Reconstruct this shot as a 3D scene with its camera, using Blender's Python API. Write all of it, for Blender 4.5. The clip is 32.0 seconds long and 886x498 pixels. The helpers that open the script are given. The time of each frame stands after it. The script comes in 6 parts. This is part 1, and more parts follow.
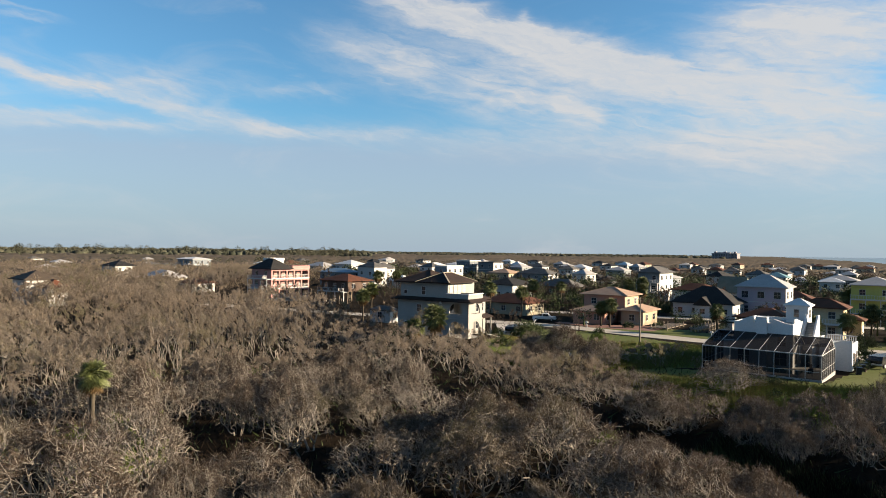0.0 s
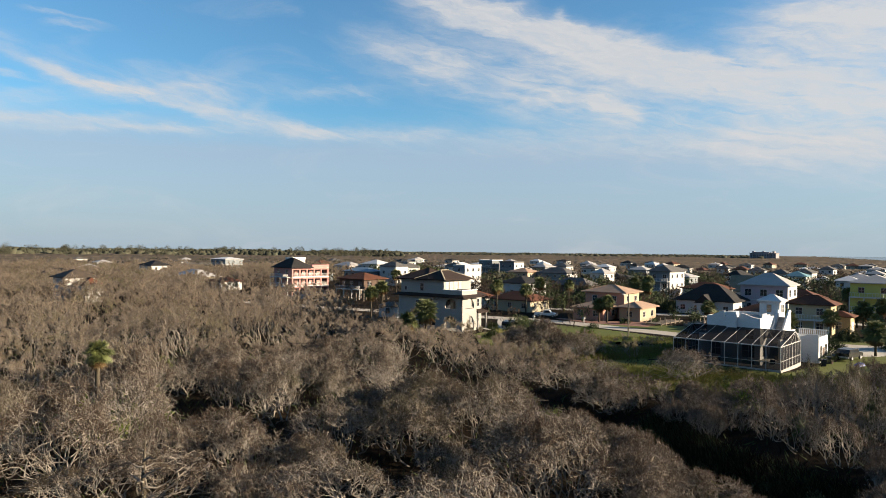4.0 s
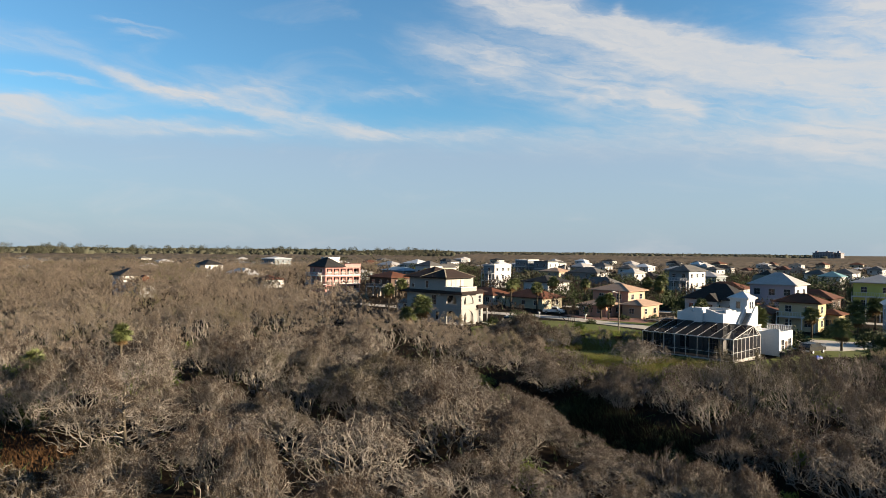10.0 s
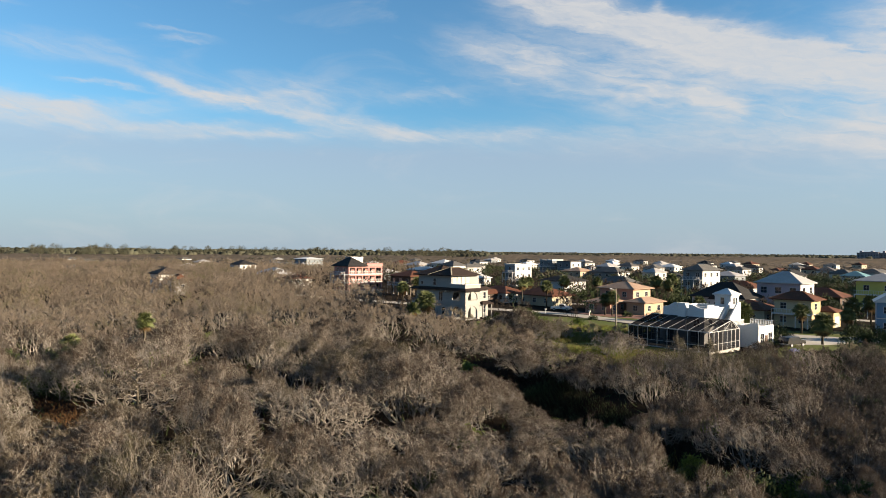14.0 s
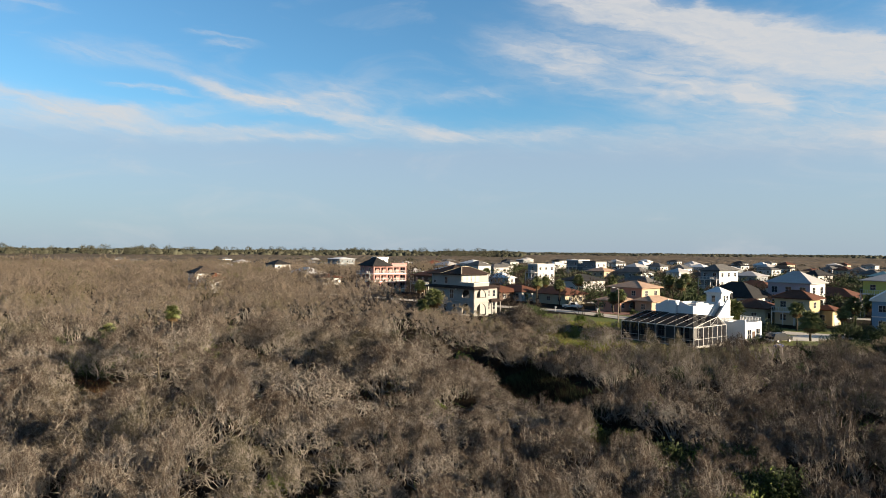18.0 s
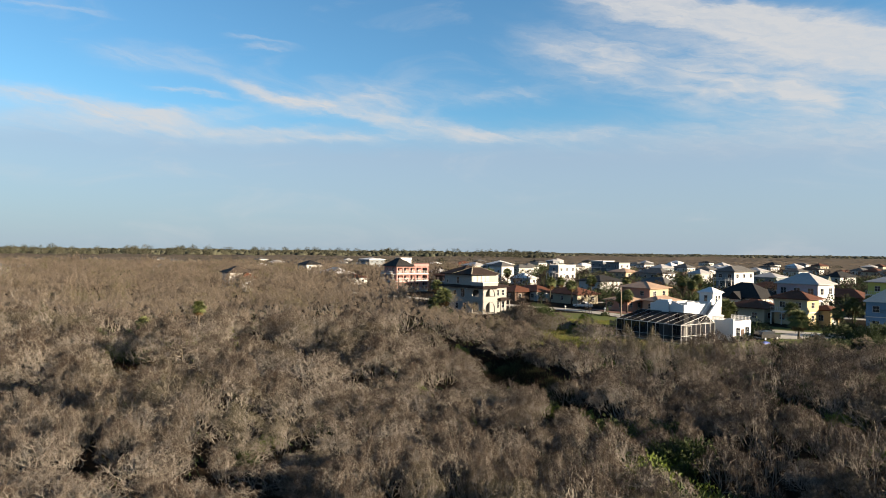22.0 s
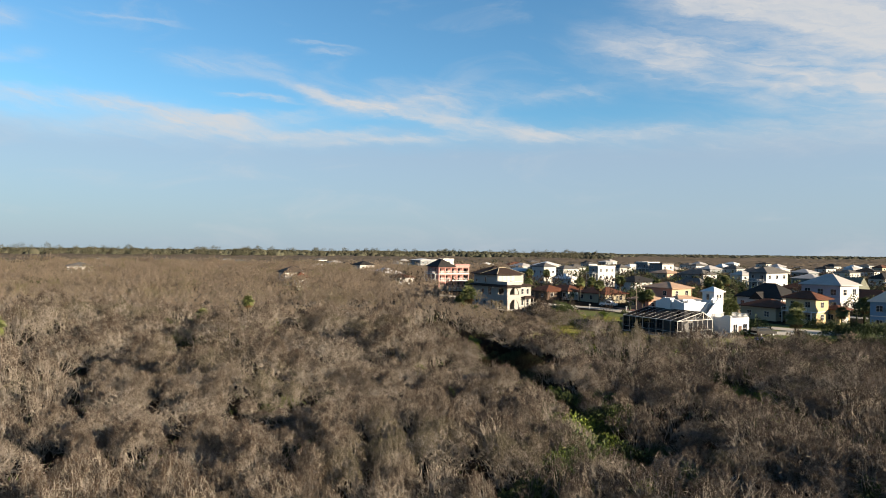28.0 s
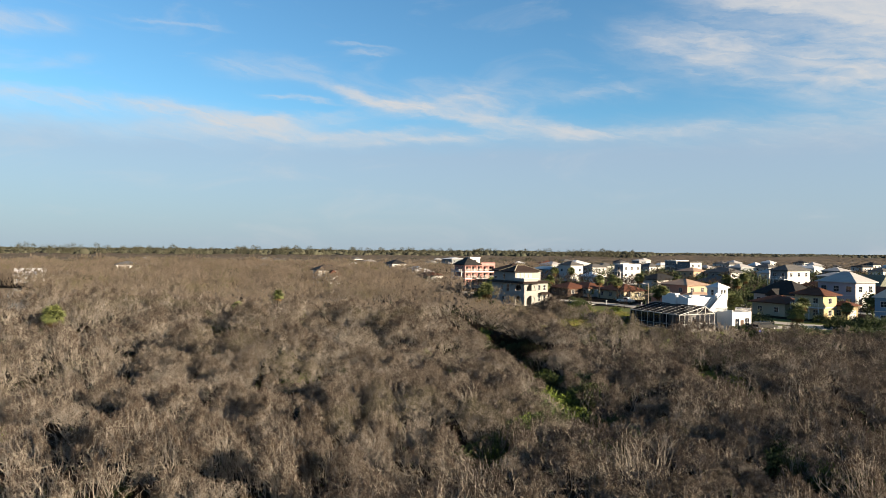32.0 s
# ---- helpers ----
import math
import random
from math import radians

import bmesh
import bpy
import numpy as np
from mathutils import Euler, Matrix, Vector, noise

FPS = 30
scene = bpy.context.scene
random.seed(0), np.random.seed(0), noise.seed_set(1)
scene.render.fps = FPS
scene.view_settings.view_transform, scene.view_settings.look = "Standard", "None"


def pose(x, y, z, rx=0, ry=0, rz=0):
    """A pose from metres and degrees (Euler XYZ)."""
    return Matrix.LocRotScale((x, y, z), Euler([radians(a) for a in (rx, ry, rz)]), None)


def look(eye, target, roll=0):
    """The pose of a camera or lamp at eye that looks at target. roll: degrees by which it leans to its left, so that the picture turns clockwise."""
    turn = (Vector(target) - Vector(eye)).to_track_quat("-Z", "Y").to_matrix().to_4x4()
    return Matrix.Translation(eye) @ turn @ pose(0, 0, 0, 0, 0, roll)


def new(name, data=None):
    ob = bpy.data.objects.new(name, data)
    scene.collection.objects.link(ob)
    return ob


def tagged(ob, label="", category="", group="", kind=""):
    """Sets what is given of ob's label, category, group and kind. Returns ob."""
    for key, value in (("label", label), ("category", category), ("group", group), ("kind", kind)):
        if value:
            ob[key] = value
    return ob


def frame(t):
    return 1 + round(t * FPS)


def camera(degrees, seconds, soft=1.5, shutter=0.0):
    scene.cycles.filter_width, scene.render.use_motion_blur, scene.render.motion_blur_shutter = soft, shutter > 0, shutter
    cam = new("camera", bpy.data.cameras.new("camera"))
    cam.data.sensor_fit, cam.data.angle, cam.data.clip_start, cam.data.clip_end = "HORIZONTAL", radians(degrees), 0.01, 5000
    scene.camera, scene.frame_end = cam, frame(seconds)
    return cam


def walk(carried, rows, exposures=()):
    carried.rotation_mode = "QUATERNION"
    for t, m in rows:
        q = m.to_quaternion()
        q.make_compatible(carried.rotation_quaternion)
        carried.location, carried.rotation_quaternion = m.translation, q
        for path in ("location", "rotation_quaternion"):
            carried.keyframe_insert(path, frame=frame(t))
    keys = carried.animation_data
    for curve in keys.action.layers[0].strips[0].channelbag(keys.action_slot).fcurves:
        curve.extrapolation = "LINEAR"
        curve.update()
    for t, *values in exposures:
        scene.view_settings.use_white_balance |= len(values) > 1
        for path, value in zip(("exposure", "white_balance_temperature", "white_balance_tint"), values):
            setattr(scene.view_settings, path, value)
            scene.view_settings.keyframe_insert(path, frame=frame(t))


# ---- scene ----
cam = camera(66.7, 32.0, soft=0.9)
PATH = [
    (0, (-28.306, 6.389, 14.648), (-27.944, 8.356, 14.653), 0.7),
    (3.5, (-23.342, -1.204, 14.455), (-23.072, 0.778, 14.46), 0.6),
    (5.5, (-20.297, -5.469, 14.572), (-20.082, -3.481, 14.576), 0.6),
    (6, (-19.536, -6.536, 14.601), (-19.339, -4.546, 14.605), 0.6),
    (7, (-18.013, -8.668, 14.659), (-17.857, -6.674, 14.662), 0.6),
    (7.5, (-17.252, -9.735, 14.689), (-17.11, -7.74, 14.692), 0.6),
    (8, (-16.491, -10.801, 14.718), (-16.352, -8.806, 14.721), 0.6),
    (9, (-14.968, -12.934, 14.776), (-14.849, -10.938, 14.778), 0.6),
    (14, (-7.233, -24.021, 14.551), (-7.25, -22.021, 14.554), 0.5),
    (18, (-0.865, -32.633, 14.595), (-0.996, -30.638, 14.598), 0.5),
    (23, (7.154, -43.566, 14.943), (6.89, -41.584, 14.947), 0.6),
    (28, (15.547, -54.756, 15.236), (15.134, -52.799, 15.24), 0.6),
    (32, (22.134, -63.136, 14.997), (21.613, -61.205, 14.998), 0.5),
]
walk(cam, [(t, look(eye, target, roll)) for t, eye, target, roll in PATH], [(0.0, 1.98, 7250, 11), (32.0, 1.98, 7250, 11)])

# ---- light ----
SUN_EL, SUN_AZ = 16.0, 104.0      # degrees; azimuth from +y towards +x
sun_way = Vector((math.sin(radians(SUN_AZ)) * math.cos(radians(SUN_EL)),
                  math.cos(radians(SUN_AZ)) * math.cos(radians(SUN_EL)), math.sin(radians(SUN_EL))))
sun = new("sun", bpy.data.lights.new("sun", "SUN"))
sun.data.energy, sun.data.angle, sun.data.color = 4.75, radians(0.6), (1.0, 0.86, 0.68)
sun.matrix_world = look(sun_way * 100, (0, 0, 0))


class Nodes:
    """Shortcuts for building node trees."""

    def __init__(self, tree, fresh=True):
        self.tree = tree
        if fresh:
            tree.nodes.clear()

    def add(self, kind, **values):
        n = self.tree.nodes.new(kind)
        for k, v in values.items():
            n.inputs[k].default_value = v
        return n

    def link(self, a, b):
        self.tree.links.new(a, b)

    def put(self, socket, value):
        if isinstance(value, (int, float, tuple)):
            socket.default_value = value
        else:
            self.link(value, socket)

    def math(self, op, a, b=0.0, c=0.0, clamp=False):
        n = self.tree.nodes.new("ShaderNodeMath")
        n.operation, n.use_clamp = op, clamp
        for k, v in enumerate((a, b, c)):
            self.put(n.inputs[k], v)
        return n.outputs[0]

    def mix(self, f, a, b):
        n = self.tree.nodes.new("ShaderNodeMix")
        n.data_type = "RGBA"
        self.put(n.inputs[0], f), self.put(n.inputs[6], a), self.put(n.inputs[7], b)
        return n.outputs[2]

    def noise(self, vector, scale, detail=4.0, rough=0.55, distort=0.0):
        n = self.tree.nodes.new("ShaderNodeTexNoise")
        if vector is not None:
            self.link(vector, n.inputs["Vector"])
        n.inputs["Scale"].default_value, n.inputs["Detail"].default_value = scale, detail
        n.inputs["Roughness"].default_value, n.inputs["Distortion"].default_value = rough, distort
        return n.outputs[0]

    def ramp(self, f, lo, hi):
        n = self.tree.nodes.new("ShaderNodeMapRange")
        n.interpolation_type = "SMOOTHSTEP"
        self.put(n.inputs[0], f)
        n.inputs[1].default_value, n.inputs[2].default_value = lo, hi
        return n.outputs[0]


def make_sky():
    world = bpy.data.worlds.new("sky")
    scene.world = world
    world.use_nodes = True
    k = Nodes(world.node_tree)
    tex = k.tree.nodes.new("ShaderNodeTexSky")
    tex.sky_type, tex.sun_disc = "NISHITA", False
    tex.sun_elevation, tex.sun_rotation = radians(SUN_EL), radians(SUN_AZ)
    tex.altitude, tex.air_density, tex.dust_density, tex.ozone_density = 20, 1.0, 0.6, 2.2
    coord = k.tree.nodes.new("ShaderNodeTexCoord")
    sep = k.tree.nodes.new("ShaderNodeSeparateXYZ")
    k.link(coord.outputs["Generated"], sep.inputs[0])
    X, Y, Z = sep.outputs
    deg = 180 / math.pi
    az = k.math("MULTIPLY", k.math("ARCTAN2", X, Y), deg)
    el = k.math("MULTIPLY", k.math("ARCSINE", Z), deg)
    flat = k.tree.nodes.new("ShaderNodeCombineXYZ")
    k.put(flat.inputs[0], k.math("MULTIPLY", az, 0.05)), k.put(flat.inputs[1], k.math("MULTIPLY", el, 0.16))
    warp_a, warp_b = k.noise(flat.outputs[0], 2.2, 5, 0.6), k.noise(flat.outputs[0], 4.1, 5, 0.62)
    waz = k.math("ADD", az, k.math("MULTIPLY", k.math("SUBTRACT", warp_a, 0.5), 3.4))
    wel = k.math("ADD", el, k.math("MULTIPLY", k.math("SUBTRACT", warp_b, 0.5), 1.7))
    total = None

    def cloud(a0, e0, turn, length, width, strength):
        """One streak of cirrus: middle, lean, half length and half width in degrees."""
        nonlocal total
        c, s = math.cos(radians(turn)), math.sin(radians(turn))
        da, de = k.math("SUBTRACT", waz, a0), k.math("SUBTRACT", wel, e0)
        p = k.math("MULTIPLY", k.math("ADD", k.math("MULTIPLY", da, c), k.math("MULTIPLY", de, s)), 1 / length)
        q = k.math("MULTIPLY", k.math("SUBTRACT", k.math("MULTIPLY", de, c), k.math("MULTIPLY", da, s)), 1 / (width * 1.15))
        p4 = k.math("POWER", k.math("MULTIPLY", p, p), 2.0)
        g = k.math("MULTIPLY", k.math("EXPONENT", k.math("MULTIPLY", k.math("ADD", p4, k.math("MULTIPLY", q, q)), -1.0)), strength)
        total = g if total is None else k.math("ADD", total, g)

    cloud(14.6, 18.0, -16.2, 11.8, 1.35, 1.5), cloud(32.6, 12.9, -14.3, 12.5, 1.25, 1.4)
    cloud(27.0, 10.6, -10.0, 21.0, 2.6, 0.34), cloud(12.0, 14.6, -12.0, 9.0, 1.5, 0.34), cloud(41.0, 17.0, -4.0, 8.0, 2.4, 0.8)
    cloud(18.6, 13.3, -9.8, 19.3, 2.89, 0.36), cloud(37.2, 15.2, -10.7, 8.3, 2.65, 0.75)
    cloud(-17.9, 11.8, -7.3, 6.2, 0.58, 0.70), cloud(-7.6, 10.3, -7.6, 6.3, 0.53, 0.75)
    cloud(-10.3, 13.0, 2.6, 6.3, 1.25, 0.45), cloud(-21.1, 16.0, 2.3, 2.4, 0.24, 0.50)
    cloud(-1.5, 12.9, 2.7, 3.9, 0.58, 0.45), cloud(3.4, 16.2, -10.6, 5.8, 1.92, 0.35)
    cloud(-17.6, 9.1, 4.5, 7.1, 0.43, 0.50), cloud(-21.0, 9.7, 6.6, 5.3, 0.34, 0.45)
    cloud(-44.7, 11.0, 0.1, 5.8, 0.63, 0.75), cloud(-34.3, 10.7, -4.1, 5.8, 0.53, 0.65)
    cloud(-27.0, 10.6, 4.5, 7.8, 0.48, 0.45), cloud(-29.6, 14.5, -0.4, 5.6, 0.96, 0.60)
    cloud(-21.1, 12.6, -10.4, 4.8, 0.48, 0.70), cloud(-47.1, 15.8, 4.6, 3.5, 0.77, 0.70)
    cloud(-37.1, 17.1, 1.2, 4.4, 0.19, 0.50), cloud(-22.0, 16.6, -4.0, 3.0, 0.19, 0.60)
    cloud(-27.4, 12.2, -4.5, 3.9, 0.19, 0.60), cloud(-44.4, 13.5, 11.5, 2.4, 0.43, 0.50)
    cloud(-32.6, 10.0, -5.7, 6.8, 1.44, 0.35), cloud(-14.4, 12.8, -10.4, 4.9, 1.06, 0.40)
    cloud(17.4, 18.5, -69.3, 1.4, 0.48, 0.60), cloud(21.5, 11.6, -18.3, 2.0, 0.67, 0.70)
    cloud(37.2, 7.1, -4.3, 7.6, 2.16, 0.50), cloud(4.2, 3.0, 1.6, 11.7, 0.67, 0.20)
    cloud(-12.0, 9.5, 0.5, 24.0, 0.55, 0.35), cloud(-38.0, 9.0, 0.5, 16.0, 1.1, 0.4), cloud(18.0, 8.8, -2.0, 24.0, 1.3, 0.42)
    # fine streaks inside the clouds, and thin cirrus over the rest of the sky
    lean = k.tree.nodes.new("ShaderNodeCombineXYZ")
    c, s = math.cos(radians(-13)), math.sin(radians(-13))
    k.put(lean.inputs[0], k.math("MULTIPLY", k.math("ADD", k.math("MULTIPLY", waz, c), k.math("MULTIPLY", wel, s)), 0.07))
    k.put(lean.inputs[1], k.math("MULTIPLY", k.math("SUBTRACT", k.math("MULTIPLY", wel, c), k.math("MULTIPLY", waz, s)), 0.42))
    fine = k.math("ADD", k.math("MULTIPLY", k.noise(lean.outputs[0], 3.0, 6, 0.58, 0.5), 0.72), k.math("MULTIPLY", k.noise(flat.outputs[0], 6.0, 5, 0.55, 0.8), 0.28))
    wisps = k.math("MULTIPLY", k.ramp(k.noise(flat.outputs[0], 1.7, 6, 0.6, 0.8), 0.5, 0.8), 0.3)
    far_off = k.math("MULTIPLY", k.ramp(k.noise(coord.outputs["Generated"], 2.6, 5, 0.6), 0.5, 0.72), k.ramp(el, 22.0, 32.0))
    dens = k.ramp(k.math("MULTIPLY", total, k.math("SUBTRACT", k.math("MULTIPLY", fine, 2.4), 0.25)), 0.04, 1.4)
    dens = k.math("MULTIPLY", dens, k.math("ADD", 0.62, k.math("MULTIPLY", k.noise(lean.outputs[0], 5.0, 6, 0.6, 0.6), 0.62)))
    dens = k.math("MINIMUM", k.math("ADD", k.math("ADD", dens, wisps), k.math("MULTIPLY", far_off, 0.08)), 1.0)
    # a veil of high haze below about ten degrees
    veil = k.math("SUBTRACT", 1.0, k.ramp(wel, 7.5, 11.5))
    low = k.math("SUBTRACT", 1.0, k.ramp(el, -1.0, 7.0))
    base = k.tree.nodes.new("ShaderNodeVectorMath")
    base.operation = "MULTIPLY"
    k.link(tex.outputs[0], base.inputs[0])
    base.inputs[1].default_value = (SKY * 0.55, SKY * 1.0, SKY * 1.25)
    col = k.mix(k.math("MULTIPLY", veil, 0.72), base.outputs[0], (0.455, 0.572, 0.775, 1))
    col = k.mix(k.math("MULTIPLY", low, 0.5), col, (0.41, 0.548, 0.735, 1))
    col = k.mix(k.math("MULTIPLY", dens, 0.92), col, (0.735, 0.785, 0.865, 1))
    bg = k.add("ShaderNodeBackground", Strength=0.222)
    k.link(col, bg.inputs[0])
    out = k.tree.nodes.new("ShaderNodeOutputWorld")
    k.link(bg.outputs[0], out.inputs[0])


SKY = 0.185
make_sky()

# ---- materials ----


def paint(name, colour, rough=0.85, second=None, scale=1.0, bump=0.3, fine=8.0, metal=0.0, space="Object", spread=0.5, jitter=0.0, spec=0.5, soak=0.0, patch=None):
    """A surface with variation at two scales: broad patches towards the second colour and fine grain with relief."""
    m = bpy.data.materials.new(name)
    m.use_nodes = True
    k = Nodes(m.node_tree)
    second = second or tuple(c * 0.72 for c in colour)
    colour, second = [tuple(c * 0.64 for c in q) for q in (colour, second)]
    coord = k.tree.nodes.new("ShaderNodeTexCoord").outputs[space]
    broad = k.ramp(k.noise(coord, scale, 5, 0.6), 0.5 - spread * 0.5, 0.5 + spread * 0.5)
    grain = k.noise(coord, scale * fine, 4, 0.6)
    col = k.mix(broad, (*colour, 1), (*second, 1))
    if patch:
        # a third colour in drifts over the land
        place = k.tree.nodes.new("ShaderNodeNewGeometry").outputs["Position"]
        col = k.mix(k.ramp(k.noise(place, 0.06, 3, 0.6), 0.52, 0.68), col, (*[c * 0.64 for c in patch], 1))
    dark = k.tree.nodes.new("ShaderNodeHueSaturation")
    k.link(col, dark.inputs["Color"])
    v = k.math("ADD", 0.8, k.math("MULTIPLY", grain, 0.4))
    if jitter:
        info = k.tree.nodes.new("ShaderNodeObjectInfo")
        geo = k.tree.nodes.new("ShaderNodeNewGeometry")
        r = k.math("FRACT", k.math("ADD", info.outputs["Random"], geo.outputs["Random Per Island"]))
        v = k.math("MULTIPLY", v, k.math("ADD", 1.0 - jitter, k.math("MULTIPLY", r, 2 * jitter)))
    k.link(v, dark.inputs["Value"])
    bs = k.add("ShaderNodeBsdfPrincipled", Roughness=rough, Metallic=metal)
    bs.inputs["Specular IOR Level"].default_value = spec
    k.link(dark.outputs[0], bs.inputs["Base Color"])
    if bump:
        b = k.add("ShaderNodeBump", Strength=bump, Distance=0.05)
        k.link(grain, b.inputs["Height"]), k.link(b.outputs[0], bs.inputs["Normal"])
    out = k.tree.nodes.new("ShaderNodeOutputMaterial")
    if soak:
        # fine twigs: light also creeps round to their far side
        glow = k.tree.nodes.new("ShaderNodeBsdfTranslucent")
        k.link(dark.outputs[0], glow.inputs[0])
        blend = k.tree.nodes.new("ShaderNodeMixShader")
        blend.inputs[0].default_value = soak
        k.link(bs.outputs[0], blend.inputs[1]), k.link(glow.outputs[0], blend.inputs[2]), k.link(blend.outputs[0], out.inputs[0])
    else:
        k.link(bs.outputs[0], out.inputs[0])
    return m


def tiles(name, colour, second, pitch=0.33, rough=0.8):
    """Roof covering: courses of tile or shingle with weathering."""
    m = paint(name, colour, rough, second, 0.6, 0.4, 10, spec=0.15)
    k = Nodes(m.node_tree, False)
    bs = next(n for n in k.tree.nodes if n.type == "BSDF_PRINCIPLED")
    bump = next(n for n in k.tree.nodes if n.type == "BUMP")
    wave = k.tree.nodes.new("ShaderNodeTexWave")
    wave.bands_direction, wave.wave_profile = "Z", "SAW"
    wave.inputs["Scale"].default_value, wave.inputs["Distortion"].default_value = 0.31 / (pitch * 0.45), 0.6
    coord = k.tree.nodes.new("ShaderNodeTexCoord").outputs["Object"]
    k.link(coord, wave.inputs["Vector"])
    k.link(k.math("ADD", bump.inputs["Height"].links[0].from_socket, k.math("MULTIPLY", wave.outputs["Fac"], 1.5)), bump.inputs["Height"])
    return m


def glassy(name, colour, rough=0.08):
    m = paint(name, colour, rough, None, 0.5, 0.0)
    return m


# litter set near black: the wood's deep shade is put into its colour
LITTER = paint("shade_dark_litter", (0.013, 0.0095, 0.0065), 0.95, (0.021, 0.0155, 0.01), 0.12, 0.6, 14, spread=0.7, spec=0.03)
GRASS = paint("lawn_grass", (0.115, 0.155, 0.026), 0.9, (0.15, 0.16, 0.042), 0.15, 0.5, 20, jitter=0.3, spec=0.15)
REED = paint("marsh_reed", (0.12, 0.135, 0.032), 0.9, (0.17, 0.135, 0.065), 0.12, 0.3, 10, jitter=0.4, spec=0.03)
ASPHALT = paint("road_concrete", (0.42, 0.38, 0.33), 0.9, (0.34, 0.305, 0.26), 0.3, 0.3, 12)
PAVING = paint("driveway_paving", (0.50, 0.465, 0.41), 0.9, (0.42, 0.385, 0.34), 0.4, 0.3, 12)
BRICKDRIVE = paint("red_pavers", (0.22, 0.085, 0.058), 0.9, (0.16, 0.065, 0.046), 0.5, 0.3, 12)
WATER = paint("pond_water", (0.02, 0.025, 0.025), 0.04, None, 0.5, 0.0, spec=1.0)
SEA = paint("sea_water", (0.12, 0.19, 0.24), 0.35, (0.15, 0.22, 0.27), 0.01, 0.2, 20)
LIMB = paint("bare_limb", (0.31, 0.275, 0.24), 0.9, (0.16, 0.14, 0.12), 0.9, 0.5, 9, jitter=0.25, spec=0.15)
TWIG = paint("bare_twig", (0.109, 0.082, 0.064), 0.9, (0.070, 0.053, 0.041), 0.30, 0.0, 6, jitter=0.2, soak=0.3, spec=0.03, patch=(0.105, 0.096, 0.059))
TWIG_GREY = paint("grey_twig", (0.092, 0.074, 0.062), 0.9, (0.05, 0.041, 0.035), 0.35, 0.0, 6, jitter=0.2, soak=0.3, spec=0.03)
# much paler than the near twig: the paleness of distance put into the colour
PALEDTWIG = paint("distance_paled_twig", (0.345, 0.28, 0.222), 0.95, (0.235, 0.19, 0.15), 0.03, 0.0, 6, jitter=0.08, soak=0.5, spec=0.03, patch=(0.25, 0.22, 0.14))
# brush darkened too, painting shade into the gaps between crowns
BRUSH = paint("shade_dark_brush", (0.027, 0.02, 0.014), 0.95, (0.016, 0.012, 0.009), 0.3, 0.0, 6, jitter=0.4, spec=0.03)
LEAF = paint("evergreen_leaf", (0.050, 0.070, 0.021), 0.7, (0.031, 0.045, 0.016), 0.4, 0.0, 6, jitter=0.4, spec=0.15)
BRIGHTLEAF = paint("bright_leaf", (0.15, 0.20, 0.032), 0.7, (0.09, 0.125, 0.022), 0.4, 0.0, 6, jitter=0.4, spec=0.15)
FROND = paint("palm_frond", (0.125, 0.145, 0.036), 0.7, (0.075, 0.092, 0.024), 0.8, 0.0, 6, jitter=0.35)
DEADFROND = paint("dead_frond", (0.156, 0.104, 0.052), 0.9, (0.11, 0.0693, 0.0347), 0.8, 0.0, 6, jitter=0.3, spec=0.03)
FERN = paint("dead_fern", (0.085, 0.046, 0.022), 0.9, (0.05, 0.03, 0.017), 0.8, 0.0, 6, jitter=0.3, spec=0.03)
PALMTRUNK = paint("palm_trunk", (0.101, 0.086, 0.0657), 0.95, (0.0657, 0.0556, 0.043), 2.0, 0.6, 6, spec=0.03)
# far canopy greyed and far green lightened: haze painted into both
HAZELUMP = paint("haze_greyed_canopy", (0.14, 0.111, 0.086), 0.95, (0.085, 0.072, 0.053), 0.012, 0.0, 20, spec=0.03)
HAZEGREEN = paint("haze_green_wood", (0.06, 0.066, 0.046), 0.95, (0.085, 0.08, 0.058), 0.02, 0.0, 6, jitter=0.35, spec=0.03)
STUCCO_TAN = paint("tan_stucco", (0.36, 0.347, 0.327), 0.9, (0.305, 0.294, 0.276), 0.35, 0.25, 14)
STUCCO_WHITE = paint("white_stucco", (0.754, 0.754, 0.754), 0.85, (0.681, 0.685, 0.69), 0.3, 0.2, 14)
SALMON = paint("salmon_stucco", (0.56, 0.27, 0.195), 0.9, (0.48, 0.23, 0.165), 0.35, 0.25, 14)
# peach doubles as the sunlit copy of the salmon stucco
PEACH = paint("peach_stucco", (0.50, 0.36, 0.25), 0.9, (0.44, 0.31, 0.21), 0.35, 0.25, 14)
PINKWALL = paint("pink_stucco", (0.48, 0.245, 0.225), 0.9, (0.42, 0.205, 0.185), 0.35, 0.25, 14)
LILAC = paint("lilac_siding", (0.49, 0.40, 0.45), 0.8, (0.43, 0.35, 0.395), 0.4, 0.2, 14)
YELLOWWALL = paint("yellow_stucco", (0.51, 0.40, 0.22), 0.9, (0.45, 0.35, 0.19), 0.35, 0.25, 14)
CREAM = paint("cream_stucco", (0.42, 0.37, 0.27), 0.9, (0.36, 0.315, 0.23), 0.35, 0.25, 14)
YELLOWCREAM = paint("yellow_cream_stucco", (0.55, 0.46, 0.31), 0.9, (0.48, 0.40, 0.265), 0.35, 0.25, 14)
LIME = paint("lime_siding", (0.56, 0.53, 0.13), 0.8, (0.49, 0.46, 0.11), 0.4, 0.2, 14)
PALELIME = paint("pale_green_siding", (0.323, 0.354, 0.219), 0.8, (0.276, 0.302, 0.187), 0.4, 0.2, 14)
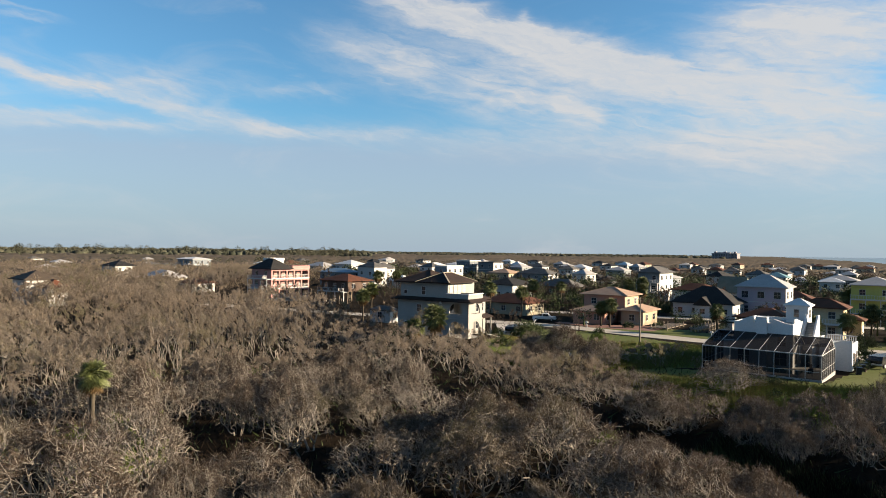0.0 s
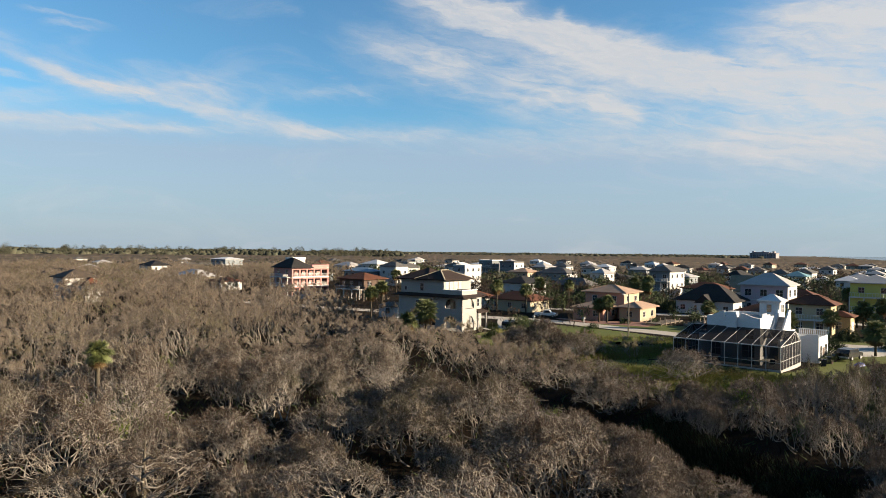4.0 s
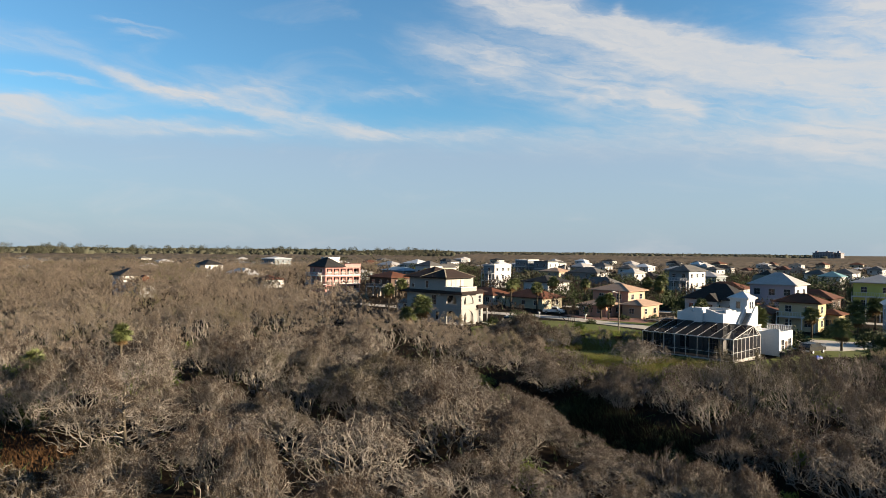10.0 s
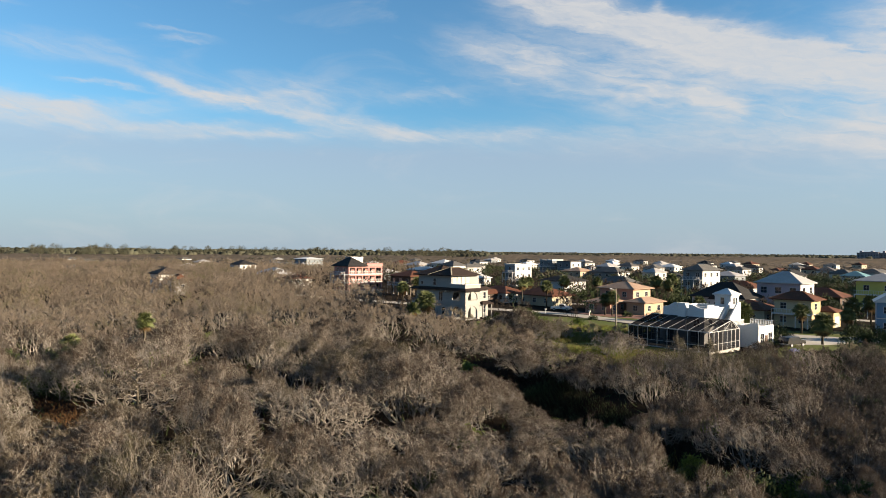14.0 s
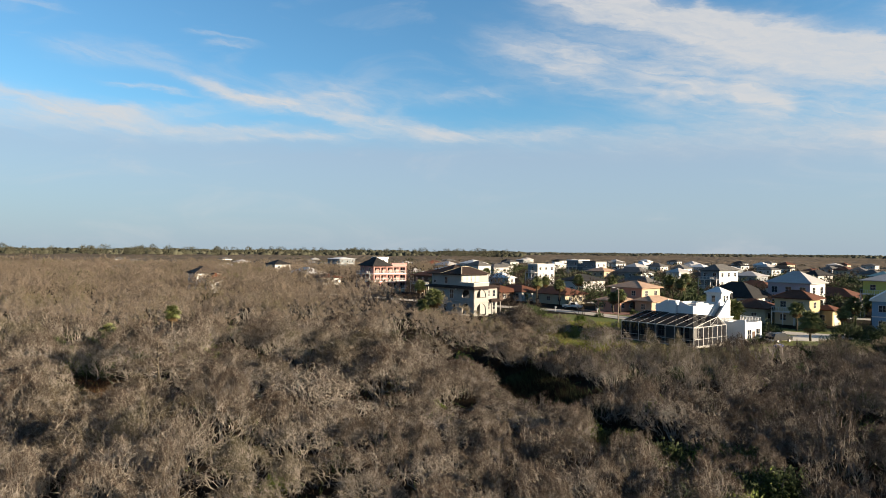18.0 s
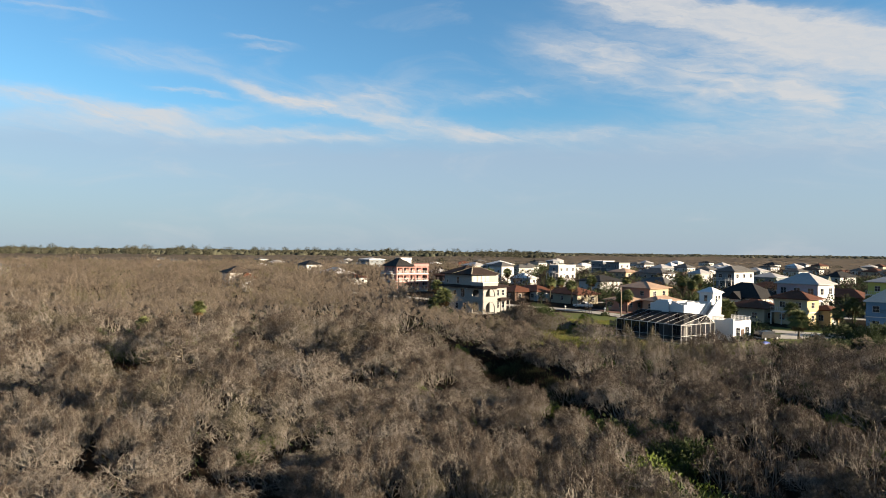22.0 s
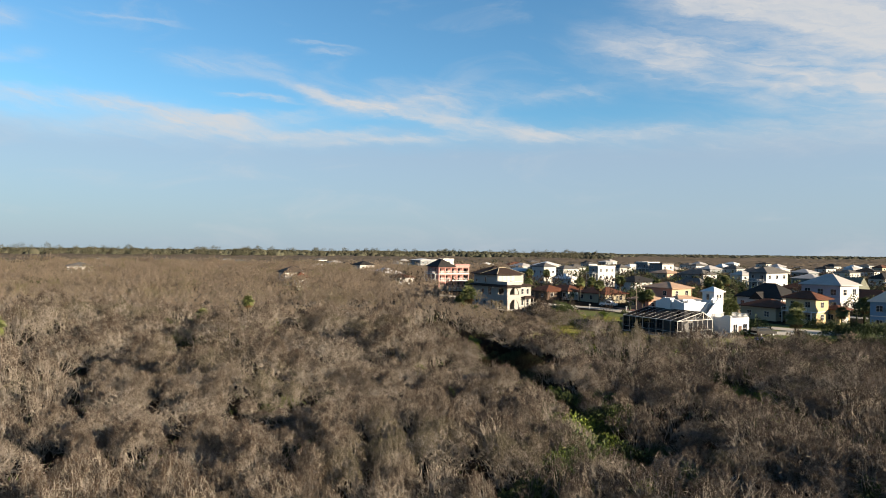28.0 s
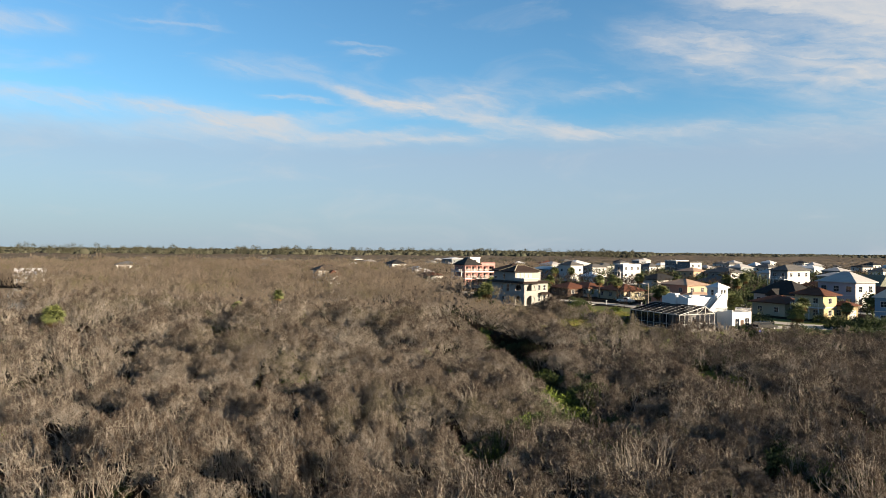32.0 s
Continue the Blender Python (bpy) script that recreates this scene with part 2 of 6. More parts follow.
BLUEWALL = paint("blue_siding", (0.145, 0.27, 0.42), 0.8, (0.12, 0.23, 0.36), 0.4, 0.2, 14)
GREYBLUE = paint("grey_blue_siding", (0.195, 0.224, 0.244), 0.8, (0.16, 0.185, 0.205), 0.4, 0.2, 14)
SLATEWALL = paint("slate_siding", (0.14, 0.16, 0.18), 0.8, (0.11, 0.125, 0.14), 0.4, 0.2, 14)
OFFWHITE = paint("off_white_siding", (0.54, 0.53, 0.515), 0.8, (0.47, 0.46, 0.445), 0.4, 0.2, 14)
BROWNWALL = paint("brown_timber", (0.0999, 0.059, 0.0409), 0.9, (0.068, 0.0409, 0.0295), 0.5, 0.3, 12)
TRIM = paint("white_trim", (0.57, 0.562, 0.548), 0.6, (0.512, 0.504, 0.49), 0.5, 0.0, 10)
DARKTILE = tiles("dark_brown_tile", (0.040, 0.025, 0.020), (0.026, 0.018, 0.015))
REDTILE = tiles("red_clay_tile", (0.137, 0.0523, 0.0295), (0.0954, 0.0387, 0.0228))
BROWNTILE = tiles("brown_clay_tile", (0.135, 0.052, 0.030), (0.09, 0.038, 0.024))
SALMONTILE = tiles("salmon_tile", (0.41, 0.285, 0.21), (0.34, 0.232, 0.168))
BLACKSHINGLE = tiles("black_shingle", (0.021, 0.0203, 0.021), (0.0315, 0.0301, 0.0294), 0.2)
GREYSHINGLE = tiles("grey_shingle", (0.133, 0.127, 0.121), (0.0972, 0.0936, 0.0909), 0.2)
BROWNSHINGLE = tiles("brown_shingle", (0.085, 0.066, 0.05), (0.06, 0.047, 0.038), 0.2)
GREENSHINGLE = tiles("green_grey_shingle", (0.19, 0.20, 0.16), (0.14, 0.15, 0.12), 0.2)
METALROOF = paint("pale_metal_roof", (0.42, 0.40, 0.385), 0.6, (0.35, 0.335, 0.325), 0.3, 0.1, 6)
WHITEROOF = paint("white_metal_roof", (0.666, 0.666, 0.666), 0.5, (0.576, 0.576, 0.576), 0.3, 0.1, 6)
BLUEROOF = paint("blue_metal_roof", (0.195, 0.273, 0.338), 0.45, (0.156, 0.221, 0.28), 0.3, 0.1, 6, metal=0.2)
TEALROOF = paint("teal_metal_roof", (0.15, 0.30, 0.32), 0.5, (0.12, 0.25, 0.27), 0.3, 0.1, 6)
GLASS = glassy("window_glass", (0.03, 0.035, 0.045))
BLIND = paint("window_blind", (0.60, 0.53, 0.40), 0.7, (0.5, 0.44, 0.33), 0.8, 0.0, 8)
DARKROOM = paint("dark_interior", (0.035, 0.032, 0.03), 0.9, None, 0.5, 0.0)
ALU = paint("white_aluminium", (0.504, 0.504, 0.497), 0.45, (0.432, 0.432, 0.432), 0.5, 0.0, 8)
TIMBER = paint("weathered_timber", (0.26, 0.21, 0.16), 0.9, (0.19, 0.155, 0.12), 1.5, 0.4, 8)
CONCRETE = paint("concrete", (0.42, 0.40, 0.37), 0.9, (0.34, 0.325, 0.30), 0.6, 0.3, 10)
TYRE = paint("tyre_rubber", (0.02, 0.02, 0.02), 0.8, None, 1.0, 0.0)
CARWHITE = paint("white_car_paint", (0.75, 0.75, 0.75), 0.25, (0.68, 0.68, 0.68), 0.5, 0.0)
CARBLACK = paint("black_car_paint", (0.02, 0.02, 0.022), 0.25, None, 0.5, 0.0)
TARP = paint("blue_tarp", (0.02, 0.07, 0.40), 0.5, (0.015, 0.05, 0.3), 1.0, 0.3, 6)
# hotel wall paled to mauve grey: distance haze put into the colour
HAZYHOTEL = paint("hazy_hotel_wall", (0.36, 0.32, 0.34), 0.9, (0.30, 0.27, 0.285), 0.05, 0.0, 8)


def screen_mesh():
    """Fine dark insect mesh: partly see-through."""
    m = bpy.data.materials.new("insect_screen")
    m.use_nodes = True
    k = Nodes(m.node_tree)
    a = k.add("ShaderNodeBsdfDiffuse", Color=(0.014, 0.014, 0.016, 1))
    b = k.tree.nodes.new("ShaderNodeBsdfTransparent")
    mx = k.tree.nodes.new("ShaderNodeMixShader")
    mx.inputs[0].default_value = 0.2
    out = k.tree.nodes.new("ShaderNodeOutputMaterial")
    k.link(a.outputs[0], mx.inputs[1]), k.link(b.outputs[0], mx.inputs[2]), k.link(mx.outputs[0], out.inputs[0])
    return m


SCREEN = screen_mesh()

# ---- geometry helpers ----


class Solid:
    """Collects boxes, prisms and tubes into one mesh."""

    def __init__(self):
        self.v, self.f = [], []

    def poly(self, pts, faces):
        n = len(self.v)
        self.v += [tuple(p) for p in pts]
        self.f += [tuple(i + n for i in f) for f in faces]
        return self

    def box(self, x0, x1, y0, y1, z0, z1):
        return self.poly([(x, y, z) for z in (z0, z1) for x, y in ((x0, y0), (x1, y0), (x1, y1), (x0, y1))],
                         [(3, 2, 1, 0), (4, 5, 6, 7), (0, 1, 5, 4), (1, 2, 6, 5), (2, 3, 7, 6), (3, 0, 4, 7)])

    def bar(self, a, b, w, h=None):
        """A beam of section w x h from a to b."""
        a, b = Vector(a), Vector(b)
        d = (b - a).normalized()
        up = Vector((0, 0, 1)) if abs(d.z) < 0.95 else Vector((1, 0, 0))
        s = d.cross(up).normalized() * (w / 2)
        t = s.cross(d).normalized() * ((h or w) / 2)
        return self.poly([p + i * s + j * t for p in (a, b) for i, j in ((-1, -1), (1, -1), (1, 1), (-1, 1))],
                         [(0, 1, 2, 3), (7, 6, 5, 4), (0, 4, 5, 1), (1, 5, 6, 2), (2, 6, 7, 3), (3, 7, 4, 0)])

    def tube(self, pts, radii, n=6):
        m = len(pts)
        ring = []
        for i, p in enumerate(pts):
            d = (Vector(pts[min(i + 1, m - 1)]) - Vector(pts[max(i - 1, 0)])).normalized()
            s = d.cross(Vector((0.31, 0.95, 0.05))).normalized()
            t = d.cross(s)
            ring += [Vector(p) + radii[i] * (math.cos(2 * math.pi * j / n) * s + math.sin(2 * math.pi * j / n) * t) for j in range(n)]
        faces = [(i * n + j, i * n + (j + 1) % n, (i + 1) * n + (j + 1) % n, (i + 1) * n + j) for i in range(m - 1) for j in range(n)]
        return self.poly(ring, faces + [tuple(reversed(range(n))), tuple(range((m - 1) * n, m * n))])

    def prism(self, outline, y0, y1):
        """An outline in x, z drawn out along y."""
        n = len(outline)
        return self.poly([(x, y, z) for y in (y0, y1) for x, z in outline],
                         [tuple(range(n)), tuple(reversed(range(n, 2 * n)))] + [(i, i + n, (i + 1) % n + n, (i + 1) % n) for i in range(n)])

    def mesh(self, name, material, smooth=False):
        me = bpy.data.meshes.new(name)
        me.from_pydata(self.v, [], self.f)
        bm = bmesh.new()
        bm.from_mesh(me)
        bmesh.ops.recalc_face_normals(bm, faces=bm.faces)
        bm.to_mesh(me)
        bm.free()
        if smooth:
            me.polygons.foreach_set("use_smooth", [True] * len(me.polygons))
        me.materials.append(material)
        return me


def part(name, solid, material, parent, label="", smooth=False):
    """Links a solid (or a ready mesh) as one mesh object under a thing or part."""
    me = solid if isinstance(solid, bpy.types.Mesh) else solid.mesh(name, material, smooth)
    ob = new(name, me)
    ob.parent = parent
    if label:
        ob["label"] = label
    return ob


def thing(name, label, category, x, y, z, rz=0.0, group="", kind=""):
    ob = new(name)
    ob.matrix_basis = pose(x, y, z, 0, 0, rz)
    return tagged(ob, label, category, group, kind)


def tri_mesh(name, verts, tris, material, smooth=False):
    """A mesh straight from arrays of vertices and triangles."""
    me = bpy.data.meshes.new(name)
    verts, tris = np.asarray(verts, np.float32), np.asarray(tris, np.int32)
    me.vertices.add(len(verts)), me.loops.add(tris.size), me.polygons.add(len(tris))
    me.vertices.foreach_set("co", verts.ravel())
    me.loops.foreach_set("vertex_index", tris.ravel())
    me.polygons.foreach_set("loop_start", np.arange(0, tris.size, 3, dtype=np.int32))
    me.polygons.foreach_set("use_smooth", np.full(len(tris), smooth))
    me.update(calc_edges=True)
    me.materials.append(material)
    return me


# ---- plan ----
ROAD = [(-60, 205), (-30, 181), (-5, 163), (8, 154.5), (17, 148.5), (24, 141.5), (33, 128), (40, 118.5), (50, 109.5), (62, 102), (80, 91), (130, 66)]
ROAD_TWO = [(30, 178), (52, 162), (62, 156), (80, 143), (100, 128), (150, 92)]
TRAIL_A = [(-10, 68), (-1, 62), (2, 52), (5, 42), (11, 28), (13.5, 18), (17, 10), (19.5, 3), (21.5, -6)]
TRAIL_B = [(31, 32), (34, 24), (36, 15), (40, 6), (48, -6), (60, -20)]
MARSH = [(9, 89), (19, 82.5), (30, 73.5), (40, 71), (47, 75), (46, 71), (34, 68), (24, 66.5), (14, 66), (8, 66), (4, 74), (8, 80)]
POND = [(2, 113), (6, 116), (12, 113.5), (19, 111), (27, 109.5), (29, 106), (24, 102.5), (17, 104), (12, 101), (8, 99.5), (4, 104)]
CANAL = [(46, 130), (52, 127), (60, 131), (68, 140), (64, 147), (56, 145), (50, 139)]
LAKE = [(-128, 80), (-167, 116), (-190, 139), (-210, 148), (-300, 150), (-300, 70), (-150, 62)]
TOWN = [(-2, 108), (-12, 128), (-22, 150), (-58, 205), (-64, 262), (-30, 330), (10, 520), (1400, 1500), (900, 100), (120, 50), (84, 62), (58, 80), (46, 80), (33, 77), (22, 87), (6, 100)]


def inside(poly, x, y):
    """Which of the points lie in the polygon."""
    hit = np.zeros(np.shape(x), bool)
    for (x0, y0), (x1, y1) in zip(poly, poly[1:] + poly[:1]):
        cross = ((y0 > y) != (y1 > y)) & (x < (x1 - x0) * (y - y0) / (y1 - y0 + 1e-9) + x0)
        hit ^= cross
    return hit


def off_line(line, x, y):
    """Distance of the points from a line of segments."""
    best = np.full(np.shape(x), 1e9)
    for (x0, y0), (x1, y1) in zip(line, line[1:]):
        dx, dy = x1 - x0, y1 - y0
        t = np.clip(((x - x0) * dx + (y - y0) * dy) / (dx * dx + dy * dy), 0, 1)
        best = np.minimum(best, np.hypot(x - x0 - t * dx, y - y0 - t * dy))
    return best


def waves(x, y, size, seed):
    """A smooth field between about -1 and 1."""
    r = np.random.RandomState(seed)
    out = 0
    for k in range(7):
        a, p, s = r.uniform(0, 2 * math.pi), r.uniform(0, 6.28), size * r.uniform(0.6, 1.7)
        out = out + np.sin((x * math.cos(a) + y * math.sin(a)) * 2 * math.pi / s + p)
    return out / 3.2


def ground_z(x, y):
    """Height of the ground."""
    x, y = np.asarray(x, float), np.asarray(y, float)
    z = np.full(np.shape(x), -1.2)
    z = z + 1.2 * np.exp(-(((x + 6) / 13) ** 2 + ((y - 121) / 13) ** 2) ** 2)
    wild = np.clip((110 - y) / 30, 0, 1) * np.clip((220 - np.hypot(x, y)) / 60, 0, 1)
    z = z + 0.45 * wild * waves(x, y, 38, 3)
    z = z - 1.5 * np.exp(-(off_line(TRAIL_A, x, y) / 4.0) ** 2) - 0.9 * np.exp(-(off_line(TRAIL_B, x, y) / 3.5) ** 2)
    z = z - 1.1 * np.exp(-(off_line([(3, 57), (5, 45), (7, 37)], x, y) / 6.0) ** 2)
    pond = inside(POND, x, y) | inside(LAKE, x, y)
    return np.where(pond, -2.2, z)


def gz(x, y):
    return float(ground_z(np.array([x]), np.array([y]))[0])


def sheet(name, xs, ys, lift, material, keep=None):
    """A height-following sheet over the grid xs, ys."""
    X, Y = np.meshgrid(xs, ys)
    Z = ground_z(X, Y) + lift
    nx, ny = len(xs), len(ys)
    i, j = np.meshgrid(np.arange(nx - 1), np.arange(ny - 1))
    a = (j * nx + i).ravel()
    tris = np.concatenate([np.stack([a, a + 1, a + nx + 1], 1), np.stack([a, a + nx + 1, a + nx], 1)])
    P = np.stack([X.ravel(), Y.ravel(), Z.ravel()], 1)
    if keep is not None:
        c = P[tris].mean(1)
        tris = tris[keep(c[:, 0], c[:, 1])]
    return tri_mesh(name, P, tris, material, True)


def far_lines(a, b, step, out, grow=1.35):
    core = list(np.arange(a, b + 0.1, step))
    lo, hi, s = [], [], step
    x = a
    while x > -out:
        s *= grow
        x -= s
        lo.append(max(x, -out))
    x, s = b, step
    while x < out:
        s *= grow
        x += s
        hi.append(min(x, out))
    return np.array(lo[::-1] + core + hi)


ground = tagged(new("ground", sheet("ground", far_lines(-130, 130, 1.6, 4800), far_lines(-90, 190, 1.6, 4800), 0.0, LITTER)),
                "brown leaf litter and sandy scrub floor, darkened like deep shade", "ground", kind="structure")


def ribbon(name, line, width, lift, material):
    """A paved strip with thickness along a line."""
    pts = []
    for k in range(len(line) - 1):
        (x0, y0), (x1, y1) = line[k], line[k + 1]
        n = max(2, int(math.hypot(x1 - x0, y1 - y0) / 2.5))
        pts += [(x0 + (x1 - x0) * i / n, y0 + (y1 - y0) * i / n) for i in range(n)]
    pts.append(line[-1])
    s = Solid()
    rows = []
    for i, (x, y) in enumerate(pts):
        a, b = pts[max(i - 2, 0)], pts[min(i + 2, len(pts) - 1)]
        d = Vector((b[0] - a[0], b[1] - a[1], 0)).normalized()
        nx, ny = -d.y * width / 2, d.x * width / 2
        z = max(gz(x, y), -1.2) + lift
        rows += [(x - nx, y - ny, z), (x + nx, y + ny, z), (x + nx, y + ny, z - 0.4), (x - nx, y - ny, z - 0.4)]
    m = len(pts)
    s.poly(rows, [(i * 4 + j, i * 4 + (j + 1) % 4, i * 4 + 4 + (j + 1) % 4, i * 4 + 4 + j) for i in range(m - 1) for j in range(4)] + [(0, 1, 2, 3), (m * 4 - 1, m * 4 - 2, m * 4 - 3, m * 4 - 4)])
    return new(name, s.mesh(name, material))


tagged(ribbon("road", ROAD, 5.6, 0.06, ASPHALT), "pale sun-bleached concrete residential road", "road", kind="structure")
tagged(ribbon("road_back", ROAD_TWO, 5.0, 0.06, ASPHALT), "pale concrete back street between houses", "road", kind="structure")


def pool(name, outline, z, material, label, category):
    s = Solid()
    s.poly([(x, y, z) for x, y in outline] + [(x, y, z - 0.3) for x, y in outline], [tuple(range(len(outline)))])
    return tagged(new(name, s.mesh(name, material)), label, category, kind="structure")


pool("water_pond", [(x + (x - 14) * 0.1, y + (y - 107) * 0.1) for x, y in POND], -1.55, WATER, "still dark pond reflecting the pale sky", "pond")
pool("water_canal", CANAL, -1.13, WATER, "narrow dark canal behind the road", "canal")
pool("water_lake", LAKE, -1.5, WATER, "calm pale lake beside the scrub wood", "lake")
pool("water_sea", [(350, 146), (3070, 4330), (4790, 4330), (4790, 100)], -1.1, SEA, "flat grey-blue sea at the horizon", "sea")

# ---- houses ----
FOOT = []                 # circles kept free of trees: x, y, radius
ROT = -48.0               # the turn of the town's grid
WINDOWS = {}


def lattice(xs, zs, y0, y1):
    """A one-piece frame of bars: every second cell of the grid is an opening."""
    s = Solid()
    nx, nz = len(xs), len(zs)
    s.v = [(x, y, z) for y in (y0, y1) for z in zs for x in xs]
    at = lambda i, k, b: b * nx * nz + k * nx + i
    bar = lambda i, k: 0 <= i < nx - 1 and 0 <= k < nz - 1 and not (i % 2 and k % 2)
    for i in range(nx - 1):
        for k in range(nz - 1):
            if not bar(i, k):
                continue
            s.f += [(at(i, k, 0), at(i + 1, k, 0), at(i + 1, k + 1, 0), at(i, k + 1, 0)), (at(i, k + 1, 1), at(i + 1, k + 1, 1), at(i + 1, k, 1), at(i, k, 1))]
            for di, dk, e in ((-1, 0, (i, k, i, k + 1)), (1, 0, (i + 1, k + 1, i + 1, k)), (0, -1, (i + 1, k, i, k)), (0, 1, (i, k + 1, i + 1, k + 1))):
                if not bar(i + di, k + dk):
                    s.f.append((at(e[0], e[1], 0), at(e[2], e[3], 0), at(e[2], e[3], 1), at(e[0], e[1], 1)))
    return s


def window(house, face, along, sill, w, h, x0=0.0, y0=0.0, glass=None, lift=0.0):
    """A framed window on one face of a house: 'l' faces -y, 'r' faces +x, 'b' faces +y, 'f' faces -x."""
    glass = glass or GLASS
    key = (round(w, 2), round(h, 2), glass.name)
    if key not in WINDOWS:
        t = 0.06
        xs = [-w / 2, -w / 2 + t, w / 2 - t, w / 2] if w <= 0.9 else [-w / 2, -w / 2 + t, -0.02, 0.02, w / 2 - t, w / 2]
        zs = [0, t, h - t, h] if h <= 1.1 else [0, t, h / 2 - 0.02, h / 2 + 0.02, h - t, h]
        fr = lattice(xs, zs, -0.05, 0.02)
        WINDOWS[key] = (fr.mesh("window", TRIM), Solid().box(-w / 2 + 0.05, w / 2 - 0.05, -0.03, 0.01, 0.05, h - 0.05).mesh("pane", glass))
    frame_mesh, pane_mesh = WINDOWS[key]
    ob = part("window", frame_mesh, None, house)
    turn, at = {"l": (0, (along, y0, sill)), "r": (90, (x0, along, sill)), "b": (180, (along, y0, sill)), "f": (270, (x0, along, sill))}[face]
    ob.matrix_basis = pose(*at, 0, 0, turn)
    part("pane", pane_mesh, None, ob)
    return ob


def hip_roof(x0, x1, y0, y1, z, rise, over=0.6, axis=None, gable=False, thick=0.18):
    """A hipped or gabled roof with an eave's thickness over a rectangle."""
    x0, x1, y0, y1 = x0 - over, x1 + over, y0 - over, y1 + over
    if axis is None:
        axis = "x" if x1 - x0 >= y1 - y0 else "y"
    w, d = x1 - x0, y1 - y0
    s = Solid()
    if axis == "x":
        inset = 0 if gable else min(d / 2, w / 2 - 0.2)
        ridge = [(x0 + inset, (y0 + y1) / 2, z + rise), (x1 - inset, (y0 + y1) / 2, z + rise)]
        faces = [(4, 5, 9, 8), (5, 6, 9), (6, 7, 8, 9), (7, 4, 8)]
    else:
        inset = 0 if gable else min(w / 2, d / 2 - 0.2)
        ridge = [((x0 + x1) / 2, y0 + inset, z + rise), ((x0 + x1) / 2, y1 - inset, z + rise)]
        faces = [(4, 5, 8), (5, 6, 9, 8), (6, 7, 9), (7, 4, 8, 9)]
    low = [(x0, y0), (x1, y0), (x1, y1), (x0, y1)]
    s.poly([(x, y, z - thick) for x, y in low] + [(x, y, z) for x, y in low] + ridge,
           faces + [(3, 2, 1, 0), (0, 1, 5, 4), (1, 2, 6, 5), (2, 3, 7, 6), (3, 0, 4, 7)])
    return s


def ridge_caps(x0, x1, y0, y1, z, rise, over=0.6, axis=None, size=0.22):
    """Ridge and hip cap tiles for hip_roof()."""
    x0, x1, y0, y1 = x0 - over, x1 + over, y0 - over, y1 + over
    if axis is None:
        axis = "x" if x1 - x0 >= y1 - y0 else "y"
    w, d = x1 - x0, y1 - y0
    s = Solid()
    if axis == "x":
        i = min(d / 2, w / 2 - 0.2)
        a, b = (x0 + i, (y0 + y1) / 2, z + rise), (x1 - i, (y0 + y1) / 2, z + rise)
        ends = [((x0, y0, z), a), ((x0, y1, z), a), ((x1, y0, z), b), ((x1, y1, z), b)]
    else:
        i = min(w / 2, d / 2 - 0.2)
        a, b = ((x0 + x1) / 2, y0 + i, z + rise), ((x0 + x1) / 2, y1 - i, z + rise)
        ends = [((x0, y0, z), a), ((x1, y0, z), a), ((x0, y1, z), b), ((x1, y1, z), b)]
    s.bar(a, b, size, 0.12)
    for p, q in ends:
        s.bar(p, q, size, 0.1)
    return s


def railing(a, b, z, h=1.0, step=0.5):
    """Balcony rail in one piece: top and bottom rail with balusters between."""
    L = math.hypot(b[0] - a[0], b[1] - a[1])
    n = max(2, int(L / step))
    xs = [q for i in range(n + 1) for q in ((L - 0.06) * i / n, (L - 0.06) * i / n + 0.06)]
    m = Matrix.Translation((a[0], a[1], z)) @ Matrix.Rotation(math.atan2(b[1] - a[1], b[0] - a[0]), 4, "Z")
    return turned(lattice(xs, [0.0, 0.1, h - 0.04, h + 0.04], -0.04, 0.04), m)


def sunny_gallery(ob, xr, d, z0, h, first, storeys, bays, wall):
    """Deep galleries between piers along the sunlit face, with a slab, a lintel and a white rail to each storey."""
    if first:
        part("wall", Solid().box(xr, 0, 0, d, z0, z0 + first * h), wall, ob)
    for k in range(first, storeys):
        b = z0 + k * h
        part("floor_slab", Solid().box(xr, 0.12, -0.05, d + 0.05, b - 0.12, b + 0.1), TRIM, ob)
        part("lintel", Solid().box(-0.3, 0, 0, d, b + h - 0.55, b + h - 0.12), wall, ob)
        part("end_wall", Solid().box(xr, -0.3, 0, 0.25, b + 0.1, b + h - 0.12), wall, ob)
        part("end_wall", Solid().box(xr, -0.3, d - 0.25, d, b + 0.1, b + h - 0.12), wall, ob)
        for i in range(bays + 1):
            y = 0.25 + (d - 0.5) * i / bays
            part("pier", Solid().box(-0.3, -0.002, y - 0.25, y + 0.25, b + 0.1, b + h - 0.55), wall, ob)
            if i < bays:
                y1 = 0.25 + (d - 0.5) * (i + 1) / bays
                part("railing", railing((-0.1, y + 0.25), (-0.1, y1 - 0.25), b + 0.1, 0.95, 0.3), TRIM, ob, "white balcony railing")


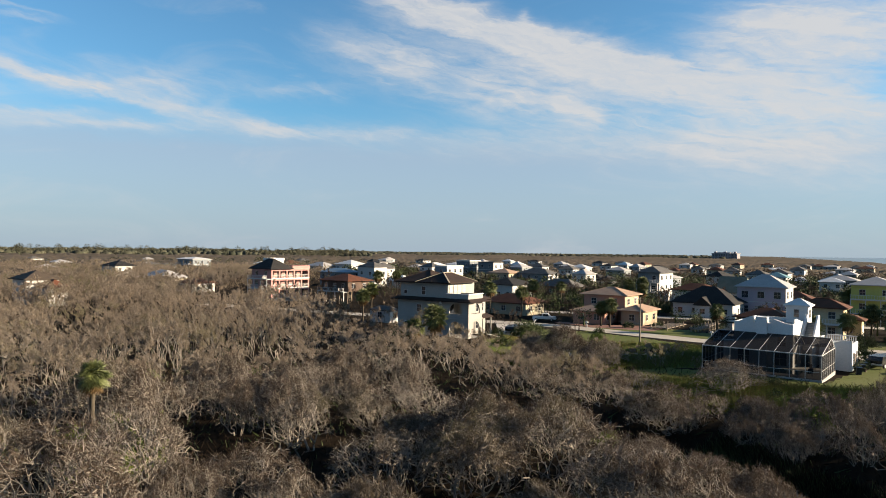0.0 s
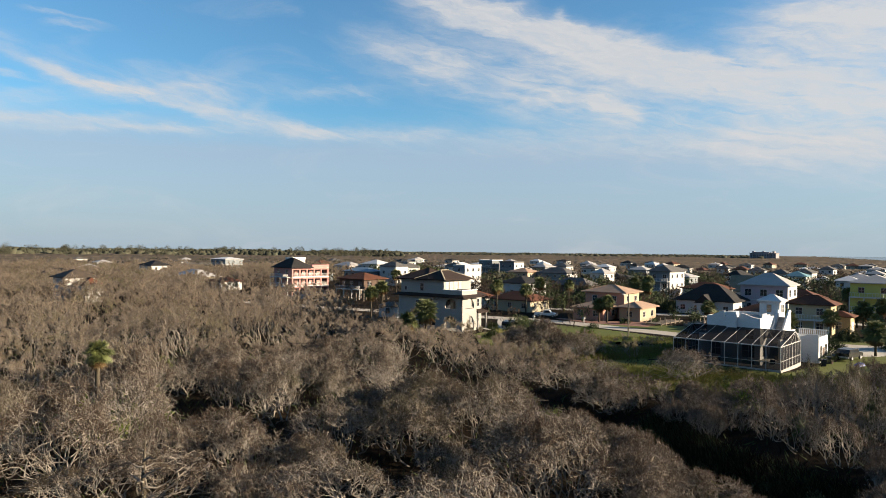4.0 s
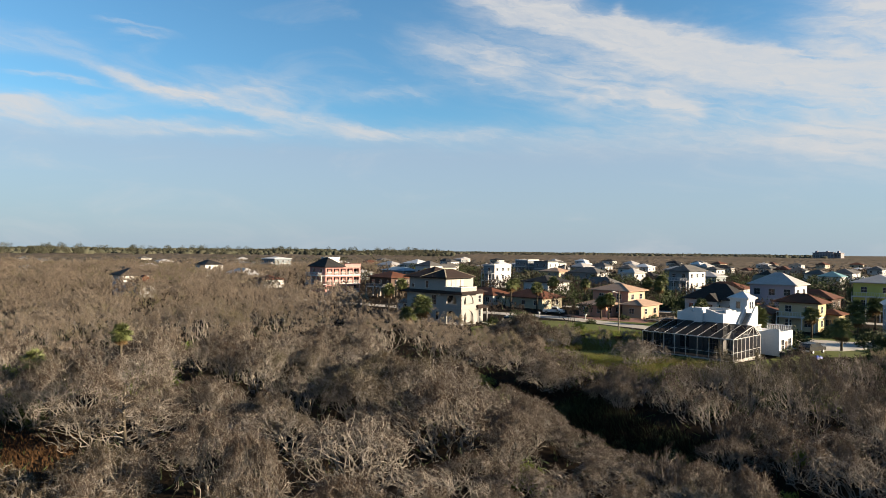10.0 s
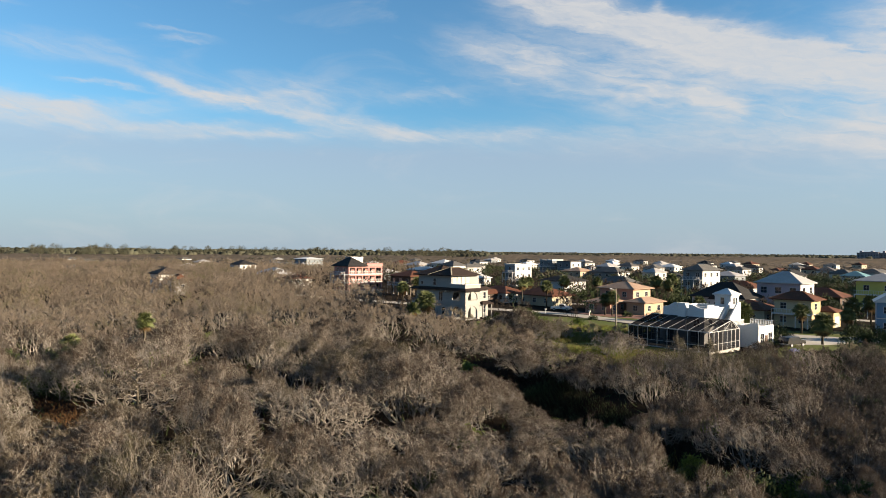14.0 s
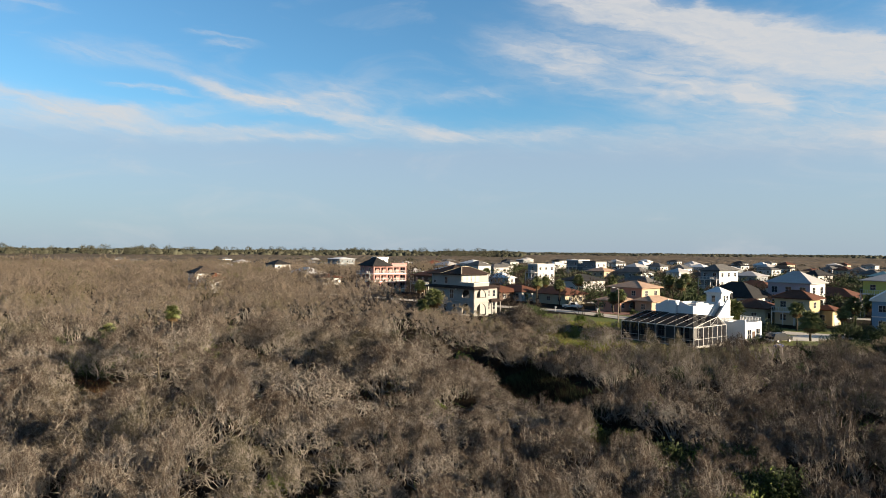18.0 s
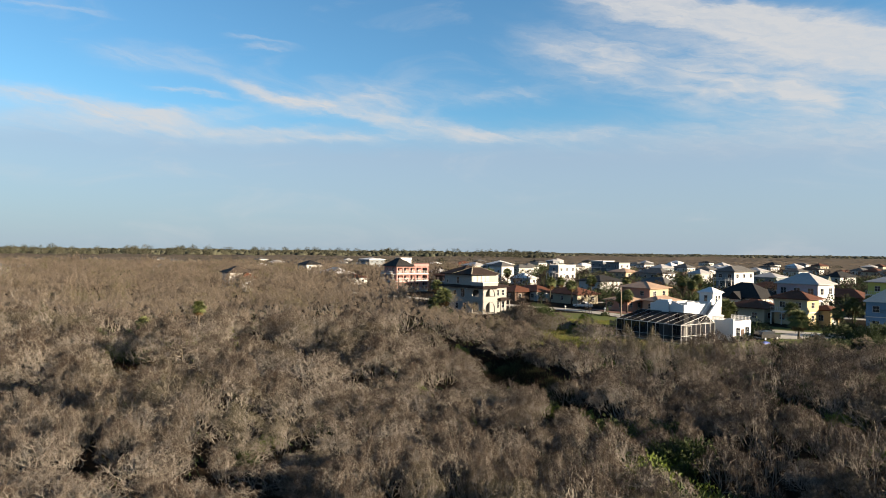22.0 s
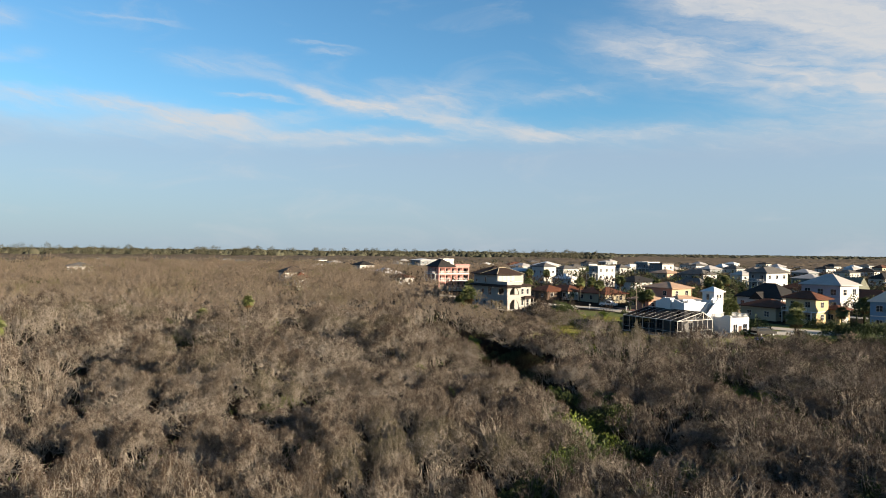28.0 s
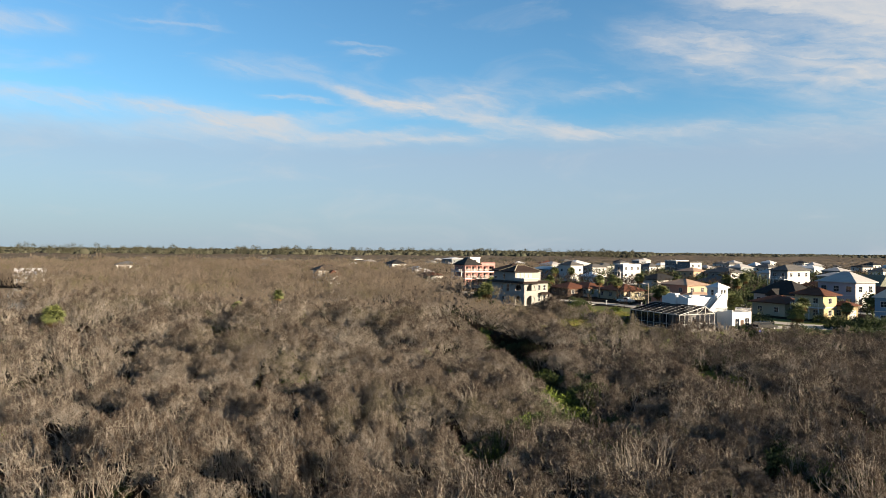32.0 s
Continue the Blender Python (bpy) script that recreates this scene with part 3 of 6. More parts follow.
def house(label, cx, cy, w, d, storeys=2, wall=OFFWHITE, roof=GREYSHINGLE, rise=1.8, h=2.9, over=0.6, axis=None, gable=False,
          rot=ROT, z=None, nx=None, ny=None, stilts=0.0, balcony=False, chimney=False, flat=False, side=None, caps=False, group="houses of the town", garage=False, gallery=0, first=0, win=(1.3, 1.35), roof_d=None):
    """A house whose corner between its shaded and its sunlit face stands at cx, cy; w runs back along the shaded face, d along the sunlit one."""
    z = gz(cx, cy) if z is None else z
    ob = thing("house", label, "house", cx, cy, z, rot, group)
    m = pose(cx, cy, 0, 0, 0, rot) @ Vector((-w / 2, d / 2, 0))
    FOOT.append((m.x, m.y, math.hypot(w, d) / 2 + 1.0))
    top = stilts + storeys * h
    xr = -1.8 if gallery else 0.0
    part("wall", Solid().box(-w, xr, 0, d, stilts, top), wall, ob)
    if gallery:
        sunny_gallery(ob, xr, d, stilts, h, first, storeys, gallery, side or wall)
    # second wall colour on the sunlit face; on several houses it paints sunlight
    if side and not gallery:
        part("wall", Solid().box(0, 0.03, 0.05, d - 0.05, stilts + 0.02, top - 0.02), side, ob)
    part("foundation", Solid().box(-w + 0.2, -0.2, 0.2, d - 0.2, -1.2, stilts), CONCRETE if not stilts else DARKROOM, ob) if not stilts else None
    if stilts:
        for px in np.linspace(-w + 0.3, -0.3, max(2, int(w / 3.5) + 1)):
            for py in np.linspace(0.3, d - 0.3, max(2, int(d / 3.5) + 1)):
                part("post", Solid().box(px - 0.14, px + 0.14, py - 0.14, py + 0.14, -0.8, stilts), TIMBER, ob)
    for k in range(1, storeys):
        part("band", Solid().box(-w - 0.04, 0.05, -0.04, d + 0.04, stilts + k * h - 0.1, stilts + k * h + 0.08), TRIM, ob)
    if flat:
        part("roof", Solid().box(-w - 0.1, 0.1, -0.1, 0.15, top, top + 0.7).box(-w - 0.1, 0.1, d - 0.15, d + 0.1, top, top + 0.7).box(-w - 0.1, -w + 0.15, 0.15, d - 0.15, top, top + 0.7).box(-0.15, 0.1, 0.15, d - 0.15, top, top + 0.7).box(-w + 0.15, -0.15, 0.15, d - 0.15, top, top + 0.12), roof, ob)
    else:
        if gable:
            ax = axis or ("x" if w >= d else "y")
            if ax == "x":
                g = [(0, top), (d, top), (d / 2, top + rise * 0.93)]
                part("gable", Solid().poly([(x, y, zz) for x in (-w, -0.0) for y, zz in g], [(0, 1, 2), (5, 4, 3), (0, 3, 4, 1), (1, 4, 5, 2), (2, 5, 3, 0)]), wall, ob)
            else:
                g = [(-w, top), (0, top), (-w / 2, top + rise * 0.93)]
                part("gable", Solid().prism(g, 0, d), wall, ob)
        if roof_d:
            part("roof", hip_roof(-w, 0, 0, roof_d, top + 0.18, rise, over, None, gable), roof, ob)
            part("roof_terrace", Solid().box(-w, 0.1, roof_d + over, d + 0.1, top, top + 0.1), CONCRETE, ob)
            part("parapet", Solid().box(-0.2, 0.1, roof_d + over, d + 0.1, top + 0.1, top + 1.0), side or wall, ob)
            part("parapet", Solid().box(-w, -0.2, d - 0.15, d + 0.1, top + 0.1, top + 1.0), side or wall, ob)
        else:
            part("roof", hip_roof(-w, 0, 0, d, top + 0.18, rise, over, axis, gable), roof, ob)
        if caps and not gable:
            part("ridge_cap", ridge_caps(-w, 0, 0, d, top + 0.19, rise, over, axis), TRIM if caps == "w" else roof, ob)
    nx = nx if nx is not None else max(1, int(w / 3.4))
    ny = ny if ny is not None else max(1, int(d / 3.4))
    for k in range(storeys):
        base = stilts + k * h
        for i in range(nx):
            a = -w + w * (i + 0.5) / nx
            window(ob, "l", min(a, xr - 0.8), base + 0.95, *win)
            window(ob, "b", min(a, xr - 0.8), base + 0.95, *win, y0=d)
        for i in range(ny):
            a = d * (i + 0.5) / ny
            if not (garage and k == 0 and i == 0):
                if gallery and k >= first:
                    window(ob, "r", a, base + 0.05, 1.8, 2.2, x0=xr)
                else:
                    window(ob, "r", a, base + 0.95, *win, x0=0.03 if side and not gallery else 0)
            window(ob, "f", a, base + 0.95, *win, x0=-w)
    if garage:
        part("garage_door", Solid().box(0.0, 0.05, d * 0.5 / ny - 1.3, d * 0.5 / ny + 1.3, stilts + 0.05, stilts + 2.3), TRIM, ob)
    if balcony:
        for k in range(1, storeys + (1 if stilts else 0)):
            zb = stilts + (k - (1 if stilts else 0)) * h
            part("balcony", Solid().box(-w, 0, -1.7, 0, zb - 0.15, zb), TRIM, ob)
            part("railing", railing((-w + 0.05, -1.65), (-0.05, -1.65), zb), TRIM, ob, "white balcony railing")
            for px in np.linspace(-w + 0.1, -0.1, 4):
                part("post", Solid().box(px - 0.09, px + 0.09, -1.66, -1.48, zb - h if k > 1 or stilts else zb - h, zb - 0.15), TRIM, ob)
    if chimney:
        part("chimney", Solid().box(-w * 0.35, -w * 0.35 + 0.9, d * 0.5, d * 0.5 + 0.7, top, top + rise + 1.0), wall, ob)
    return ob


def arch_wall(s, length, z0, z1, arches, y0=0.0, y1=0.25, seg=12):
    """A wall along x from 0 to length with arched openings (middle, half width, sill, spring)."""
    x = 0.0
    for mid, half, sill, spring in arches:
        if mid - half > x:
            s.box(x, mid - half, y0, y1, z0, z1)
        if sill > z0:
            s.box(mid - half, mid + half, y0, y1, z0, sill)
        for i in range(seg):
            a, b = math.pi - math.pi * i / seg, math.pi - math.pi * (i + 1) / seg
            xa, xb = mid + half * math.cos(a), mid + half * math.cos(b)
            za, zb = spring + half * math.sin(a), spring + half * math.sin(b)
            s.prism([(xa, za), (xb, zb), (xb, z1), (xa, z1)], y0, y1)
        x = mid + half
    if length > x:
        s.box(x, length, y0, y1, z0, z1)
    return s


def turned(solid, m):
    solid.v = [tuple(m @ Vector(p)) for p in solid.v]
    return solid


def skirt(x0, x1, y0, y1, z, rise, over):
    """A band of sloping roof round a rectangle, closed on top."""
    low = [(x0 - over, y0 - over), (x1 + over, y0 - over), (x1 + over, y1 + over), (x0 - over, y1 + over)]
    top = [(x0, y0), (x1, y0), (x1, y1), (x0, y1)]
    return Solid().poly([(x, y, z) for x, y in low] + [(x, y, z + 0.1) for x, y in low] + [(x, y, z + rise) for x, y in top],
                        [(3, 2, 1, 0), (8, 9, 10, 11)] + [(i, (i + 1) % 4, (i + 1) % 4 + 4, i + 4) for i in range(4)] + [(i + 4, (i + 1) % 4 + 4, (i + 1) % 4 + 8, i + 8) for i in range(4)])


def tan_house():
    """Three-storey tan villa with an arched corner loggia."""
    ob = thing("villa", "three-storey tan stucco villa with arched loggia and dark tile roof", "house", -3.72, 116.05, 0.0, -43.5)
    FOOT.append((0.5, 112, 5.5)), FOOT.append((-4.5, 123.5, 9.5)), FOOT.append((-9, 127, 8.5))
    part("wall", Solid().box(-14.6, -5.0, 0.0, 9.5, -1.5, 6.1), STUCCO_TAN, ob)
    part("wall", Solid().box(-5.0, -2.6, 4.7, 10.4, -1.5, 6.1), STUCCO_TAN, ob)
    part("wall", Solid().box(-14.3, -4.3, 0.35, 9.2, 6.5, 9.1), STUCCO_TAN, ob, "upper storey set back in tan stucco")
    part("skirt_roof", skirt(-14.6, 0, 0, 4.8, 6.02, 0.55, 1.05), DARKTILE, ob, "dark sloping tile skirt roof")
    part("skirt_roof", skirt(-14.59, -2.6, 4.81, 10.0, 6.02, 0.55, 0.85), DARKTILE, ob, "dark sloping tile skirt roof")
    part("band", Solid().box(-14.68, 0.09, -0.08, 4.78, 2.98, 3.2), STUCCO_TAN, ob)
    # loggia: two floors of arches on the shaded and the sunlit side
    for z0 in (0.0, 3.1):
        rot = Matrix.Rotation(math.pi / 2, 4, "Z")
        low = z0 + (0.0 if z0 == 0 else 0.9)
        part("arcade", turned(arch_wall(Solid(), 4.7, z0 - (1.5 if z0 == 0 else 0), z0 + 3.0, [(2.4, 1.5, low, z0 + 1.25)], -0.25, 0.0), Matrix.Translation((-0.25, 0, 0)) @ rot), STUCCO_TAN, ob, "sunlit arched wall")
        part("arcade", turned(arch_wall(Solid(), 5.0, z0 - (1.5 if z0 == 0 else 0), z0 + 3.0, [(2.5, 1.25, low, z0 + 1.45)], 0.0, 0.25), Matrix.Translation((-5.0, 0, 0))), STUCCO_TAN, ob)
        part("floor_slab", Solid().box(-4.9, -0.26, 0.26, 4.6, z0 - 0.1, z0), CONCRETE, ob)
        if z0:
            part("railing", turned(railing((0, 0), (2.9, 0), z0, 0.95, 0.25), Matrix.Translation((-0.1, 1.0, 0)) @ rot), DARKROOM, ob, "dark iron railing")
        part("door", Solid().box(-5.06, -4.96, 1.2, 3.4, z0 + 0.02, z0 + 2.3), GLASS, ob, "dark glass terrace door")
    part("floor_slab", Solid().box(-5.0, -0.02, 0.02, 4.7, 6.0, 6.1), CONCRETE, ob)
    # roof terrace parapet over the loggia
    part("parapet", Solid().box(-4.3, 0.05, -0.05, 0.2, 6.46, 7.3).box(-0.2, 0.05, 0.2, 4.8, 6.46, 7.3).box(-4.3, -0.2, 4.6, 4.85, 6.46, 7.3), STUCCO_TAN, ob)
    part("parapet_cap", Solid().box(-4.35, 0.12, -0.12, 0.25, 7.3, 7.42).box(-0.25, 0.12, 0.25, 4.9, 7.3, 7.42), STUCCO_WHITE, ob)
    for y in (1.3, 2.7, 4.1, 5.5):
        window(ob, "r", y, 6.75, 1.05, 1.9, x0=-4.28, glass=BLIND)
    part("roof", hip_roof(-14.3, -8.0, 0.35, 9.2, 9.2, 1.9, 0.9, "x"), DARKTILE, ob)
    part("roof", hip_roof(-9.6, -4.3, 0.36, 8.0, 9.21, 1.6, 0.9, "y"), DARKTILE, ob)
    part("ridge_cap", ridge_caps(-9.6, -4.3, 0.36, 8.0, 9.23, 1.6, 0.9, "y"), CREAM, ob, "pale mortared ridge tiles")
    part("ridge_cap", ridge_caps(-14.3, -8.0, 0.35, 9.2, 9.22, 1.9, 0.9, "x", 0.16), DARKTILE, ob)
    for a, s, w, h in ((-9.3, 6.9, 0.9, 1.5), (-13.2, 6.9, 0.7, 0.8), (-10.0, 3.9, 1.0, 1.4), (-12.6, 0.9, 1.0, 1.3), (-9.2, 0.6, 1.0, 1.6), (-7.1, 3.6, 1.3, 2.1), (-6.2, 0.7, 0.9, 1.7)):
        window(ob, "l", a, s, w, h, y0=0.35 if s > 6 else 0.0)
    for a, s in ((7.4, 3.9), (9.2, 3.9), (7.4, 0.9), (9.2, 0.9)):
        window(ob, "r", a, s, 0.9, 1.5, x0=-2.6)
    for a in (-12, -8, -4):
        window(ob, "b", a, 3.9, 1.2, 1.4, y0=9.5), window(ob, "b", a, 0.9, 1.2, 1.4, y0=9.5)
    for a in (3, 7):
        window(ob, "f", a, 3.9, 1.2, 1.4, x0=-14.6), window(ob, "f", a, 7.1, 1.2, 1.2, x0=-14.3)
    part("porch_roof", hip_roof(-2.6, -1.2, 7.0, 10.3, 3.0, 0.5, 0.2), DARKTILE, ob)
    for y in (7.2, 10.1):
        part("column", Solid().tube([(-1.3, y, -1.2), (-1.3, y, 2.8)], [0.16, 0.14], 8), STUCCO_TAN, ob)
    part("lamp", Solid().tube([(-5.4, -0.3, 5.6), (-5.4, -0.3, 6.0)], [0.28, 0.1], 8), STUCCO_WHITE, ob, "white wall lamp")


def pool_cage():
    """Screened swimming pool enclosure with a low gabled frame."""
    ob = thing("pool_enclosure", "dark insect-screen pool enclosure on a white aluminium frame", "pool enclosure", 32.9, 79.7, -1.15, -49.0)
    FOOT.append((33, 89, 9.0))
    W, D, E, R, top = 14.4, 9.7, 3.35, 7.1, 4.85
    xs = [-W + W * i / 8 for i in range(9)]
    part("kerb", Solid().box(-W - 0.1, 0.1, -0.1, D, -0.5, 0.3), CONCRETE, ob)
    part("pool_deck", Solid().box(-W + 0.2, -0.2, 0.2, D, 0.3, 0.34), CONCRETE, ob)
    for x in xs:
        part("post", Solid().bar((x, 0, 0.3), (x, 0, E), 0.075), ALU, ob)
        part("rafter", Solid().bar((x, 0, E), (x, R, top), 0.055, 0.09), ALU, ob)
        part("rafter", Solid().bar((x, R, top), (x, D, E), 0.055, 0.09), ALU, ob)
    part("eave_beam", Solid().bar((-W, 0, E), (0, 0, E), 0.12), ALU, ob)
    part("eave_beam", Solid().bar((-W, D, E), (0, D, E), 0.12), ALU, ob)
    part("ridge_beam", Solid().bar((-W, R, top), (0, R, top), 0.12), ALU, ob)
    part("purlin", Solid().bar((-W, R * 0.55, E + (top - E) * 0.55), (0, R * 0.55, E + (top - E) * 0.55), 0.05), ALU, ob)
    part("rail", Solid().bar((-W, 0, 1.25), (0, 0, 1.25), 0.05), ALU, ob)
    for x in (0, -W):
        part("end_rail", Solid().bar((x, 0, 1.4), (x, D, 1.4), 0.06), ALU, ob)
        part("end_beam", Solid().bar((x, 0, E), (x, D, E), 0.1), ALU, ob)
        for i in range(1, 8):
            y = D * i / 7
            part("end_post", Solid().bar((x, y, 0.3), (x, y, E), 0.09), ALU, ob)
        for y in (2.4, 4.8, R, 8.4):
            zt = E + (top - E) * (y / R if y <= R else (D - y) / (D - R))
            part("gable_strut", Solid().bar((x, y, E), (x, y, zt), 0.06), ALU, ob)
        part("gable_brace", Solid().bar((x, R, top), (x, 4.8, E), 0.05), ALU, ob)
        part("gable_brace", Solid().bar((x, R, top), (x, 9.0, E), 0.05), ALU, ob)
    part("screen", Solid().poly([(-W, 0.02, 0.3), (0, 0.02, 0.3), (0, 0.02, E), (-W, 0.02, E)], [(0, 1, 2, 3)]), SCREEN, ob, "dark fine-mesh screen")
    part("screen", Solid().poly([(-W, 0, E + 0.03), (0, 0, E + 0.03), (0, R, top + 0.03), (-W, R, top + 0.03)], [(0, 1, 2, 3)]), SCREEN, ob, "dark fine-mesh roof screen")
    part("screen", Solid().poly([(-W, R, top + 0.03), (0, R, top + 0.03), (0, D, E + 0.03), (-W, D, E + 0.03)], [(0, 1, 2, 3)]), SCREEN, ob)
    for x in (0.02, -W - 0.02):
        part("screen", Solid().poly([(x, 0, 0.3), (x, D, 0.3), (x, D, E), (x, R, top), (x, 0, E)], [(0, 1, 2, 3, 4)]), SCREEN, ob)
    part("swimming_pool", Solid().box(-11.5, -3.0, 2.2, 5.6, 0.345, 0.36), glassy("pool_water", (0.03, 0.10, 0.12)), ob, "blue-green pool water")
    # garden furniture inside
    for k, (x, y) in enumerate(((-1.6, 2.0), (-2.0, 6.2), (-12.4, 3.0))):
        chair = thing("patio_chair", "dark patio chair on the pool deck", "chair", *(ob.matrix_basis @ Vector((x, y, 0.34))), -49 + 70 * k, "patio chairs by the pool")
        part("seat", Solid().box(-0.3, 0.3, -0.3, 0.3, 0.38, 0.44), DARKROOM, chair)
        part("backrest", Solid().box(-0.3, 0.3, 0.25, 0.31, 0.44, 0.95), DARKROOM, chair)
        for a in (-0.26, 0.26):
            for b in (-0.26, 0.26):
                part("leg", Solid().box(a - 0.02, a + 0.02, b - 0.02, b + 0.02, 0, 0.38), ALU, chair)


def white_house():
    """White stucco house with a square lookout tower, curved parapets and a side annex."""
    ob = thing("white_house", "white stucco house with curved parapets and a lookout tower", "house", 35.2, 87.8, -1.2, -49.0)
    FOOT.append((37, 96, 9.5)), FOOT.append((46, 94, 6.5))
    H = 5.9
    part("wall", Solid().box(-7.6, 0, 0, 11.5, -0.3, H), STUCCO_WHITE, ob)
    part("wall", Solid().box(-11.5, -7.6, 3.2, 11.0, -0.3, 3.1), STUCCO_WHITE, ob)
    # parapet with scalloped steps
    def scallop(x0, x1, z, rise, n=10):
        o = [(x0, z)] + [(x0 + (x1 - x0) * i / n, z + rise * (0.5 - 0.5 * math.cos(math.pi * i / n))) for i in range(n + 1)] + [(x1, z)]
        return o
    par = Solid().box(-7.6, 0, 0.0, 0.25, H, H + 0.45).box(-0.25, 0, 0.25, 11.5, H, H + 0.45).box(-7.6, -7.35, 0.25, 11.5, H, H + 0.45).box(-7.35, -0.25, 11.25, 11.5, H, H + 0.45)
    part("parapet", par, STUCCO_WHITE, ob)
    part("parapet_curve", Solid().prism(scallop(-7.4, -5.0, H + 0.45, 0.85), 0.0, 0.25), STUCCO_WHITE, ob, "curved white parapet")
    part("parapet_curve", Solid().prism(scallop(-0.2, -2.8, H + 0.45, 0.6), 0.0, 0.25), STUCCO_WHITE, ob, "curved white parapet")
    part("parapet_curve", Solid().box(-0.25, 0, 1.0, 3.2, H + 0.45, H + 1.0), STUCCO_WHITE, ob)
    part("parapet_curve", Solid().box(-0.25, 0, 3.2, 4.8, H + 0.45, H + 0.75), STUCCO_WHITE, ob)
    part("chimney", Solid().box(-4.6, -3.2, -0.45, 0.8, -0.3, H + 1.25), STUCCO_WHITE, ob, "broad white stucco chimney breast")
    part("roof_terrace", Solid().box(-7.35, -0.25, 0.25, 11.25, H - 0.1, H + 0.05), CONCRETE, ob)
    # tower
    tw = Solid().box(-2.6, 0.3, 8.4, 11.3, H - 0.2, H + 2.45)
    part("tower", tw, STUCCO_WHITE, ob, "square white lookout tower")
    part("tower_roof", hip_roof(-2.6, 0.3, 8.4, 11.3, H + 2.6, 0.95, 0.35), WHITEROOF, ob)
    part("tower_cornice", Solid().box(-2.72, 0.42, 8.28, 11.42, H + 2.25, H + 2.4), STUCCO_WHITE, ob)
    window(ob, "l", -1.2, H + 0.75, 0.75, 1.25, y0=8.4), window(ob, "r", 9.5, H + 0.75, 0.6, 1.25, x0=0.3), window(ob, "r", 10.4, H + 0.75, 0.6, 1.25, x0=0.3)
    # outside stair climbing the sunlit side
    n = 16
    for i in range(n):
        y0, y1 = 4.0 + 4.3 * i / n, 4.0 + 4.3 * (i + 1) / n
        z1 = 2.6 + (H + 0.2 - 2.6) * (i + 1) / n
        part("step", Solid().box(0.3, 1.5, y0, y1, z1 - 0.35, z1), CONCRETE, ob)
    for x in (0.02, 1.5):
        part("stair_wall", turned(Solid().prism([(3.4, -0.3), (9.0, -0.3), (9.0, H + 1.3), (8.0, H + 1.3), (3.4, 3.0)], -0.25, 0.0), Matrix.Translation((x, 0, 0)) @ Matrix.Rotation(math.pi / 2, 4, "Z")), STUCCO_WHITE, ob, "sloping white stair wall")
    part("landing", Solid().box(0.02, 2.2, 9.0, 13.0, -0.3, 3.3), STUCCO_WHITE, ob)
    window(ob, "l", -1.4, 3.3, 1.1, 1.3), window(ob, "l", -1.6, 0.6, 1.8, 2.0), window(ob, "l", -6.3, 0.6, 1.6, 2.0), window(ob, "r", 2.0, 3.2, 1.0, 1.3), window(ob, "r", 1.8, 0.7, 1.2, 1.6)
    # annex with a balustraded terrace
    part("annex", Solid().box(2.2, 6.2, 6.0, 11.6, -0.3, 3.35), STUCCO_WHITE, ob, "low white annex")
    part("annex_parapet", Solid().prism([(2.2, 3.35), (2.2, 3.6), (3.4, 3.6)] + scallop(3.4, 5.4, 3.6, 0.5)[1:-1] + [(6.2, 4.1), (6.2, 3.35)], 6.0, 6.2), STUCCO_WHITE, ob, "curved white parapet")
    part("annex_parapet", Solid().box(6.0, 6.2, 6.2, 11.6, 3.35, 3.6), STUCCO_WHITE, ob)
    for x0, y0, x1, y1 in ((0.4, 9.0, 2.2, 9.0), (2.3, 6.3, 2.3, 9.0), (2.3, 11.5, 6.1, 11.5)):
        L = math.hypot(x1 - x0, y1 - y0)
        part("balustrade_rail", Solid().bar((x0, y0, 4.25), (x1, y1, 4.25), 0.16, 0.12), STUCCO_WHITE, ob)
        part("balustrade_rail", Solid().bar((x0, y0, 3.42), (x1, y1, 3.42), 0.16, 0.1), STUCCO_WHITE, ob)
        for i in range(int(L / 0.28) + 1):
            x, y = x0 + (x1 - x0) * i * 0.28 / L, y0 + (y1 - y0) * i * 0.28 / L
            part("baluster", Solid().tube([(x, y, 3.4), (x, y, 3.7), (x, y, 4.2)], [0.05, 0.085, 0.045], 6), STUCCO_WHITE, ob)
    window(ob, "r", 7.4, 0.5, 1.3, 1.9, x0=6.2), window(ob, "r", 10.3, 0.5, 1.3, 1.9, x0=6.2)
    part("door", Solid().box(6.18, 6.26, 8.4, 9.3, -0.2, 2.0), BROWNWALL, ob)


tan_house()
pool_cage()
white_house()

# salmon house in three blocks, across the road
house("peach stucco wing with salmon tile roof", 41.2, 142.6, 5.0, 9.0, 1, PEACH, SALMONTILE, 1.1, 3.0, 0.7, rot=-47, caps=True, group="salmon house by the road")
# salmon for the shaded walls, peach for the sunlit face: light put into colour
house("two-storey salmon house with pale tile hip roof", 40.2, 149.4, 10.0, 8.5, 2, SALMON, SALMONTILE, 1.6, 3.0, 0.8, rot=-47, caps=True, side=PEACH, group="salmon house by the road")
house("salmon garage with low tile roof", 33.4, 145.0, 7.5, 7.0, 1, SALMON, SALMONTILE, 1.3, 2.7, 0.6, rot=-47, caps=True, group="salmon house by the road")
# off-white sunlit end on lilac walls: sunlight put into the colour
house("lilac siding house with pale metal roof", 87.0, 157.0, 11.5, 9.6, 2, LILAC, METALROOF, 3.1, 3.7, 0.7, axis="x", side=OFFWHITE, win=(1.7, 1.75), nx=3)
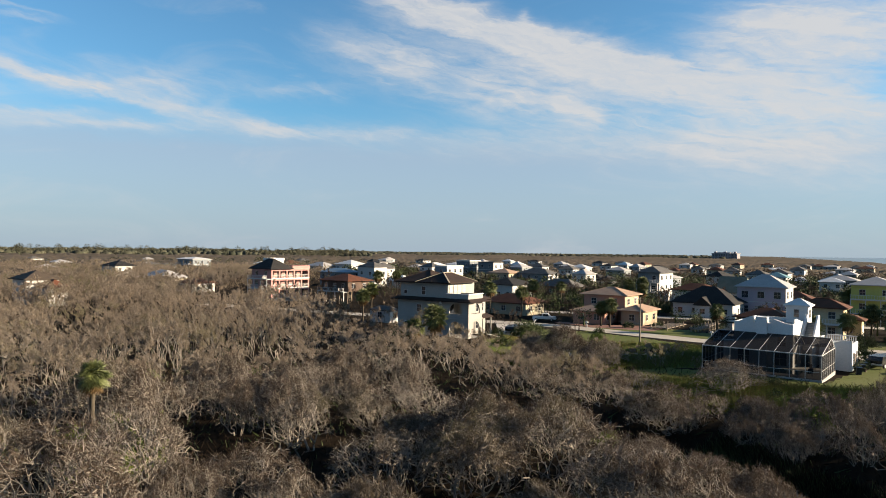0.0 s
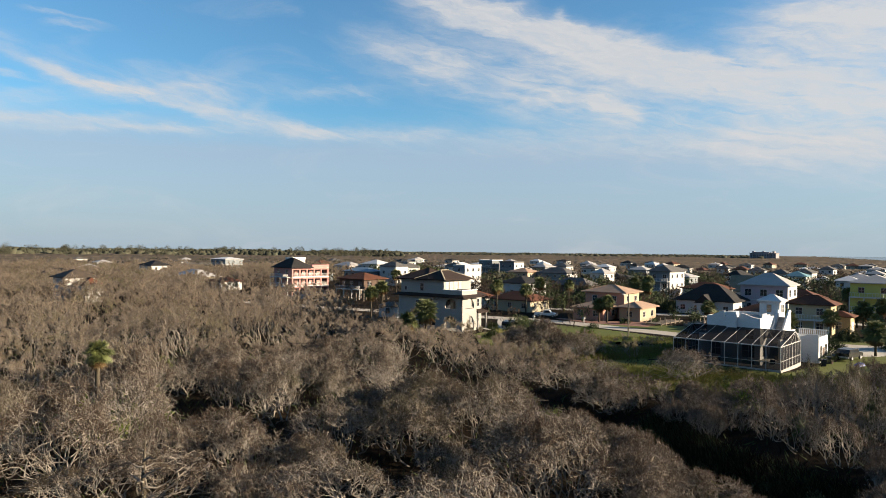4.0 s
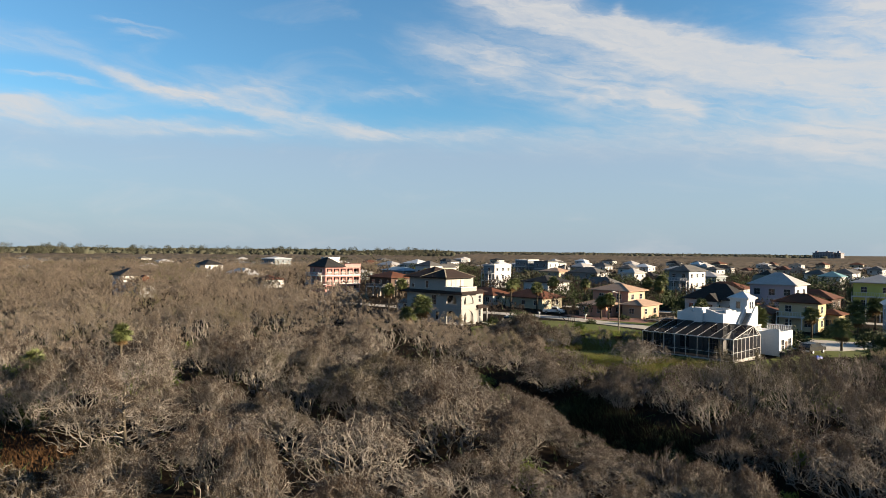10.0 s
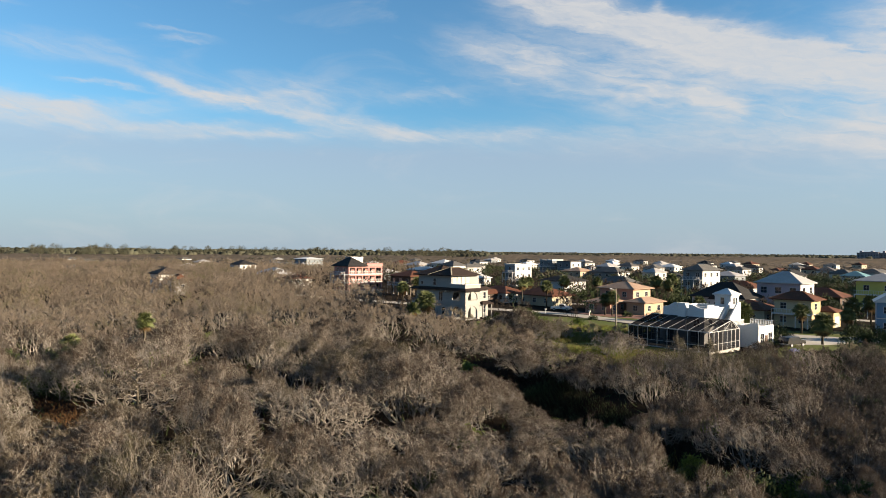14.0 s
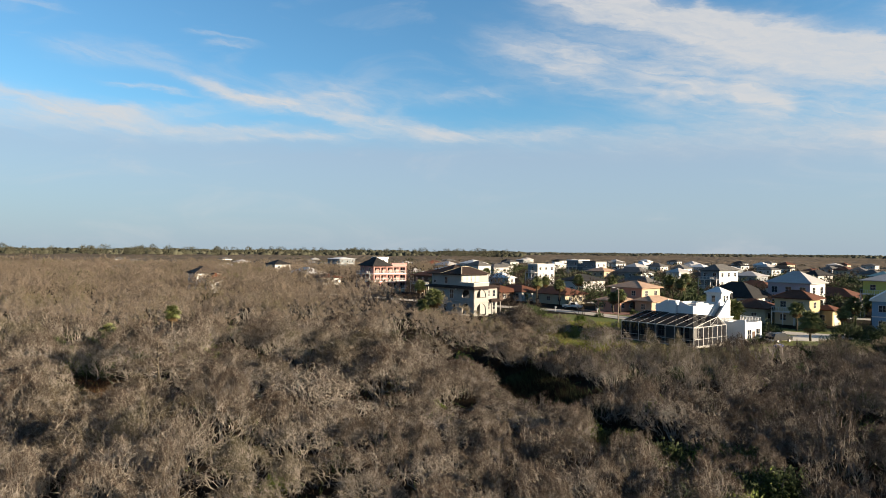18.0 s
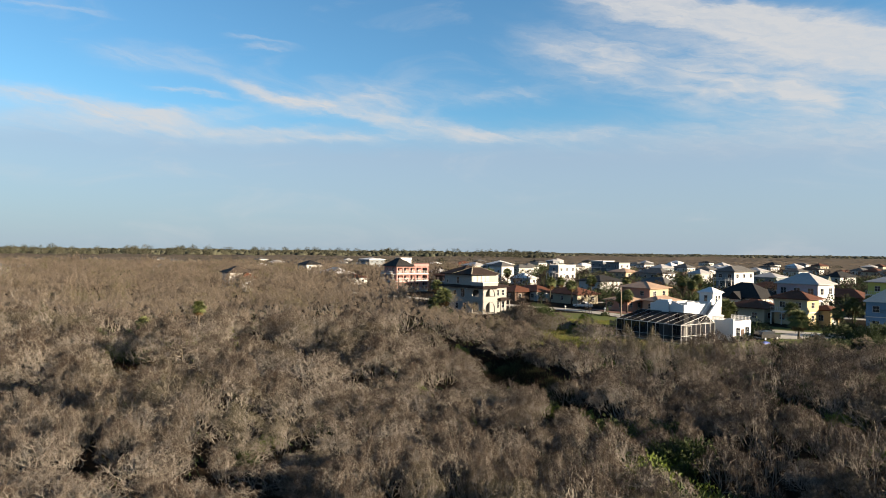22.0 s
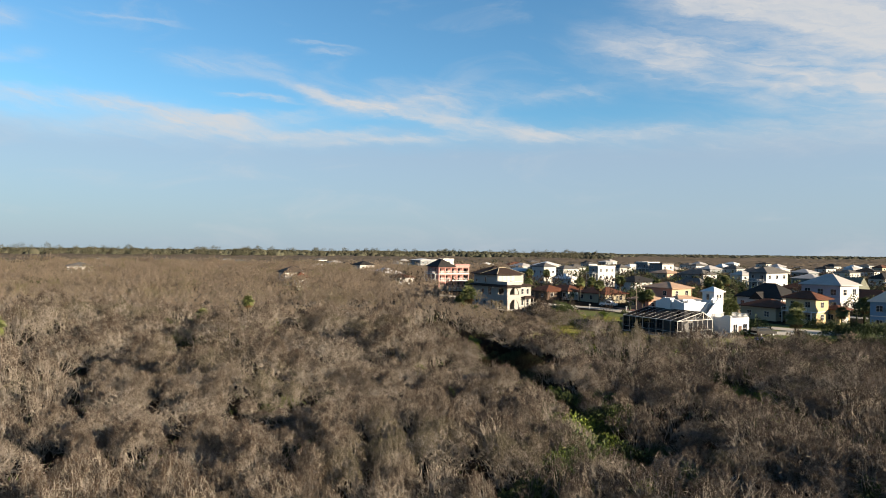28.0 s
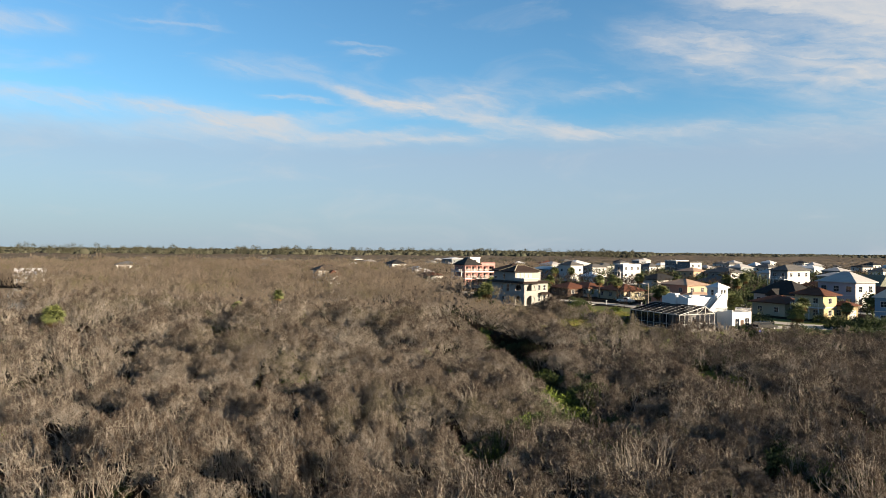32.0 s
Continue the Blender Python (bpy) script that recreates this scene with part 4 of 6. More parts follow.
# cream shaded walls and a yellow sunlit face paint the light's difference
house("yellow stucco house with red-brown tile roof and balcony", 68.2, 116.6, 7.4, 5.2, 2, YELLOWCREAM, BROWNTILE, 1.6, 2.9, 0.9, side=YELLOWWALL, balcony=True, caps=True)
house("low cream wing with red-brown tile roof", 61.0, 122.0, 9.5, 8.0, 1, CREAM, BROWNTILE, 1.8, 3.2, 0.8)
house("yellow garage with red-brown tile roof", 74.0, 118.6, 4.2, 4.2, 1, YELLOWWALL, REDTILE, 1.0, 3.3, 0.6, garage=True)
house("white cottage with black shingle roof and gables", 71.0, 155.0, 14.5, 11.0, 1, OFFWHITE, BLACKSHINGLE, 4.0, 3.4, 0.7, garage=True)
house("cottage gable with black shingle roof", 66.4, 157.4, 3.6, 3.4, 1, OFFWHITE, BLACKSHINGLE, 2.0, 3.0, 0.4, axis="y", gable=True)
# white house: grey-blue paints the shaded walls, off-white the sunlit one
house("tall white house with grey roof and balconies, shade painted grey-blue", 79.6, 207.0, 7.0, 12.7, 3, GREYBLUE, GREYSHINGLE, 2.0, 3.15, 0.8, side=OFFWHITE, balcony=True)
house("pink stucco house with deep balconies and dark hip roof", -42.0, 210.0, 9.2, 14.5, 3, PINKWALL, BLACKSHINGLE, 3.0, 2.85, 0.8, axis="y", balcony=True, ny=5, gallery=5, roof_d=7.0, z=0.0)
house("white stair block with a roof deck", -43.0, 224.0, 4.0, 5.0, 4, OFFWHITE, WHITEROOF, 0.6, 2.75, 0.3, flat=True, z=0.0)
house("brown timber stilt house with red tile roof", -20.0, 203.0, 11.0, 9.0, 1, BROWNWALL, REDTILE, 1.8, 3.0, 0.9, stilts=3.6, balcony=True)
house("small white shed behind the villa", -13.0, 152.0, 6.0, 3.0, 1, OFFWHITE, GREYSHINGLE, 0.9, 2.5, 0.2)
house("blue siding house with white trim", 82.6, 104.8, 7.0, 6.5, 2, BLUEWALL, WHITEROOF, 2.6, 3.1, 0.5, axis="y", gable=True, rot=-30, garage=True)
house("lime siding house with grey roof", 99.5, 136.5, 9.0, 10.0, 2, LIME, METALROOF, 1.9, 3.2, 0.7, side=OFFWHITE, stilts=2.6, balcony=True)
house("white house with a teal metal roof", 172.0, 268.0, 9.0, 9.0, 2, OFFWHITE, TEALROOF, 2.2, 2.9, 0.6)
house("low brown house with a tile roof", 104.0, 168.0, 16.0, 9.0, 1, BROWNWALL, BROWNTILE, 2.4, 3.1, 0.7)
house("green-grey A-frame roofed house", 108.0, 205.0, 8.0, 9.0, 1, OFFWHITE, GREENSHINGLE, 5.2, 3.0, 0.5, axis="x", gable=True)
house("red tile roofed house", 92.0, 196.0, 13.0, 9.0, 1, OFFWHITE, REDTILE, 2.0, 4.2, 0.7)
# again shade as grey-blue walls, sunlight as an off-white face
house("white house with open upper deck, shade painted grey-blue", 21.5, 268.0, 6.0, 11.0, 3, GREYBLUE, OFFWHITE, 1.6, 3.1, 0.4, side=OFFWHITE, flat=True, balcony=True)
house("white-walled house with wide dark roof", 35.0, 222.0, 11.0, 13.0, 1, OFFWHITE, BLACKSHINGLE, 2.2, 4.6, 0.9)
house("slate grey flat-roofed three-storey house", 57.0, 331.0, 9.0, 9.0, 3, SLATEWALL, GREYSHINGLE, 0.9, 3.3, 0.3, flat=True, side=OFFWHITE)
house("dark condominium with white frames", 52.0, 362.0, 9.0, 10.0, 3, SLATEWALL, OFFWHITE, 1.0, 3.4, 0.2, flat=True, balcony=True)
house("pale green flat-roofed condominium block", 59.5, 356.0, 5.0, 8.0, 3, PALELIME, OFFWHITE, 1.0, 3.2, 0.2, flat=True)
house("tan stucco house with terracotta roof", 56.0, 300.0, 11.0, 10.0, 2, PEACH, SALMONTILE, 1.8, 3.0, 0.7)
# off-white on the sunlit face of grey-blue walls paints the sunlight
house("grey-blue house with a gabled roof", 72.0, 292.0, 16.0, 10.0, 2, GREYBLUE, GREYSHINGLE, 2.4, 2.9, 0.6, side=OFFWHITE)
house("timber gabled house among bare trees", 62.0, 236.0, 15.0, 9.0, 1, BROWNWALL, GREYSHINGLE, 2.6, 3.2, 0.6)
house("low white house behind the salmon house", 10.0, 178.0, 12.0, 8.0, 1, OFFWHITE, BROWNTILE, 1.8, 2.9, 0.7)
house("brown tile house with arched porch", 22.0, 166.0, 13.0, 9.0, 1, CREAM, BROWNTILE, 2.0, 2.9, 0.8)
house("red-brown low house by the road", 3.0, 176.0, 10.0, 9.0, 1, BROWNWALL, REDTILE, 1.8, 2.8, 0.8)
house("white house with a grey hip roof", -5.0, 294.0, 10.0, 8.0, 2, OFFWHITE, GREYSHINGLE, 2.0, 4.2, 0.5)
house("pale blue metal-roofed house", -17.0, 300.0, 16.0, 9.0, 2, GREYBLUE, BLUEROOF, 1.6, 2.9, 0.6)
house("white house with white metal roof", -10.0, 398.0, 13.0, 12.0, 2, OFFWHITE, WHITEROOF, 2.4, 3.6, 0.8)
house("white house with grey metal roof", -26.0, 402.0, 14.0, 10.0, 2, OFFWHITE, METALROOF, 2.2, 3.0, 0.7)
house("grey-blue house with white balconies", -100.0, 415.0, 16.0, 12.0, 3, GREYBLUE, WHITEROOF, 1.2, 3.0, 0.6, balcony=True)
house("white-walled house with brown tile roof", -72.0, 255.0, 10.0, 9.0, 1, OFFWHITE, BROWNTILE, 1.6, 3.2, 0.7)
house("white house with a dark hip roof in the scrub wood", -104.0, 200.5, 9.0, 8.0, 1, OFFWHITE, BROWNSHINGLE, 2.2, 5.6, 0.8, z=0.0)
house("low wing with a red tile roof in the scrub wood", -97.5, 197.5, 7.0, 5.0, 1, OFFWHITE, REDTILE, 2.0, 3.6, 0.7, z=0.0)
house("sand-coloured house with a hipped roof", -90.0, 291.0, 18.0, 12.0, 1, CREAM, METALROOF, 3.0, 3.4, 0.8)
house("white house with dark roof in trees", -126.0, 358.0, 13.0, 10.0, 2, OFFWHITE, BLACKSHINGLE, 2.4, 3.2, 0.7)
house("long white house by the lake", -231.0, 168.0, 13.0, 11.0, 1, OFFWHITE, METALROOF, 3.0, 3.2, 0.5, gable=True, axis="y")
house("pale grey-roofed house by the lake", -244.0, 196.0, 12.0, 12.0, 1, OFFWHITE, GREYSHINGLE, 1.6, 2.6, 0.5)
house("white house beyond the lake", -250.0, 250.0, 14.0, 12.0, 2, OFFWHITE, GREYSHINGLE, 2.0, 3.0, 0.6)
# smaller houses of the town farther off
far_rng = random.Random(11)
KINDS = [(OFFWHITE, GREYSHINGLE, "white house with grey roof"), (OFFWHITE, WHITEROOF, "white house with white roof"), (OFFWHITE, METALROOF, "white house with pale metal roof"), (CREAM, BROWNTILE, "cream house with brown tile roof"),
         (GREYBLUE, METALROOF, "grey-blue house with metal roof"), (OFFWHITE, GREYSHINGLE, "pale house with weathered grey roof"), (OFFWHITE, BLACKSHINGLE, "white house with dark roof")]
made = 0
for k in range(900):
    az, dist = radians(far_rng.uniform(2, 46)), far_rng.uniform(275, 720)
    x, y = -10 + dist * math.sin(az), -10 + dist * math.cos(az)
    if any(math.hypot(x - a, y - b) < r + 9 for a, b, r in FOOT) or made >= 84:
        continue
    made += 1
    wl, rf, lab = far_rng.choice(KINDS)
    house(lab, x, y, far_rng.uniform(7, 12), far_rng.uniform(8, 12), far_rng.choice((1, 2, 2)), wl, rf, far_rng.uniform(1.5, 2.4), 3.0, 0.6,
          rot=ROT + far_rng.choice((0, 0, 8, -7)), balcony=far_rng.random() < 0.25, nx=2, ny=2)
for k in range(26):
    az, dist = radians(far_rng.uniform(-42, -2)), far_rng.uniform(330, 800)
    x, y = -10 + dist * math.sin(az), -10 + dist * math.cos(az)
    if any(math.hypot(x - a, y - b) < r + 16 for a, b, r in FOOT):
        continue
    wl, rf, lab = far_rng.choice(KINDS)
    house(lab, x, y, far_rng.uniform(9, 14), far_rng.uniform(9, 13), 1, wl, rf, 2.0, 3.6, 0.6, rot=ROT + far_rng.uniform(-20, 20))


def hotel():
    ob = thing("hotel", "long beach hotel of five storeys on the skyline, greyed by painted haze", "hotel", 912, 1500, -1.2, -58)
    part("wall", Solid().box(0, 62, 0, 16, 0, 17), HAZYHOTEL, ob)
    part("wing", Solid().box(14, 48, -6, 0, 0, 19), HAZYHOTEL, ob)
    part("roof", Solid().box(-1, 63, -1, 17, 17, 18), HAZYHOTEL, ob)
    part("roof", Solid().box(13, 49, -7, 12, 19, 20), HAZYHOTEL, ob)
    for k in range(5):
        for i in range(10):
            x = 4 + 54 * i / 9
            inner = 14 < x < 48
            # pale grey panes continue the painted haze
            part("window", Solid().box(x - 1.6, x + 1.6, -6.3 if inner else -0.3, 0, 1.2 + k * 3.3, 3.0 + k * 3.3), GREYSHINGLE, ob)
    for x in (4, 28, 52):
        part("roof_turret", Solid().box(x, x + 5, 4, 9, 18, 22), HAZYHOTEL, ob)


hotel()


def pavement(name, outline, lift, material, label):
    s = Solid()
    n = len(outline)
    pts = [(x, y, max(gz(x, y), -1.2) + lift) for x, y in outline]
    s.poly(pts + [(x, y, z - 0.4) for x, y, z in pts], [tuple(range(n))] + [(i, (i + 1) % n, (i + 1) % n + n, i + n) for i in range(n)])
    return tagged(new(name, s.mesh(name, material)), label, "driveway", kind="structure")


pavement("driveway_red", [(24, 150.5), (29, 140), (38.5, 133), (46, 140), (40, 142.6), (30, 146), (26, 152)], 0.05, BRICKDRIVE, "red brick-paved forecourt")
pavement("driveway_white", [(50, 92), (57, 91.5), (70, 98), (84, 103), (82, 107), (62, 101.5), (52, 97)], 0.07, PAVING, "pale concrete driveway beside the white house")
pavement("driveway_tan", [(2.5, 119), (8, 124), (14, 146), (10, 149.5), (5.5, 130), (1, 123)], 0.05, PAVING, "pale driveway of the tan villa")

# ---- vegetation ----


def tubes(lines, radii, n=3):
    """Many thin tubes at once. lines: (count, points, 3); radii: (count, points)."""
    c, m, _ = lines.shape
    d = np.gradient(lines, axis=1)
    d /= np.linalg.norm(d, axis=2, keepdims=True) + 1e-9
    ref = np.array([0.37, 0.61, 0.23])
    s = np.cross(d, ref)
    s /= np.linalg.norm(s, axis=2, keepdims=True) + 1e-9
    t = np.cross(d, s)
    ang = 2 * np.pi * np.arange(n) / n
    V = lines[:, :, None] + radii[:, :, None, None] * (np.cos(ang)[:, None] * s[:, :, None] + np.sin(ang)[:, None] * t[:, :, None])
    V = V.reshape(-1, 3)
    i, j = np.meshgrid(np.arange(m - 1), np.arange(n), indexing="ij")
    a, b = (i * n + j).ravel(), (i * n + (j + 1) % n).ravel()
    T = np.concatenate([np.stack([a, b, b + n], 1), np.stack([a, b + n, a + n], 1)])
    T = (T[None] + (np.arange(c) * m * n)[:, None, None]).reshape(-1, 3)
    return V, T


def spikes(base, tip, width):
    """Thin three-sided twigs from base to tip."""
    d = tip - base
    d = d / (np.linalg.norm(d, axis=1, keepdims=True) + 1e-9)
    s = np.cross(d, np.array([0.37, 0.61, 0.23]))
    s /= np.linalg.norm(s, axis=1, keepdims=True) + 1e-9
    t = np.cross(d, s)
    c = len(base)
    V = np.empty((c, 4, 3))
    for k in range(3):
        a = 2 * np.pi * k / 3
        V[:, k] = base + width * (math.cos(a) * s + math.sin(a) * t)
    V[:, 3] = tip
    T = np.array([(0, 1, 3), (1, 2, 3), (2, 0, 3)])
    return V.reshape(-1, 3), (T[None] + 4 * np.arange(c)[:, None, None]).reshape(-1, 3)


def slivers(base, tip, width, seed=1):
    """Hair-thin twigs, one face each, turned every way."""
    r = np.random.RandomState(seed)
    d = tip - base
    s = np.cross(d, r.normal(0, 1, d.shape))
    s /= np.linalg.norm(s, axis=1, keepdims=True) + 1e-9
    V = np.stack([base - s * width, base + s * width, tip], 1).reshape(-1, 3)
    return V, np.arange(len(V)).reshape(-1, 3)


def join(*pairs):
    V, T, n = [], [], 0
    for v, t in pairs:
        V.append(v), T.append(t + n)
        n += len(v)
    return np.concatenate(V), np.concatenate(T)


def bare_tree(seed, mains=7, seconds=4, thirds=4, twigs=60, width=0.010, stout=1.0, sides=3, steps=5, upright=0.0, shoots=3, bare=True, reach=1.0, fourths=0):
    """A wind-shorn bare oak (radius about 2.4 m, height about 4 m): crooked limbs rise from one stool, fork twice and carry
    a thin cap of upswept twigs; beneath the cap the limbs stand bare."""
    r = np.random.RandomState(seed)
    R, top = r.uniform(2.1, 2.6) * (1 - 0.35 * upright), r.uniform(3.5, 4.1) * (1 + 0.12 * upright)
    lean = np.array([-0.55, 0.1, 0]) * (1 - upright)
    lobes = r.uniform(0, 6.28, 3)
    ends, dirs, caps = [], [], []

    def bough(a, b, bow, knots, r0, r1, n):
        p = np.linspace(0, 1, n)[:, None]
        line = a * (1 - p) + b * p + bow * np.sin(np.pi * p) + r.normal(0, knots, (n, 3)) * np.sin(np.pi * p) ** 0.7
        return line, np.linspace(r0, r1, n)

    def dome(a, q):
        """A place on the shell: turn a, q from the crown's top (0) to its rim (1)."""
        e = 1.0 + 0.2 * math.sin(2 * a + lobes[0]) + 0.13 * math.sin(5 * a + lobes[1])
        h = 0.40 + 0.60 * math.cos(q * 1.28)
        return np.array([math.cos(a) * math.sin(q * 1.28) * R * e, math.sin(a) * math.sin(q * 1.28) * R * e, top * h * (1 + 0.1 * math.sin(4 * a + 5 * q + lobes[2]))]) + lean * (1 - 0.5 * q)

    lines, radii, lines2, radii2, lines3, radii3 = [], [], [], [], [], []
    for i in range(mains):
        a = 2.4 * i + r.uniform(-0.4, 0.4)
        q = math.sqrt((i + 0.7) / mains)
        goal = dome(a, q)
        start = np.array([math.cos(a) * 0.22, math.sin(a) * 0.22, -0.3])
        fork = start + (goal - start) * r.uniform(0.38, 0.55)
        fork[2] *= 0.62 + 0.2 * upright
        w0 = r.uniform(0.038, 0.066) * stout
        out = np.array([math.cos(a), math.sin(a), -0.3]) * r.uniform(-0.1, 0.45) * (1 - upright)
        line, rad = bough(start, fork, out, 0.14 * (1 - 0.6 * upright), w0, w0 * 0.66, steps)
        lines.append(line), radii.append(rad)
        for k in range(seconds):
            a2, q2 = a + r.normal(0, 0.45) / (0.35 + q), min(1.2, max(0.02, q + r.normal(0, 0.2)))
            goal2 = dome(a2, q2)
            begin = line[-1] if k < 2 else line[-2]
            fork2 = begin + (goal2 - begin) * r.uniform(0.5, 0.7) + r.normal(0, 0.1, 3)
            line2, rad2 = bough(begin, fork2, r.normal(0, 0.22, 3) * (1 - 0.5 * upright), 0.12, w0 * 0.62, w0 * 0.40, steps)
            lines2.append(line2), radii2.append(rad2)
            for j in range(thirds):
                a3, q3 = a2 + r.normal(0, 0.3) / (0.3 + q2), min(1.3, max(0.0, q2 + r.normal(0, 0.14)))
                goal3 = dome(a3, q3) * np.array([1, 1, r.uniform(0.92, 1.05)])
                begin3 = line2[-1 - (j % 2)]
                line3, rad3 = bough(begin3, goal3, r.normal(0, 0.15, 3), 0.09, w0 * 0.36, 0.012 * stout, max(3, steps - 1))
                lines3.append(line3), radii3.append(rad3)
                ends.append(line3[-1]), dirs.append(line3[-1] - line3[-2] * 0.5 - begin3 * 0.5), caps.append(q3)
                for m in range(fourths):
                    q4 = min(1.35, max(0.0, q3 + r.normal(0, 0.16)))
                    goal4 = dome(a3 + r.normal(0, 0.28) / (0.3 + q3), q4) * np.array([1, 1, r.uniform(0.9, 1.06)])
                    begin4 = line3[-2 - m % 2]
                    line4, rad4 = bough(begin4, goal4, r.normal(0, 0.2, 3), 0.08, w0 * 0.24, 0.008, len(line3))
                    lines3.append(line4), radii3.append(rad4)
                    ends.append(line4[-1]), dirs.append(line4[-1] - line4[-2] * 0.5 - begin4 * 0.5), caps.append(q4)
    L3 = np.array(lines3)
    ends, dirs, caps = np.array(ends), np.array(dirs), np.array(caps)
    dirs /= np.linalg.norm(dirs, axis=1, keepdims=True) + 1e-9
    wood = [tubes(np.array(lines), np.array(radii), 4), tubes(np.array(lines2), np.array(radii2), sides)]
    if bare:
        wood.append(tubes(L3, np.array(radii3), 3))
    if shoots:
        # pale shoots that carry the limbs' lines up into the cap
        w = np.repeat(np.arange(len(ends)), shoots)
        f = r.uniform(0.2, 1.0, (len(w), 1))
        st = L3[w, -2] * (1 - f) + ends[w] * f
        way = dirs[w] + r.normal(0, 0.7, (len(w), 3)) + np.array([-0.1, 0, 0.05])
        wood.append(slivers(st, st + way / np.linalg.norm(way, axis=1, keepdims=True) * r.uniform(0.25, 0.6, (len(w), 1)), r.uniform(0.8, 1.7, (len(w), 1)) * width, seed + 1))
    # the cap: twigs thin out below the rim
    share = np.clip((1.22 - caps) / 0.4, 0.0, 1.0) * r.uniform(0.5, 1.4, len(ends))
    w = np.repeat(np.arange(len(ends)), np.maximum(1, (twigs * share).astype(int)))
    n = len(w)
    f = r.uniform(0.3, 1.0, (n, 1)) ** 0.7
    st = L3[w, -2] * (1 - f) + ends[w] * f + r.normal(0, 0.09, (n, 3))
    way = dirs[w] * 0.6 + r.normal(0, 0.75, (n, 3)) + np.array([-0.1, 0, 0.12])
    way /= np.linalg.norm(way, axis=1, keepdims=True)
    fine = slivers(st, st + way * r.uniform(0.10, 0.36, (n, 1)) * reach, r.uniform(0.6, 1.4, (n, 1)) * width, seed)
    return join(*wood), fine


def clear_of(x, y, gap=0.0):
    ok = np.ones(len(x), bool)
    for a, b, r in FOOT:
        ok &= np.hypot(x - a, y - b) > r + gap
    ok &= off_line(ROAD, x, y) > 4.0 + gap
    ok &= off_line(ROAD_TWO, x, y) > 3.6 + gap
    return ok & ~inside(POND, x, y) & ~inside(LAKE, x, y) & ~inside(CANAL, x, y)


def tree_size(x, y):
    """Scale of the canopy: tall oaks in the west, lower salt-pruned scrub in the east."""
    west = 1 / (1 + np.exp((x + 28) / 8.0)) * np.clip((y - 25) / 30, 0, 1)
    east = 1 / (1 + np.exp(-(x - 9 + 0.25 * (y - 20)) / 5.0)) * np.clip((115 - y) / 10, 0, 1)
    south = 1 / (1 + np.exp((y - 22 - 0.3 * x) / 9.0))
    return np.clip(1.08 + (0.42 - 0.2 * south) * waves(x, y, 26, 8) - 0.24 * south - 0.3 * east + 0.32 * west, 0.45, 1.9)


def tree_spread(x, y):
    """Breadth of the crowns: broad old oaks in the north-west, slim bushy ones elsewhere."""
    old = 1 / (1 + np.exp(-(y - 24 - 0.3 * x) / 9.0)) * 1 / (1 + np.exp((x - 4) / 6.0))
    return 0.76 + 0.68 * old


def scatter(seed, x0, x1, y0, y1, gap):
    """A jittered grid of places."""
    r = np.random.RandomState(seed)
    X, Y = np.meshgrid(np.arange(x0, x1, gap), np.arange(y0, y1, gap))
    X, Y = X.ravel() + r.uniform(-0.5, 0.5, X.size) * gap, Y.ravel() + r.uniform(-0.5, 0.5, Y.size) * gap
    return X, Y, r


def seen(x, y, near=0):
    """Within the broad wedge over which the flight looks."""
    a = np.degrees(np.arctan2(x - 22, y + 63)), np.degrees(np.arctan2(x + 28, y - 6))
    from_end = (np.abs(a[0] + 15) < 40) & (y > -66)
    from_start = (np.abs(a[1] - 10) < 42) & (y > 2)
    return from_end | from_start


HOLLOW = [(-2, 59), (0.5, 49), (0.5, 41), (3, 35), (8, 33.5), (12, 39), (10, 46), (8, 52), (6.5, 59)]
GAPS = [[(-50, 47), (-40, 41), (-35, 27), (-41, 25), (-46, 35), (-53, 43)], [(-30, 50), (-20, 47.5), (-20, 42.5), (-30, 45)], [(-17, 51), (-8, 43), (-10, 38.5), (-18, 46)],
        [(-38.5, 60), (-33, 58), (-32, 51), (-37.5, 50)], [(9.5, -16), (12, -9), (15, 2), (19.5, 4), (17, -6), (13, -17)]]
CLEARING = [(8, 97), (24, 89), (33, 79), (42, 86), (52, 88), (50, 73), (40, 70), (30, 72), (18, 80), (9, 88)]
X, Y, rng = scatter(21, -150, 115, -110, 130, 2.3)
keep = clear_of(X, Y, 0.6) & ~inside(MARSH, X, Y)
keep &= (off_line(TRAIL_A, X, Y) > np.where(Y > 38, 4.4, np.where(Y > 24, 0.8, 2.6)) + 1.1 * waves(X, Y, 9, 31)) & (off_line(TRAIL_B, X, Y) > 3.2)
keep &= ~inside(TOWN, X, Y) | (rng.uniform(size=len(X)) < 0.25)
keep &= waves(X, Y, 15, 12) > -0.82
keep &= ~inside(CLEARING, X, Y) & ~inside(HOLLOW, X, Y) & ~inside([(44, 80), (58, 78), (64, 88), (48, 90)], X, Y)
keep &= ~inside([(42, 84), (90, 80), (104, 128), (46, 128)], X, Y)
keep &= ~inside([(-1, 103), (34, 103), (50, 116), (48, 138), (18, 152), (-2, 152)], X, Y)
for gap in GAPS:
    keep &= ~inside(gap, X, Y)
X, Y = X[keep], Y[keep]
SPREAD = tree_spread(X, Y) * rng.uniform(0.62, 1.3, len(X))


